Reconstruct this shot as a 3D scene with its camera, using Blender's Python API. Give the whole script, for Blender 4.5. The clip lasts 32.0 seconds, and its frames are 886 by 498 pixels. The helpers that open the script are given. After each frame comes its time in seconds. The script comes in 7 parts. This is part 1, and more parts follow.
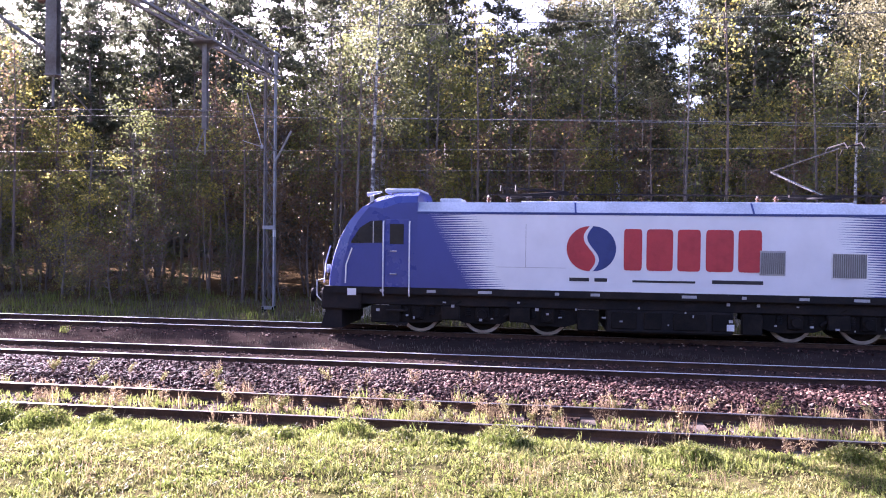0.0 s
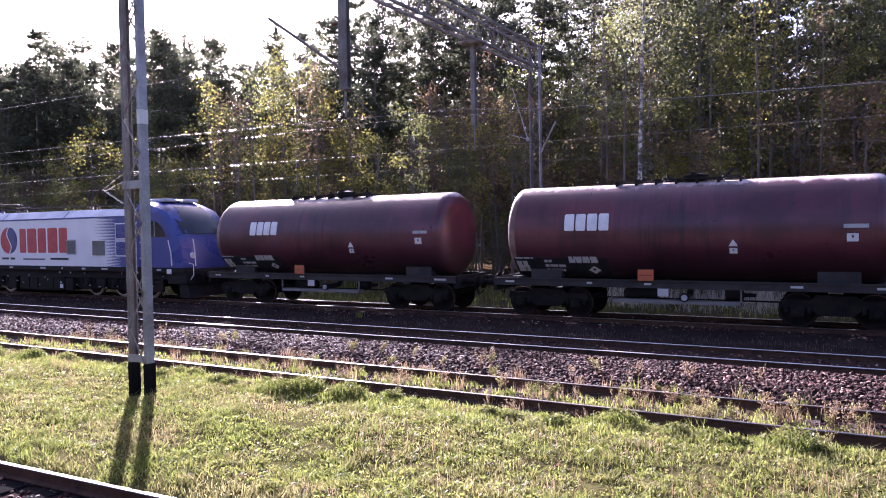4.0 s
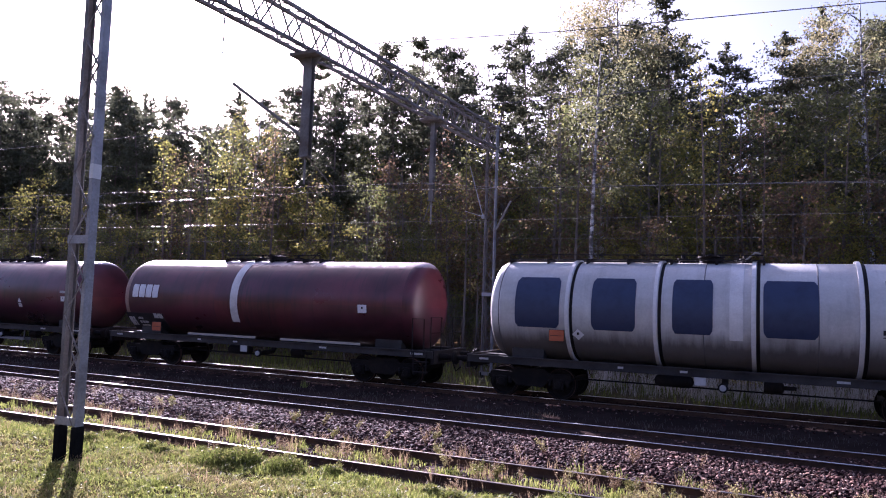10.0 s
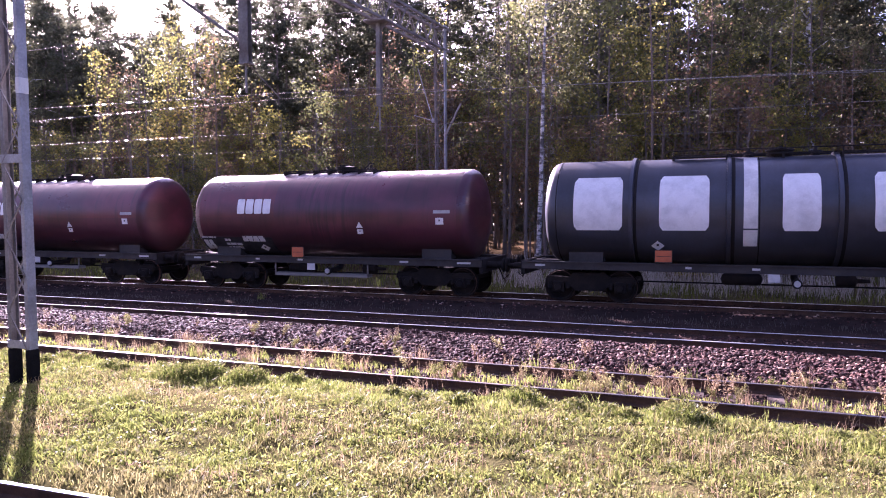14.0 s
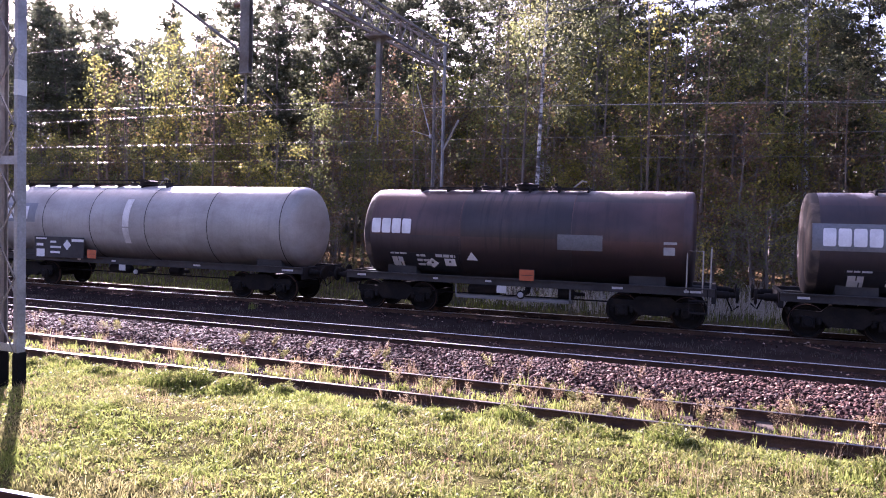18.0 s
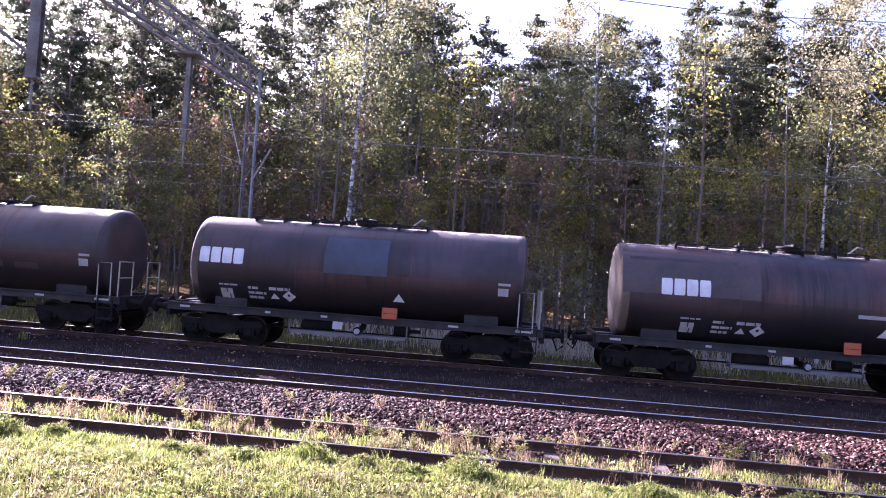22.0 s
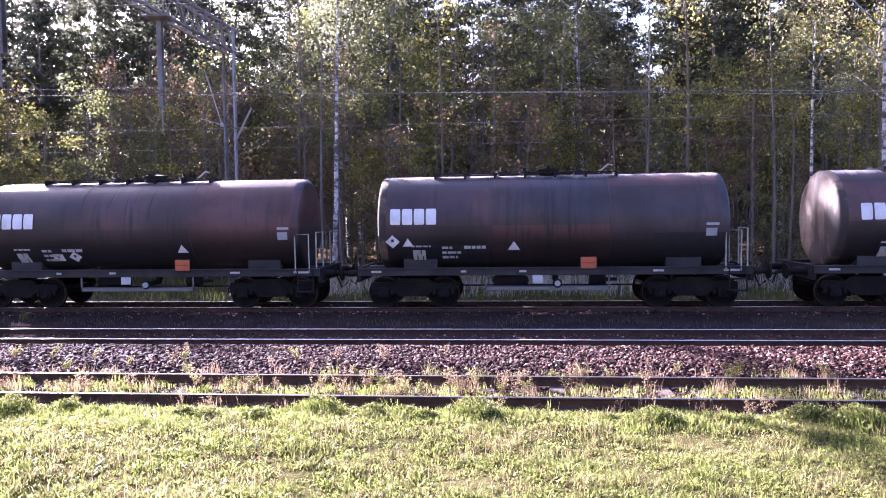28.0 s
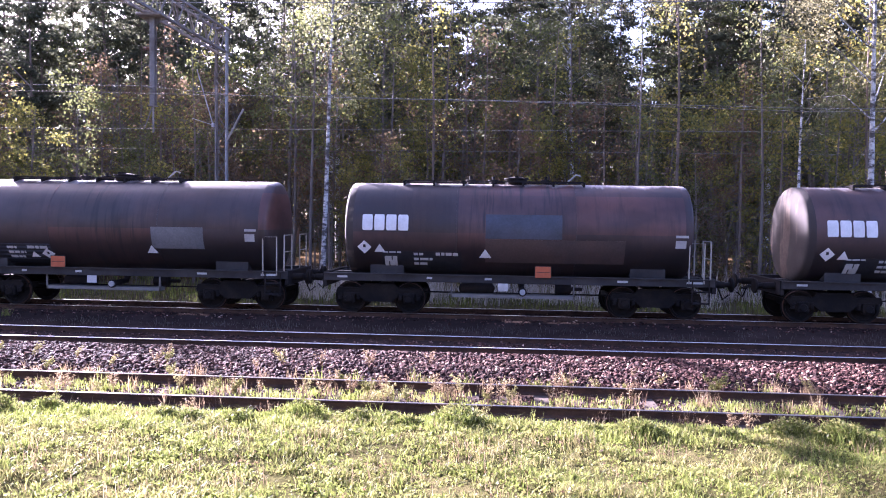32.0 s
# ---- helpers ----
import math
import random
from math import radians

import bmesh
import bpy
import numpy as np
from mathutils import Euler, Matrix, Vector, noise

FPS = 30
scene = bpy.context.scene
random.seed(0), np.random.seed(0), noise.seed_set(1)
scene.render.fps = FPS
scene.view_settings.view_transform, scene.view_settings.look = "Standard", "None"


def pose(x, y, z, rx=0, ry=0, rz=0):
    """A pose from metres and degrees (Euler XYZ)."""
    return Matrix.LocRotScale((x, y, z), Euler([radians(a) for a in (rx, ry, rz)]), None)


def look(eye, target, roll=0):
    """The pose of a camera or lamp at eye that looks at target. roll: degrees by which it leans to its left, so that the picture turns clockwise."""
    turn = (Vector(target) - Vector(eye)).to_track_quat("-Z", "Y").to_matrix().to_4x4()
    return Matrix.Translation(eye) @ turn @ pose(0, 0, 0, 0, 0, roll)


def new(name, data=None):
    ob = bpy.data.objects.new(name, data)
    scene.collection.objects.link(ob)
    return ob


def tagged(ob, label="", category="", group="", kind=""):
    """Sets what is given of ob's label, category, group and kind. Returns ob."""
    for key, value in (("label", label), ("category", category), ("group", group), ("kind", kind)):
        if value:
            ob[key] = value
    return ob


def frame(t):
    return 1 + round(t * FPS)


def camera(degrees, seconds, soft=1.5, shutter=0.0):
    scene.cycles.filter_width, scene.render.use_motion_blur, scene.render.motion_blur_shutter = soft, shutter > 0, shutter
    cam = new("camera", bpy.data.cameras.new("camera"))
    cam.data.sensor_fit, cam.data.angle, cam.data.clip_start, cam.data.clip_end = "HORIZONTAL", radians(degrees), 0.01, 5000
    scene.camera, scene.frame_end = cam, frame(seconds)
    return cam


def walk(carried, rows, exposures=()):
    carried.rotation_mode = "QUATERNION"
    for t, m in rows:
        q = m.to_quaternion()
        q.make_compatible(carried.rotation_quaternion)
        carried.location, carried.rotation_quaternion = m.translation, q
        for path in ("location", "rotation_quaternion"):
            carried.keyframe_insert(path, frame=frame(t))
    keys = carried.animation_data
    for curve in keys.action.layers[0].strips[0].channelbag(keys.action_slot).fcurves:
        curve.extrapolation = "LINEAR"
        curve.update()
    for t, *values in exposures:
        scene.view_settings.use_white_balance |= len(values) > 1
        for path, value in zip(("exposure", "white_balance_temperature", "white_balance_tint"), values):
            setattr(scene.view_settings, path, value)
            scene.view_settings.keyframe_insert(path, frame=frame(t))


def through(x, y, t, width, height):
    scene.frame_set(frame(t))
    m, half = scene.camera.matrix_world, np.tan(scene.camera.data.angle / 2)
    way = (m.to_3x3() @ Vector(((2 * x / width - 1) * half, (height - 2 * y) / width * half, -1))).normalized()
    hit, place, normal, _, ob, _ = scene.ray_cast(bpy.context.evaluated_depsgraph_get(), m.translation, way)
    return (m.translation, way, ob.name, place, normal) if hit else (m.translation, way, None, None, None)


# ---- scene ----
cam = camera(63.39, 32.0, 1.05)
PATH = [
    (0, pose(0, 0, 3.0, 89.18, -0.71, 7.71)),
    (0.5, pose(0, 0, 3.0, 89.06, 0.32, 15.95)),
    (1, pose(0, 0, 3.0, 89.09, 1.08, 23.04)),
    (1.5, pose(0, 0, 3.0, 89.29, 0.51, 29.60)),
    (2, pose(0, 0, 3.0, 89.79, -1.89, 32.71)),
    (2.5, pose(0, 0, 3.0, 89.07, -0.84, 31.19)),
    (3, pose(0, 0, 3.0, 88.76, 0.65, 30.25)),
    (3.5, pose(0, 0, 3.0, 88.36, 0.57, 29.06)),
    (5.5, pose(0, 0, 3.0, 88.78, 2.89, 27.45)),
    (6, pose(0, 0, 3.0, 88.70, 2.44, 25.75)),
    (6.5, pose(0, 0, 3.0, 89.80, 1.35, 25.04)),
    (7, pose(0, 0, 3.0, 90.56, 0.77, 24.69)),
    (7.5, pose(0, 0, 3.0, 90.95, 0.23, 24.27)),
    (8, pose(0, 0, 3.0, 91.52, 0.13, 23.77)),
    (8.5, pose(0, 0, 3.0, 91.67, 0.14, 23.63)),
    (9, pose(0, 0, 3.0, 93.04, 0.11, 23.79)),
    (9.5, pose(0, 0, 3.0, 93.44, -0.23, 24.23)),
    (10, pose(0, 0, 3.0, 94.22, -1.89, 24.90)),
    (10.5, pose(0, 0, 3.0, 92.35, -1.54, 24.62)),
    (11, pose(0, 0, 3.0, 90.99, -1.85, 23.29)),
    (11.5, pose(0, 0, 3.0, 89.86, -1.15, 22.59)),
    (12, pose(0, 0, 3.0, 88.35, -0.58, 21.86)),
    (12.5, pose(0, 0, 3.0, 87.44, -0.25, 21.35)),
    (13, pose(0, 0, 3.0, 87.37, 0.97, 22.25)),
    (13.5, pose(0, 0, 3.0, 86.93, 1.03, 21.75)),
    (14, pose(0, 0, 3.0, 86.75, 0.42, 21.18)),
    (14.5, pose(0, 0, 3.0, 87.03, -2.07, 22.82)),
    (16.5, pose(0, 0, 3.0, 88.56, -0.19, 24.79)),
    (17, pose(0, 0, 3.0, 88.32, -0.27, 23.09)),
    (17.5, pose(0, 0, 3.0, 87.00, -0.12, 22.37)),
    (18, pose(0, 0, 3.0, 88.00, -1.44, 20.75)),
    (18.5, pose(0, 0, 3.0, 89.57, -1.55, 19.83)),
    (19, pose(0, 0, 3.0, 89.22, -3.22, 19.15)),
    (19.5, pose(0, 0, 3.0, 87.49, -1.04, 17.10)),
    (20, pose(0, 0, 3.0, 89.26, -0.81, 13.11)),
    (20.5, pose(0, 0, 3.0, 88.82, -0.77, 7.79)),
    (21, pose(0, 0, 3.0, 89.68, -1.91, 6.57)),
    (21.5, pose(0, 0, 3.0, 90.56, -3.39, 6.31)),
    (22, pose(0, 0, 3.0, 91.46, -3.98, 5.60)),
    (22.5, pose(0, 0, 3.0, 92.12, -4.11, 5.37)),
    (23, pose(0, 0, 3.0, 92.43, -4.87, 3.27)),
    (23.5, pose(0, 0, 3.0, 84.07, -4.43, 4.51)),
    (24, pose(0, 0, 3.0, 90.03, -2.40, 3.61)),
    (24.5, pose(0, 0, 3.0, 92.42, -3.07, 2.47)),
    (25, pose(0, 0, 3.0, 88.37, -4.87, 3.43)),
    (25.5, pose(0, 0, 3.0, 86.12, -7.55, 1.99)),
    (27.5, pose(0, 0, 3.0, 87.94, -1.45, 3.90)),
    (28, pose(0, 0, 3.0, 87.16, 0.74, 5.00)),
    (28.5, pose(0, 0, 3.0, 88.63, 0.15, 4.90)),
    (29, pose(0, 0, 3.0, 90.27, -0.55, 3.87)),
    (29.5, pose(0, 0, 3.0, 89.76, -1.11, 3.57)),
    (30, pose(0, 0, 3.0, 89.72, -1.12, 3.70)),
    (30.5, pose(0, 0, 3.0, 90.36, 1.71, 6.40)),
    (31, pose(0, 0, 3.0, 87.90, -1.57, 3.90)),
    (31.5, pose(0, 0, 3.0, 85.49, -1.81, 4.08)),
    (32, pose(0, 0, 3.0, 87.69, -0.80, 4.16)),
]
walk(cam, PATH, exposures=[(0, 3.49, 5660, 43), (1, 3.0, 5500, 42), (2, 2.82, 5460, 44), (3.5, 2.86, 5610, 40), (6, 2.67, 5670, 48), (8, 2.69, 5570, 50), (9, 2.6, 5600, 46), (10, 2.30, 5570, 44), (11, 2.52, 5590, 50), (12, 2.72, 5770, 54), (13, 3.17, 5670, 67), (14, 3.12, 5770, 58), (17, 3.12, 5680, 53), (18, 3.12, 5780, 47), (19, 3.07, 5680, 47), (20, 3.34, 5470, 47), (25, 3.45, 5580, 45), (29, 3.61, 5480, 43), (32, 3.61, 5480, 43)])


# Plan, in metres: x runs along the tracks, y away from the viewer, z up; the rail tops of the nearest main track are z = 0.
# Rails: siding near y 5.6, near track y 11.62 and 13.12, middle track y 16.36 and 17.86, train track y 21.45 and 22.95.
TRAIN_Y, TRAIN_Z = 22.2, 0.18
SPEED, GAIN = 9.496, 0.00702


def train_shift(t):
    """How far the train has gone at t seconds, counted from 16 s; it runs towards -x."""
    return -(SPEED * (t - 16) + GAIN * (t - 16) ** 2)


# world and sun
SUN_AZ, SUN_EL = 49.5, 25.0
to_sun = Vector((-math.sin(radians(SUN_AZ)) * math.cos(radians(SUN_EL)), math.cos(radians(SUN_AZ)) * math.cos(radians(SUN_EL)), math.sin(radians(SUN_EL))))
world = bpy.data.worlds.new("sky")
scene.world = world
world.use_nodes = True
wn = world.node_tree.nodes
sky = wn.new("ShaderNodeTexSky")
sky.sky_type = "NISHITA"
sky.sun_disc = False
sky.sun_elevation, sky.sun_rotation = radians(SUN_EL), radians(-SUN_AZ)
sky.air_density, sky.dust_density, sky.ozone_density = 0.8, 2.8, 0.3
wn["Background"].inputs["Strength"].default_value = 0.053
world.node_tree.links.new(sky.outputs[0], wn["Background"].inputs["Color"])
sun = new("sun", bpy.data.lights.new("sun", "SUN"))
sun.data.energy, sun.data.angle, sun.data.color = 5.0, radians(0.6), (1.0, 0.94, 0.85)
sun.matrix_world = look(to_sun * 60, (0, 0, 0))


# ---- geometry helpers
class Geo:
    """Vertices and faces gathered from simple solids."""

    def __init__(self):
        self.v, self.f = [], []

    def add(self, v, f):
        o = len(self.v)
        self.v.extend(v)
        self.f.extend(tuple(i + o for i in q) for q in f)
        return self

    def box(self, x0, x1, y0, y1, z0, z1, b=0.0):
        if b <= 0:
            v = [(x, y, z) for x in (x0, x1) for y in (y0, y1) for z in (z0, z1)]
            return self.add(v, [(0, 1, 3, 2), (4, 6, 7, 5), (0, 4, 5, 1), (2, 3, 7, 6), (0, 2, 6, 4), (1, 5, 7, 3)])
        b = min(b, abs(x1 - x0) / 2.01, abs(y1 - y0) / 2.01, abs(z1 - z0) / 2.01)
        lo, hi = (x0, y0, z0), (x1, y1, z1)
        v, idx = [], {}
        for s in [(a, c, d) for a in (0, 1) for c in (0, 1) for d in (0, 1)]:
            for k in range(3):
                p = [(hi[i] if s[i] else lo[i]) - (0 if i == k else (b if s[i] else -b)) for i in range(3)]
                idx[s, k] = len(v)
                v.append(tuple(p))
        f = []
        for k in range(3):
            i, j = [a for a in range(3) if a != k]
            for e in (0, 1):
                def corner(a, c):
                    s = [0, 0, 0]
                    s[k], s[i], s[j] = e, a, c
                    return tuple(s)
                f.append(tuple(idx[corner(a, c), k] for a, c in ((0, 0), (1, 0), (1, 1), (0, 1))))
            for a in (0, 1):
                for c in (0, 1):
                    s0, s1 = [0, 0, 0], [0, 0, 0]
                    s0[i] = s1[i] = a
                    s0[j] = s1[j] = c
                    s1[k] = 1
                    s0, s1 = tuple(s0), tuple(s1)
                    f.append((idx[s0, i], idx[s1, i], idx[s1, j], idx[s0, j]))
        for s in [(a, c, d) for a in (0, 1) for c in (0, 1) for d in (0, 1)]:
            f.append((idx[s, 0], idx[s, 1], idx[s, 2]))
        return self.add(v, f)

    def tube(self, pts, radii, n=8, caps=True):
        pts = [Vector(p) for p in pts]
        if not hasattr(radii, "__len__"):
            radii = [radii] * len(pts)
        v, f, side = [], [], None
        for i, p in enumerate(pts):
            d = (pts[min(i + 1, len(pts) - 1)] - pts[max(i - 1, 0)]).normalized()
            if side is None:
                side = d.orthogonal().normalized()
            side = (side - d * side.dot(d)).normalized()
            up = d.cross(side)
            for k in range(n):
                a = 2 * math.pi * k / n
                q = p + (side * math.cos(a) + up * math.sin(a)) * radii[i]
                v.append((q.x, q.y, q.z))
        for i in range(len(pts) - 1):
            for k in range(n):
                f.append((i * n + k, i * n + (k + 1) % n, (i + 1) * n + (k + 1) % n, (i + 1) * n + k))
        if caps:
            f.append(tuple(range(n - 1, -1, -1)))
            f.append(tuple((len(pts) - 1) * n + k for k in range(n)))
        return self.add(v, f)

    def lathe(self, profile, n=24, axis="x", at=(0, 0, 0), a0=0.0, a1=360.0):
        """Turns (along, radius) pairs about an axis through at."""
        v, f, full = [], [], abs(a1 - a0) > 359
        m = n if full else n + 1
        for u, r in profile:
            for k in range(m):
                a = radians(a0 + (a1 - a0) * k / n)
                c, s = r * math.cos(a), r * math.sin(a)
                p = {"x": (u, c, s), "y": (c, u, s), "z": (c, s, u)}[axis]
                v.append((p[0] + at[0], p[1] + at[1], p[2] + at[2]))
        for i in range(len(profile) - 1):
            for k in range(n):
                k2 = (k + 1) % m
                f.append((i * m + k, i * m + k2, (i + 1) * m + k2, (i + 1) * m + k))
        return self.add(v, f)

    def prism(self, poly, axis, a0, a1):
        """Pushes a polygon along an axis."""
        n = len(poly)
        def at(p, a):
            return {"x": (a, p[0], p[1]), "y": (p[0], a, p[1]), "z": (p[0], p[1], a)}[axis]
        v = [at(p, a0) for p in poly] + [at(p, a1) for p in poly]
        f = [(k, (k + 1) % n, n + (k + 1) % n, n + k) for k in range(n)] + [tuple(range(n - 1, -1, -1)), tuple(range(n, 2 * n))]
        return self.add(v, f)

    def skin(self, x0, x1, z0, z1, r, cz, n=5):
        """A thin curved plate on the viewer's side of a lying cylinder."""
        v, f = [], []
        for lift in (0.0, 0.006):
            for i in range(n + 1):
                z = z0 + (z1 - z0) * i / n
                a = math.asin(max(-1, min(1, (z - cz) / r)))
                for x in (x0, x1):
                    v.append((x, -(r + lift) * math.cos(a), cz + (r + lift) * math.sin(a)))
        m = 2 * (n + 1)
        for i in range(n):
            f.append((m + 2 * i, m + 2 * i + 1, m + 2 * i + 3, m + 2 * i + 2))
            f.append((2 * i, 2 * i + 2, m + 2 * i + 2, m + 2 * i))
            f.append((2 * i + 1, m + 2 * i + 1, m + 2 * i + 3, 2 * i + 3))
        f += [(0, m, m + 1, 1), (2 * n, 2 * n + 1, m + 2 * n + 1, m + 2 * n)]
        return self.add(v, f)

    def curved_block(self, x0, x1, z0, z1, r, cz, n=10):
        """A block with rounded corners laid on the viewer's side of a lying cylinder."""
        rows = []
        for i in range(n + 1):
            q = i / n
            w = (0.86 + 0.14 * (1 - abs(2 * q - 1) ** 12)) / 2
            rows.append((z0 + (z1 - z0) * q, 0.5 - w, 0.5 + w))
        v = []
        for lift in (0.0, 0.006):
            for z, a, b in rows:
                c = math.asin(max(-1, min(1, (z - cz) / r)))
                for u in (a, b):
                    v.append((x0 + (x1 - x0) * u, -(r + lift) * math.cos(c), cz + (r + lift) * math.sin(c)))
        m, f = 2 * (n + 1), []
        for i in range(n):
            f += [(m + 2 * i, m + 2 * i + 1, m + 2 * i + 3, m + 2 * i + 2), (2 * i, 2 * i + 2, m + 2 * i + 2, m + 2 * i), (2 * i + 1, m + 2 * i + 1, m + 2 * i + 3, 2 * i + 3)]
        f += [(0, m, m + 1, 1), (2 * n, 2 * n + 1, m + 2 * n + 1, m + 2 * n)]
        return self.add(v, f)

    def mesh(self, name, mat=None, smooth=40):
        me = bpy.data.meshes.new(name)
        me.from_pydata(self.v, [], self.f)
        if mat:
            me.materials.append(mat)
        if smooth:
            me.polygons.foreach_set("use_smooth", [True] * len(me.polygons))
            me.set_sharp_from_angle(angle=radians(smooth))
        me.update()
        return me


def fast_mesh(name, verts, faces, mat, smooth=False):
    """A mesh from arrays; faces is (n, 3) or (n, 4)."""
    me = bpy.data.meshes.new(name)
    k = faces.shape[1]
    me.vertices.add(len(verts))
    me.vertices.foreach_set("co", np.ascontiguousarray(verts, dtype=np.float32).ravel())
    me.loops.add(faces.size)
    me.loops.foreach_set("vertex_index", np.ascontiguousarray(faces, dtype=np.int32).ravel())
    me.polygons.add(len(faces))
    me.polygons.foreach_set("loop_start", np.arange(0, faces.size, k, dtype=np.int32))
    me.polygons.foreach_set("use_smooth", np.full(len(faces), smooth))
    me.materials.append(mat)
    me.update(calc_edges=True)
    me.validate()
    return me


def part(name, geo, mat, parent, at=(0, 0, 0), label="", smooth=40, turn=(0, 0, 0)):
    """Links one mesh object under a thing or a part. geo: a Geo, or a mesh to share."""
    me = geo.mesh(name, mat, smooth) if isinstance(geo, Geo) else geo
    ob = new(name, me)
    ob.parent = parent
    ob.location = at
    if any(turn):
        ob.rotation_euler = [radians(a) for a in turn]
    if label:
        tagged(ob, label)
    return ob


def thing(name, label, category, at=(0, 0, 0), group="", kind="", data=None):
    ob = new(name, data)
    ob.location = at
    return tagged(ob, label, category, group, kind)


# ---- materials
def material(name):
    m = bpy.data.materials.new(name)
    m.use_nodes = True
    nt = m.node_tree
    return m, nt, nt.nodes["Principled BSDF"]


def node(nt, kind, **kw):
    n = nt.nodes.new(kind)
    for k, v in kw.items():
        if k in n.inputs:
            n.inputs[k].default_value = v
    return n


def noise_tex(nt, scale, detail=4.0, rough=0.6, stretch=(1, 1, 1), seeded=True):
    co = node(nt, "ShaderNodeTexCoord")
    mp = node(nt, "ShaderNodeMapping")
    mp.inputs["Scale"].default_value = stretch
    nt.links.new(co.outputs["Object"], mp.inputs["Vector"])
    tx = node(nt, "ShaderNodeTexNoise", Scale=scale, Detail=detail, Roughness=rough)
    tx.noise_dimensions = "4D"
    nt.links.new(mp.outputs[0], tx.inputs["Vector"])
    if seeded:
        oi = node(nt, "ShaderNodeObjectInfo")
        mu = node(nt, "ShaderNodeMath")
        mu.operation = "MULTIPLY"
        mu.inputs[1].default_value = 37.0
        nt.links.new(oi.outputs["Random"], mu.inputs[0])
        nt.links.new(mu.outputs[0], tx.inputs["W"])
    return tx


def ramp(nt, src, stops, mode="LINEAR"):
    r = node(nt, "ShaderNodeValToRGB")
    r.color_ramp.interpolation = mode
    els = r.color_ramp.elements
    while len(els) < len(stops):
        els.new(0.5)
    for e, (p, c) in zip(els, stops):
        e.position = p
        e.color = (*c, 1) if len(c) == 3 else (c[0], c[0], c[0], 1)
    nt.links.new(src, r.inputs[0])
    return r


def mix(nt, fac, a, b, mode="MIX"):
    m = node(nt, "ShaderNodeMix")
    m.data_type, m.blend_type = "RGBA", mode
    for sock, val in ((m.inputs[0], fac), (m.inputs[6], a), (m.inputs[7], b)):
        if hasattr(val, "is_linked"):
            nt.links.new(val, sock)
        elif hasattr(val, "__len__"):
            sock.default_value = (*val, 1)
        else:
            sock.default_value = val
    return m.outputs[2]


def bump(nt, bsdf, height, strength, distance):
    b = node(nt, "ShaderNodeBump", Strength=strength, Distance=distance)
    nt.links.new(height, b.inputs["Height"])
    nt.links.new(b.outputs[0], bsdf.inputs["Normal"])


def worn(name, c1, c2, rough=0.6, metal=0.0, coarse=1.5, fine=30.0, amount=(0.42, 0.68), grit=0.3, relief=0.25, depth=0.004, stretch=(1, 1, 1), seeded=True):
    """A surface of colour c1 with stains of c2, fine grain and relief."""
    m, nt, b = material(name)
    n1 = noise_tex(nt, coarse, 6, 0.62, stretch, seeded)
    n2 = noise_tex(nt, fine, 4, 0.6, (1, 1, 1), seeded)
    stain = ramp(nt, n1.outputs[0], [(amount[0], (0,)), (amount[1], (1,))])
    col = mix(nt, stain.outputs[0], c1, c2)
    grain = ramp(nt, n2.outputs[0], [(0.25, (1 - grit,)), (0.75, (1 + grit * 0.4,))])
    col = mix(nt, 1.0, col, grain.outputs[0], "MULTIPLY")
    nt.links.new(col, b.inputs["Base Color"])
    b.inputs["Metallic"].default_value = metal
    rr = ramp(nt, n1.outputs[0], [(0.3, (max(0.05, rough - 0.12),)), (0.7, (min(1, rough + 0.15),))])
    nt.links.new(rr.outputs[0], b.inputs["Roughness"])
    if relief:
        bump(nt, b, n2.outputs[0], relief, depth)
    return m


def leafy(name, colours, through=0.45, gloss=0.5):
    """Leaves or blades: every piece takes its own colour, and light shines through."""
    m, nt, b = material(name)
    g = node(nt, "ShaderNodeNewGeometry")
    oi = node(nt, "ShaderNodeObjectInfo")
    ad = node(nt, "ShaderNodeMath")
    ad.operation = "MULTIPLY_ADD"
    ad.inputs[1].default_value = 0.62
    nt.links.new(g.outputs["Random Per Island"], ad.inputs[0])
    sc = node(nt, "ShaderNodeMath")
    sc.operation = "MULTIPLY"
    sc.inputs[1].default_value = 0.38
    nt.links.new(oi.outputs["Random"], sc.inputs[0])
    nt.links.new(sc.outputs[0], ad.inputs[2])
    k = len(colours) - 1
    r = ramp(nt, ad.outputs[0], [(i / k, c) for i, c in enumerate(colours)])
    nt.links.new(r.outputs[0], b.inputs["Base Color"])
    b.inputs["Roughness"].default_value = gloss
    b.inputs["Specular IOR Level"].default_value = 0.15
    tr = node(nt, "ShaderNodeBsdfTranslucent")
    nt.links.new(r.outputs[0], tr.inputs["Color"])
    mx = node(nt, "ShaderNodeMixShader")
    mx.inputs[0].default_value = through
    nt.links.new(b.outputs[0], mx.inputs[1])
    nt.links.new(tr.outputs[0], mx.inputs[2])
    nt.links.new(mx.outputs[0], nt.nodes["Material Output"].inputs["Surface"])
    return m


def plain(name, c, rough=0.5, metal=0.0):
    return worn(name, c, tuple(x * 0.72 for x in c), rough, metal, 3.0, 45.0, (0.45, 0.75), 0.16, 0.08, 0.002)


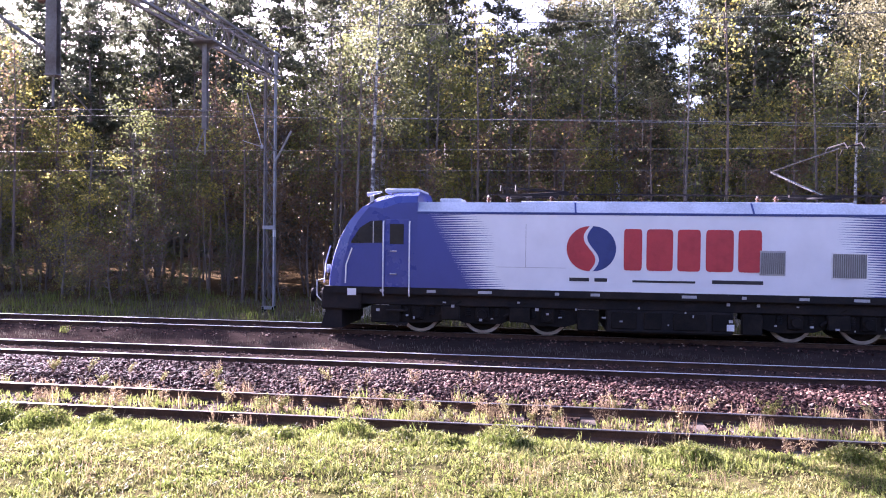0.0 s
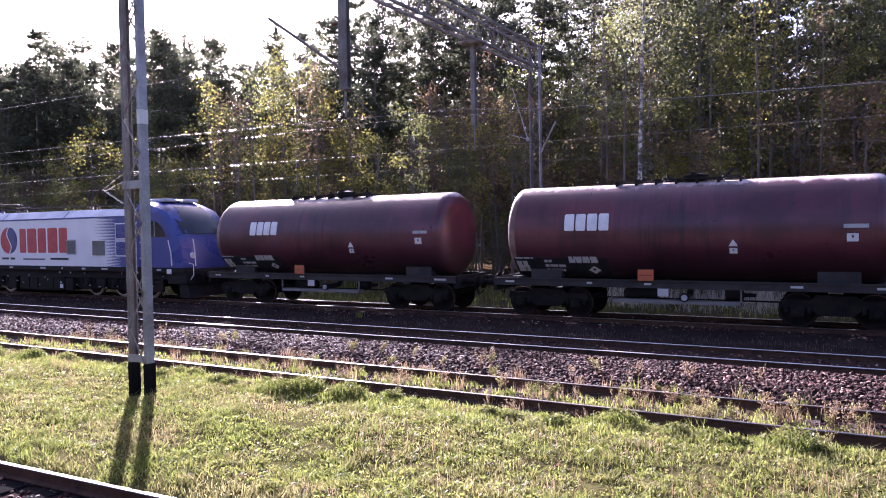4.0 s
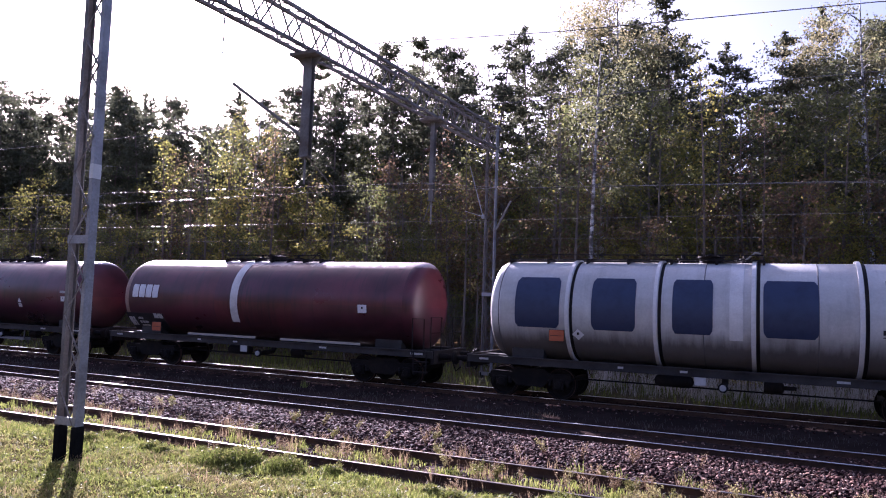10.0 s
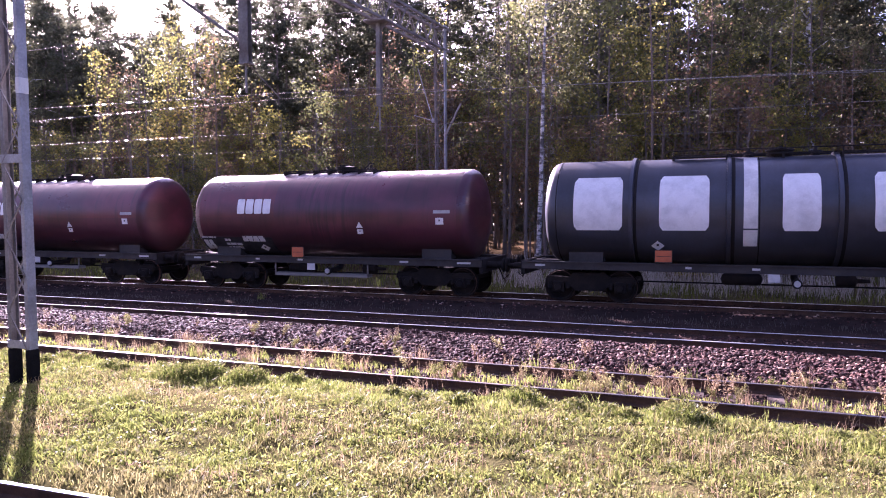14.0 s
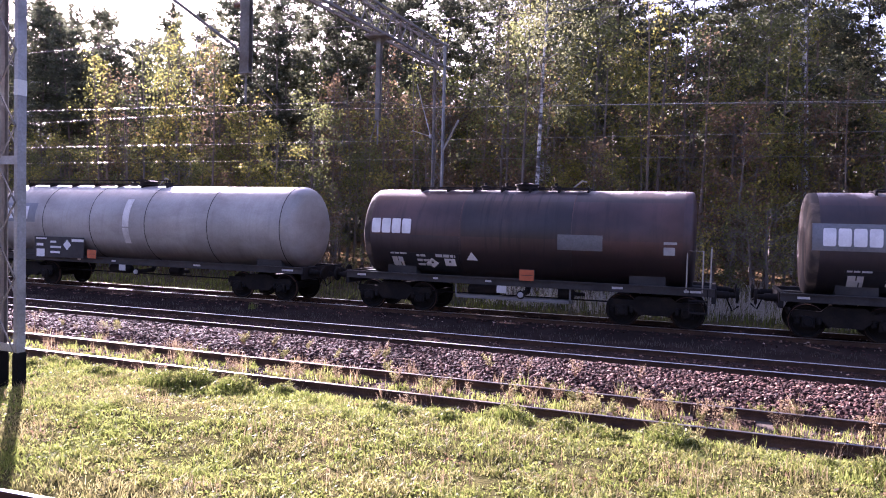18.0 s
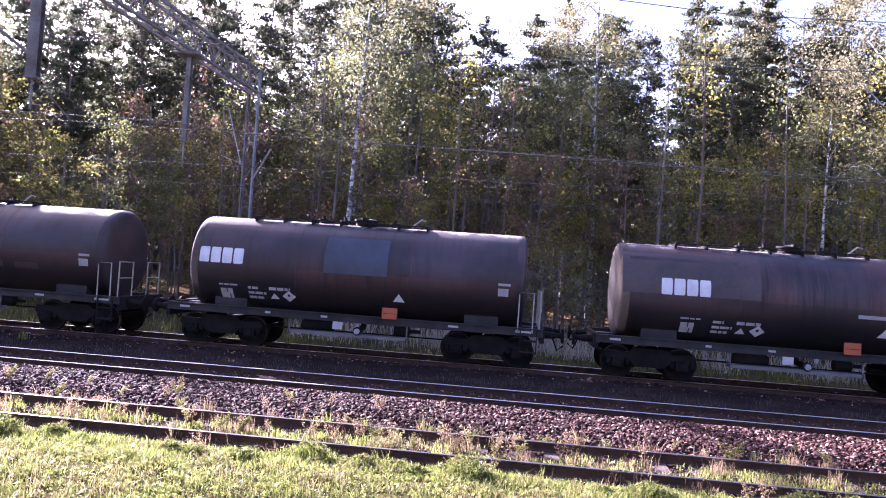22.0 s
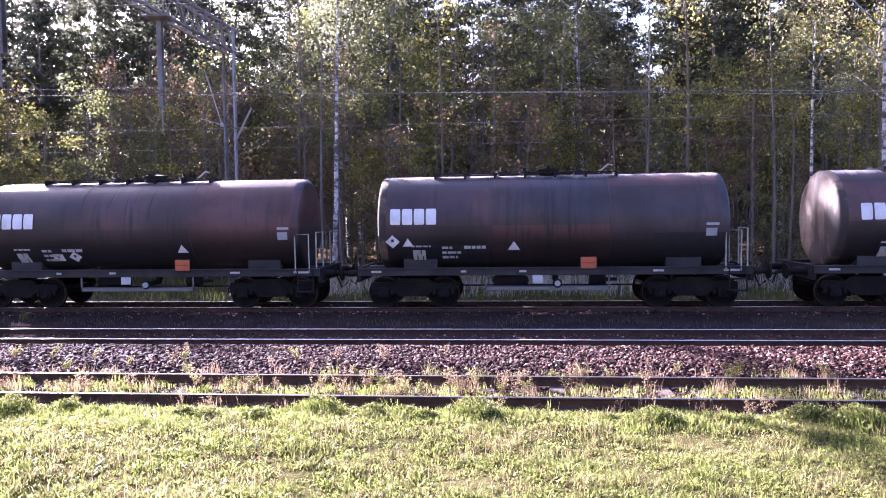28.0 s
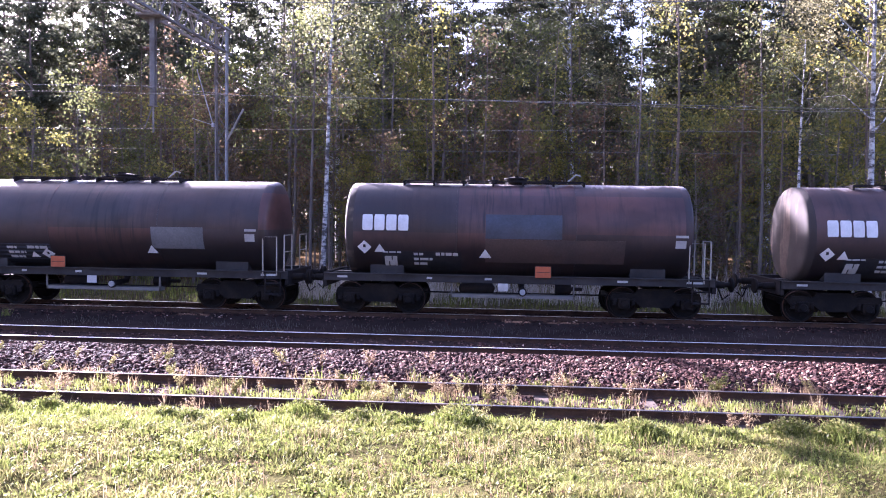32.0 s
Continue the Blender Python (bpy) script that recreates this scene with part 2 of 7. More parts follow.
RUST = worn("rusty_steel", (0.10, 0.055, 0.035), (0.045, 0.03, 0.025), 0.75, 0.2, 3, 50)
RAIL_TOP = worn("polished_rail", (0.85, 0.83, 0.81), (0.68, 0.65, 0.62), 0.4, 1.0, 2, 60, relief=0.05)
RAIL_DULL = worn("dull_rail", (0.42, 0.37, 0.32), (0.28, 0.22, 0.18), 0.3, 0.95, 2, 60, relief=0.1)
TIMBER = worn("tarred_timber", (0.06, 0.048, 0.04), (0.12, 0.10, 0.085), 0.85, 0, 2, 30, stretch=(1, 0.2, 1))
CONCRETE = worn("grey_concrete", (0.30, 0.29, 0.27), (0.20, 0.19, 0.175), 0.85, 0, 1.5, 35)
TAR = worn("tarred_concrete", (0.012, 0.012, 0.0125), (0.022, 0.021, 0.02), 0.7, 0, 2, 30)
GALV = worn("painted_mast_steel", (0.34, 0.345, 0.36), (0.20, 0.195, 0.195), 0.5, 0.35, 1.5, 25)
MAST_DARK = worn("weathered_and_shaded_mast_steel", (0.20, 0.19, 0.18), (0.11, 0.09, 0.075), 0.65, 0.3, 1.5, 25)
BAND = plain("white_band_paint", (0.62, 0.62, 0.6), 0.6)
WIRE_DARK = worn("tarnished_wire", (0.24, 0.22, 0.19), (0.15, 0.135, 0.12), 0.24, 0.9, 2, 30)
WIRE = worn("copper_wire", (0.32, 0.29, 0.255), (0.2, 0.18, 0.16), 0.22, 0.95, 2, 30)
PORCELAIN = plain("brown_porcelain", (0.10, 0.05, 0.03), 0.25)
STONE = worn("ballast_stone", (0.24, 0.19, 0.185), (0.13, 0.095, 0.095), 0.85, 0, 2.2, 25)
BED = worn("dark_track_bed", (0.033, 0.024, 0.021), (0.052, 0.037, 0.032), 0.95, 0, 1.2, 22, relief=0.8, depth=0.03)
EARTH = worn("mossy_turf", (0.05, 0.052, 0.018), (0.105, 0.09, 0.04), 0.95, 0, 0.7, 11, (0.35, 0.65), 0.5, relief=1.0, depth=0.05)
FOREST_FLOOR = worn("leaf_litter", (0.07, 0.05, 0.028), (0.12, 0.075, 0.035), 0.95, 0, 0.6, 18, relief=0.7, depth=0.04)
BARK_PINE = worn("pine_bark", (0.19, 0.14, 0.11), (0.10, 0.078, 0.065), 0.9, 0, 1.2, 18, relief=0.7, depth=0.03, stretch=(1, 1, 0.3))
BARK_DARK = worn("dark_bark", (0.12, 0.095, 0.08), (0.21, 0.18, 0.15), 0.9, 0, 1.2, 18, relief=0.7, depth=0.03, stretch=(1, 1, 0.3))
BARK_BIRCH = worn("birch_bark", (0.56, 0.54, 0.51), (0.07, 0.06, 0.052), 0.75, 0, 2.0, 25, (0.44, 0.55), relief=0.3, stretch=(1, 1, 2.2))
NEEDLES = leafy("pine_needles", [(0.057, 0.063, 0.041), (0.082, 0.088, 0.054), (0.112, 0.122, 0.072), (0.15, 0.158, 0.096)], 0.55)
# haze over the far woods is painted in as paler, greyer needles
HAZY_NEEDLES = leafy("hazy_needles", [(0.075, 0.084, 0.072), (0.120, 0.126, 0.104), (0.180, 0.175, 0.144), (0.240, 0.210, 0.176)], 0.6)
LEAF_YELLOW = leafy("yellow_leaves", [(0.085, 0.095, 0.032), (0.170, 0.173, 0.049), (0.291, 0.264, 0.066), (0.401, 0.299, 0.087)], 0.62)
LEAF_GREEN = leafy("green_leaves", [(0.055, 0.066, 0.027), (0.095, 0.108, 0.040), (0.153, 0.163, 0.057), (0.235, 0.236, 0.083)], 0.6)
LEAF_BROWN = leafy("brown_leaves", [(0.075, 0.060, 0.040), (0.128, 0.092, 0.055), (0.195, 0.135, 0.075), (0.200, 0.108, 0.068)], 0.6)
LEAF_PALE = leafy("pale_birch_leaves", [(0.115, 0.108, 0.060), (0.175, 0.163, 0.085), (0.240, 0.218, 0.110), (0.310, 0.268, 0.140)], 0.6)
LEAF_BIRCH = leafy("birch_leaves", [(0.082, 0.090, 0.044), (0.121, 0.132, 0.061), (0.170, 0.171, 0.079), (0.233, 0.221, 0.105)], 0.55)
BLADES = leafy("meadow_grass", [(0.049, 0.059, 0.019), (0.112, 0.118, 0.037), (0.213, 0.200, 0.068), (0.349, 0.310, 0.136)], 0.5)
LUSH = leafy("lush_grass", [(0.063, 0.084, 0.019), (0.131, 0.163, 0.035), (0.209, 0.233, 0.058), (0.301, 0.299, 0.097)], 0.55)
DRY = leafy("dry_meadow", [(0.107, 0.095, 0.039), (0.204, 0.184, 0.073), (0.320, 0.289, 0.121), (0.407, 0.367, 0.165)], 0.48)
STRAW = leafy("dry_stems", [(0.11, 0.065, 0.045), (0.22, 0.155, 0.09), (0.35, 0.265, 0.155), (0.22, 0.14, 0.08)], 0.45)
VERGE = leafy("dead_verge_grass", [(0.04, 0.036, 0.028), (0.08, 0.07, 0.055), (0.13, 0.115, 0.09), (0.09, 0.065, 0.05)], 0.35)
PALE_BRUSH = leafy("pale_dead_brush", [(0.28, 0.25, 0.21), (0.42, 0.39, 0.34), (0.58, 0.55, 0.49), (0.33, 0.28, 0.22)], 0.5)
RED = worn("red_tank_paint", (0.105, 0.023, 0.036), (0.068, 0.019, 0.029), 0.36, 0, 0.6, 20, (0.4, 0.75), 0.15, 0.05, stretch=(1, 1, 2))
BLACK = worn("black_tank_paint", (0.04, 0.031, 0.033), (0.125, 0.058, 0.036), 0.52, 0, 0.38, 14, (0.42, 0.7), 0.22, 0.06, stretch=(1, 1, 1.6))
WHITE = worn("white_tank_paint", (0.58, 0.575, 0.545), (0.43, 0.415, 0.38), 0.46, 0, 0.7, 18, (0.45, 0.8), 0.14, 0.05, stretch=(1, 1, 2))
SILVER = worn("grey_tank_paint", (0.34, 0.332, 0.31), (0.225, 0.205, 0.185), 0.46, 0, 0.7, 18, (0.45, 0.8), 0.14, 0.05, stretch=(1, 1, 2))
NAVY = worn("dark_blue_tank_paint", (0.045, 0.05, 0.065), (0.03, 0.03, 0.036), 0.4, 0, 0.7, 18, (0.45, 0.8), 0.15, 0.05)
# sun on the wagons' front ends is painted in as a paler colour
SUNNY_END = worn("sunlit_tank_end", (0.15, 0.112, 0.082), (0.07, 0.053, 0.042), 0.85, 0, 0.9, 14, (0.4, 0.7))
SUNNY_RED = worn("sunlit_red_end", (0.3, 0.2, 0.155), (0.15, 0.075, 0.065), 0.65, 0, 0.9, 14, (0.4, 0.7))
FRAME = worn("grimy_underframe", (0.015, 0.014, 0.015), (0.034, 0.027, 0.024), 0.75, 0.1, 1.5, 25)
GREASE = worn("greasy_bogie", (0.012, 0.011, 0.011), (0.03, 0.024, 0.02), 0.7, 0.2, 2, 25)
TYRE = worn("bright_wheel_tread", (0.46, 0.42, 0.36), (0.3, 0.25, 0.2), 0.45, 0.4, 3, 40, relief=0.05)
RAILING = plain("pale_handrail_paint", (0.36, 0.34, 0.29), 0.5)
MARK_WHITE = plain("white_marking", (0.72, 0.72, 0.72), 0.55)
STRIPE = worn("chipped_stripe_paint", (0.66, 0.65, 0.62), (0.42, 0.41, 0.4), 0.55, 0, 1.6, 30, (0.45, 0.7), 0.2, 0.05)
FADED_WHITE = plain("faded_white_marking", (0.5, 0.5, 0.49), 0.6)
# white rings brightened for the sun on them; the strap shares this paint
RING_WHITE = worn("lit_ring_and_strap_paint", (0.7, 0.69, 0.66), (0.52, 0.5, 0.47), 0.5, 0, 2.0, 20, (0.5, 0.8), 0.15, 0.05)
SEAM_GREY = plain("grimy_seam", (0.14, 0.135, 0.135), 0.7)
MARK_BLUE = plain("blue_marking", (0.02, 0.035, 0.085), 0.5)
MARK_RED = plain("red_marking", (0.46, 0.035, 0.045), 0.45)
MARK_NAVY = plain("navy_marking", (0.02, 0.04, 0.17), 0.45)
MARK_BLACK = plain("black_marking", (0.015, 0.015, 0.018), 0.6)
MARK_GREY = plain("grey_marking", (0.38, 0.38, 0.38), 0.6)
SLATE = plain("slate_grey_patch", (0.16, 0.175, 0.20), 0.5)
ORANGE = plain("orange_hazard_plate", (0.46, 0.105, 0.035), 0.5)
GLASS = worn("dark_window_glass", (0.012, 0.015, 0.02), (0.02, 0.022, 0.026), 0.06, 0, 2, 20, relief=0)
ROOF_GREY = worn("pale_roof_paint", (0.52, 0.55, 0.62), (0.36, 0.38, 0.42), 0.5, 0, 0.8, 20)
ALU = plain("bright_aluminium", (0.6, 0.6, 0.6), 0.35, 0.8)
SADDLE = worn("dusty_saddle_steel", (0.034, 0.031, 0.031), (0.02, 0.018, 0.018), 0.7, 0.1, 1.5, 25)
PALE_GREY = plain("pale_grey_paint", (0.17, 0.165, 0.155), 0.5)


for rough_stuff, gloss in ((EARTH, 0.0), (BED, 0.0), (FOREST_FLOOR, 0.0), (TIMBER, 0.0), (TAR, 0.0), (STONE, 0.05), (CONCRETE, 0.05), (RUST, 0.1), (GREASE, 0.1), (FRAME, 0.15)):
    rough_stuff.node_tree.nodes["Principled BSDF"].inputs["Specular IOR Level"].default_value = gloss


def sunlit_top(m, lit_tone, start, full):
    """Sunlit top edge of a barrel, painted into its colour in uneven runs."""
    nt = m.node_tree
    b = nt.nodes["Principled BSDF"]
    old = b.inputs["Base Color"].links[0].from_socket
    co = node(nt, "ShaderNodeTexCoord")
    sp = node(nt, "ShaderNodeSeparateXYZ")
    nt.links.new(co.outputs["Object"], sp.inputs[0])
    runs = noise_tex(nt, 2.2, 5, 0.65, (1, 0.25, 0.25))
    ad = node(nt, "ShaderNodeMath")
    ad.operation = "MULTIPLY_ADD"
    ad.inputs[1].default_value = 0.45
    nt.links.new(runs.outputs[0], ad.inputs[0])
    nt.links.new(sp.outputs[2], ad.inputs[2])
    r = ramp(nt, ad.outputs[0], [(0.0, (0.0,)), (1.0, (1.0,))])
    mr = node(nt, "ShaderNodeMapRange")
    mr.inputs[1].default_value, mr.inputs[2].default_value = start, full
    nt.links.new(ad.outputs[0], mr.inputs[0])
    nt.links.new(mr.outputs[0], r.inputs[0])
    nt.links.new(mix(nt, r.outputs[0], old, lit_tone), b.inputs["Base Color"])


def streaked(m, dark_tone, amount, low, lowest, blot=0.3):
    """Dark rain runs down the sides, and a darker tone towards the bottom."""
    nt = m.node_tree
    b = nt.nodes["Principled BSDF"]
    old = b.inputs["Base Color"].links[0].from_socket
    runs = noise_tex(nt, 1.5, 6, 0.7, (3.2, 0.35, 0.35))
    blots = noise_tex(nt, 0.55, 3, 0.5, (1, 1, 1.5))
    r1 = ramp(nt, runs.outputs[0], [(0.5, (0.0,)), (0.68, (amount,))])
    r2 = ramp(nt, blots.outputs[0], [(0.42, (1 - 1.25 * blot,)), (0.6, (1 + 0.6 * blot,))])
    col = mix(nt, r1.outputs[0], old, dark_tone)
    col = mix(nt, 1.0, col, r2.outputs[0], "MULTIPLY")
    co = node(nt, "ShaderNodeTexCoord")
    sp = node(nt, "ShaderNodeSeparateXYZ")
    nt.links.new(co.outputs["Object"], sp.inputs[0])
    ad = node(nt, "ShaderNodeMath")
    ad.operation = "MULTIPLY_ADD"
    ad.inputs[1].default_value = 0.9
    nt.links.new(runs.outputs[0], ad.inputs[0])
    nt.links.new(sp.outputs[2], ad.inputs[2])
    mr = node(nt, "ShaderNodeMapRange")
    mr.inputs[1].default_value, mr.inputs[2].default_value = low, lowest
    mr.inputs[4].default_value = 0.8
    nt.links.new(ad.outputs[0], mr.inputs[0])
    nt.links.new(mix(nt, mr.outputs[0], col, dark_tone), b.inputs["Base Color"])


def plated(m, tones, width, strength):
    """Barrel plates of differing colour: each course and half course takes a tone of its own."""
    nt = m.node_tree
    b = nt.nodes["Principled BSDF"]
    old = b.inputs["Base Color"].links[0].from_socket
    co = node(nt, "ShaderNodeTexCoord")
    sp = node(nt, "ShaderNodeSeparateXYZ")
    nt.links.new(co.outputs["Object"], sp.inputs[0])
    oi = node(nt, "ShaderNodeObjectInfo")
    cells = []
    for sock, scale, shift in ((sp.outputs[0], 1 / width, 0.5), (sp.outputs[2], 0.9, 0.06)):
        ad = node(nt, "ShaderNodeMath")
        ad.operation = "MULTIPLY_ADD"
        ad.inputs[1].default_value, ad.inputs[2].default_value = scale, shift
        nt.links.new(sock, ad.inputs[0])
        fl = node(nt, "ShaderNodeMath")
        fl.operation = "FLOOR"
        nt.links.new(ad.outputs[0], fl.inputs[0])
        cells.append(fl.outputs[0])
    cb = node(nt, "ShaderNodeCombineXYZ")
    sc = node(nt, "ShaderNodeMath")
    sc.operation = "MULTIPLY"
    sc.inputs[1].default_value = 91.0
    nt.links.new(oi.outputs["Random"], sc.inputs[0])
    for sock, src in zip(cb.inputs, (cells[0], cells[1], sc.outputs[0])):
        nt.links.new(src, sock)
    wh = node(nt, "ShaderNodeTexWhiteNoise")
    wh.noise_dimensions = "3D"
    nt.links.new(cb.outputs[0], wh.inputs["Vector"])
    k = len(tones)
    tone = ramp(nt, wh.outputs["Value"], [(i / k, c) for i, c in enumerate(tones)], "CONSTANT")
    nt.links.new(mix(nt, strength, old, tone.outputs[0]), b.inputs["Base Color"])


def spilled(m, dark_tone, amount):
    """Dark spills that ran down from the hatches in the middle of the barrel."""
    nt = m.node_tree
    b = nt.nodes["Principled BSDF"]
    old = b.inputs["Base Color"].links[0].from_socket
    co = node(nt, "ShaderNodeTexCoord")
    sp = node(nt, "ShaderNodeSeparateXYZ")
    nt.links.new(co.outputs["Object"], sp.inputs[0])
    ab = node(nt, "ShaderNodeMath")
    ab.operation = "ABSOLUTE"
    nt.links.new(sp.outputs[0], ab.inputs[0])
    near = node(nt, "ShaderNodeMapRange")
    near.inputs[1].default_value, near.inputs[2].default_value = 1.7, 0.9
    nt.links.new(ab.outputs[0], near.inputs[0])
    runs = noise_tex(nt, 2.6, 5, 0.6, (2.6, 0.18, 0.18))
    r = ramp(nt, runs.outputs[0], [(0.52, (0.0,)), (0.62, (amount,))])
    fac = node(nt, "ShaderNodeMath")
    fac.operation = "MULTIPLY"
    nt.links.new(near.outputs[0], fac.inputs[0])
    nt.links.new(r.outputs[0], fac.inputs[1])
    nt.links.new(mix(nt, fac.outputs[0], old, dark_tone), b.inputs["Base Color"])


def end_runs(m, dark_tone, amount):
    """Broad dark runs of spilled oil down a dished end."""
    nt = m.node_tree
    b = nt.nodes["Principled BSDF"]
    old = b.inputs["Base Color"].links[0].from_socket
    runs = noise_tex(nt, 1.3, 4, 0.55, (0.4, 1.3, 0.3))
    r = ramp(nt, runs.outputs[0], [(0.46, (0.0,)), (0.52, (amount,))])
    nt.links.new(mix(nt, r.outputs[0], old, dark_tone), b.inputs["Base Color"])


plated(BLACK, [(0.028, 0.02, 0.021), (0.04, 0.031, 0.04), (0.11, 0.04, 0.032), (0.041, 0.025, 0.026), (0.075, 0.034, 0.032)], 3.4, 0.55)
plated(RED, [(0.09, 0.021, 0.03), (0.078, 0.022, 0.034), (0.125, 0.027, 0.028), (0.085, 0.021, 0.031)], 3.5, 0.6)
spilled(BLACK, (0.01, 0.01, 0.012), 0.9)
spilled(RED, (0.025, 0.012, 0.014), 0.7)
end_runs(SUNNY_END, (0.03, 0.024, 0.022), 0.9)
end_runs(SUNNY_RED, (0.06, 0.026, 0.024), 0.7)
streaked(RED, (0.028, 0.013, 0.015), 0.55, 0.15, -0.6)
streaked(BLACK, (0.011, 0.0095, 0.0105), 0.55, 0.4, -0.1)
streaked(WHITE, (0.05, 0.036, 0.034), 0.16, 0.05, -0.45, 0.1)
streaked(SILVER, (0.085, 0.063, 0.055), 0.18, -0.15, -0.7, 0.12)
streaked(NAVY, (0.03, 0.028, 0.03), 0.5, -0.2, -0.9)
# the paler tops stand for sun along the barrels
sunlit_top(RED, (0.6, 0.49, 0.46), 1.51, 1.62)
sunlit_top(BLACK, (0.36, 0.31, 0.29), 1.53, 1.63)
sunlit_top(SILVER, (0.42, 0.41, 0.40), 1.36, 1.6)


def livery():
    """White-silver body whose blue ends break up into thin level stripes."""
    m, nt, b = material("locomotive_livery")
    co = node(nt, "ShaderNodeTexCoord")
    sp = node(nt, "ShaderNodeSeparateXYZ")
    nt.links.new(co.outputs["Object"], sp.inputs[0])

    def math_node(op, a, c, d=None):
        n = node(nt, "ShaderNodeMath")
        n.operation = op
        for s, val in zip(n.inputs, (a, c, d)):
            if val is None:
                continue
            if hasattr(val, "is_linked"):
                nt.links.new(val, s)
            else:
                s.default_value = val
        return n.outputs[0]
    x, z = sp.outputs[0], sp.outputs[2]
    saw = math_node("FRACT", math_node("MULTIPLY", z, 15.0), 0.0)
    wob = math_node("SINE", math_node("MULTIPLY", z, 2.6), 0.0)
    # front edge leans with height; both ends carry the same pattern
    lean = math_node("MULTIPLY", math_node("SUBTRACT", z, 2.6), -0.55)
    front = math_node("ADD", math_node("ADD", x, 6.36), math_node("MULTIPLY", lean, -1.0))
    front = math_node("SUBTRACT", front, math_node("MULTIPLY", saw, math_node("MULTIPLY_ADD", wob, 0.25, 1.35)))
    rear = math_node("ADD", math_node("SUBTRACT", 6.0, x), math_node("MULTIPLY", lean, 0.3))
    rear = math_node("SUBTRACT", rear, math_node("MULTIPLY", saw, math_node("MULTIPLY_ADD", wob, 0.25, 1.35)))
    edge = math_node("MINIMUM", front, rear)
    isblue = math_node("LESS_THAN", edge, 0.0)
    n1 = noise_tex(nt, 0.9, 5, 0.6, (1, 1, 1), False)
    dirt = ramp(nt, n1.outputs[0], [(0.3, (0.86,)), (0.7, (1.0,))])
    col = mix(nt, isblue, (0.72, 0.725, 0.75), (0.042, 0.06, 0.235))
    col = mix(nt, 1.0, col, dirt.outputs[0], "MULTIPLY")
    nt.links.new(col, b.inputs["Base Color"])
    b.inputs["Roughness"].default_value = 0.32
    return m


LIVERY = livery()
CAB_BLUE = worn("blue_cab_paint", (0.042, 0.06, 0.235), (0.034, 0.048, 0.19), 0.3, 0, 0.8, 20, (0.4, 0.8), 0.08, 0.03)


# ---- ground, one sheet out to the horizon
PROFILE_Y = [-3000, -400, -60, -3, 2.9, 3.3, 5.5, 5.85, 8.5, 10.9, 11.2, 11.35, 11.8, 12.9, 13.25, 13.6, 14.3, 15.8, 16.05, 18.25, 18.7, 20.1, 20.6, 20.9, 23.7, 24.3, 25.2, 27.5, 31, 45, 90, 400, 3000]
PROFILE_Z = [-0.1, -0.1, -0.1, -0.12, -0.12, -0.2, -0.2, -0.09, -0.06, -0.08, -0.27, -0.30, -0.185, -0.185, -0.28, -0.17, -0.04, 0.03, -0.03, -0.04, -0.06, -0.05, 0.02, 0.04, 0.04, -0.12, -0.2, -0.12, 0.1, 0.3, 0.5, 0.5, 0.5]


def ground_z(x, y):
    z = np.interp(y, PROFILE_Y, PROFILE_Z)
    soft = np.clip((np.minimum(np.abs(y - 8.6) * -1 + 2.2, 1.0)), 0, 1) + np.clip((y - 25) / 4, 0, 2.5)
    return z + soft * 0.035 * (np.sin(x * 1.3 + y * 0.9) + np.sin(x * 0.47 - y * 1.7 + 1.0) + np.sin(x * 2.9 + y * 2.3))


def build_ground():
    xs = np.concatenate([[-3000, -700, -320], np.arange(-200, 90.1, 1.0), [160, 400, 3000]])
    ys = np.concatenate([[-3000, -400, -60, -10], np.arange(-3, 31.01, 0.35), np.arange(32, 92, 2.5), [150, 400, 3000]])
    gx, gy = np.meshgrid(xs, ys)
    gz = ground_z(gx, gy)
    v = np.stack([gx, gy, gz], -1).reshape(-1, 3)
    nx, ny = len(xs), len(ys)
    i = (np.arange(ny - 1)[:, None] * nx + np.arange(nx - 1)[None]).ravel()
    f = np.stack([i, i + 1, i + nx + 1, i + nx], 1)
    me = fast_mesh("ground", v, f, EARTH, True)
    me.materials.append(BED)
    me.materials.append(FOREST_FLOOR)
    yc = (ys[:-1] + ys[1:]) / 2
    kind = np.where(yc > 28.5, 2, 0)
    for a, b in ((3.3, 5.65), (11.1, 24.2)):
        kind = np.where((yc > a) & (yc < b), 1, kind)
    me.polygons.foreach_set("material_index", np.repeat(kind, nx - 1).astype(np.int32))
    return tagged(new("ground", me), "uneven grassy ground between railway tracks and forest", "ground", kind="structure")


build_ground()


# ---- tracks
def rail_mesh(x0, x1, top):
    prof = [(-0.07, -0.17), (0.07, -0.17), (0.07, -0.155), (0.012, -0.13), (0.012, -0.045), (0.036, -0.032), (0.036, -0.016), (0.034, -0.009), (0.028, -0.004), (0.018, -0.001), (0.006, 0.0), (-0.006, 0.0), (-0.018, -0.001), (-0.028, -0.004), (-0.034, -0.009), (-0.036, -0.016), (-0.036, -0.032), (-0.012, -0.045), (-0.012, -0.13), (-0.07, -0.155)]
    g = Geo().prism(prof, "x", x0, x1)
    me = g.mesh("rail", RUST, 0)
    me.materials.append(top)
    for p in me.polygons:
        if p.center.z > -0.007:
            p.material_index = 1
    return me


def sleeper_mesh(mat, wide=0.25):
    w = wide / 2
    return Geo().prism([(-w - 0.02, -0.33), (w + 0.02, -0.33), (w, -0.175), (-w, -0.175)], "y", -1.28, 1.28).mesh("sleeper", mat, 0)


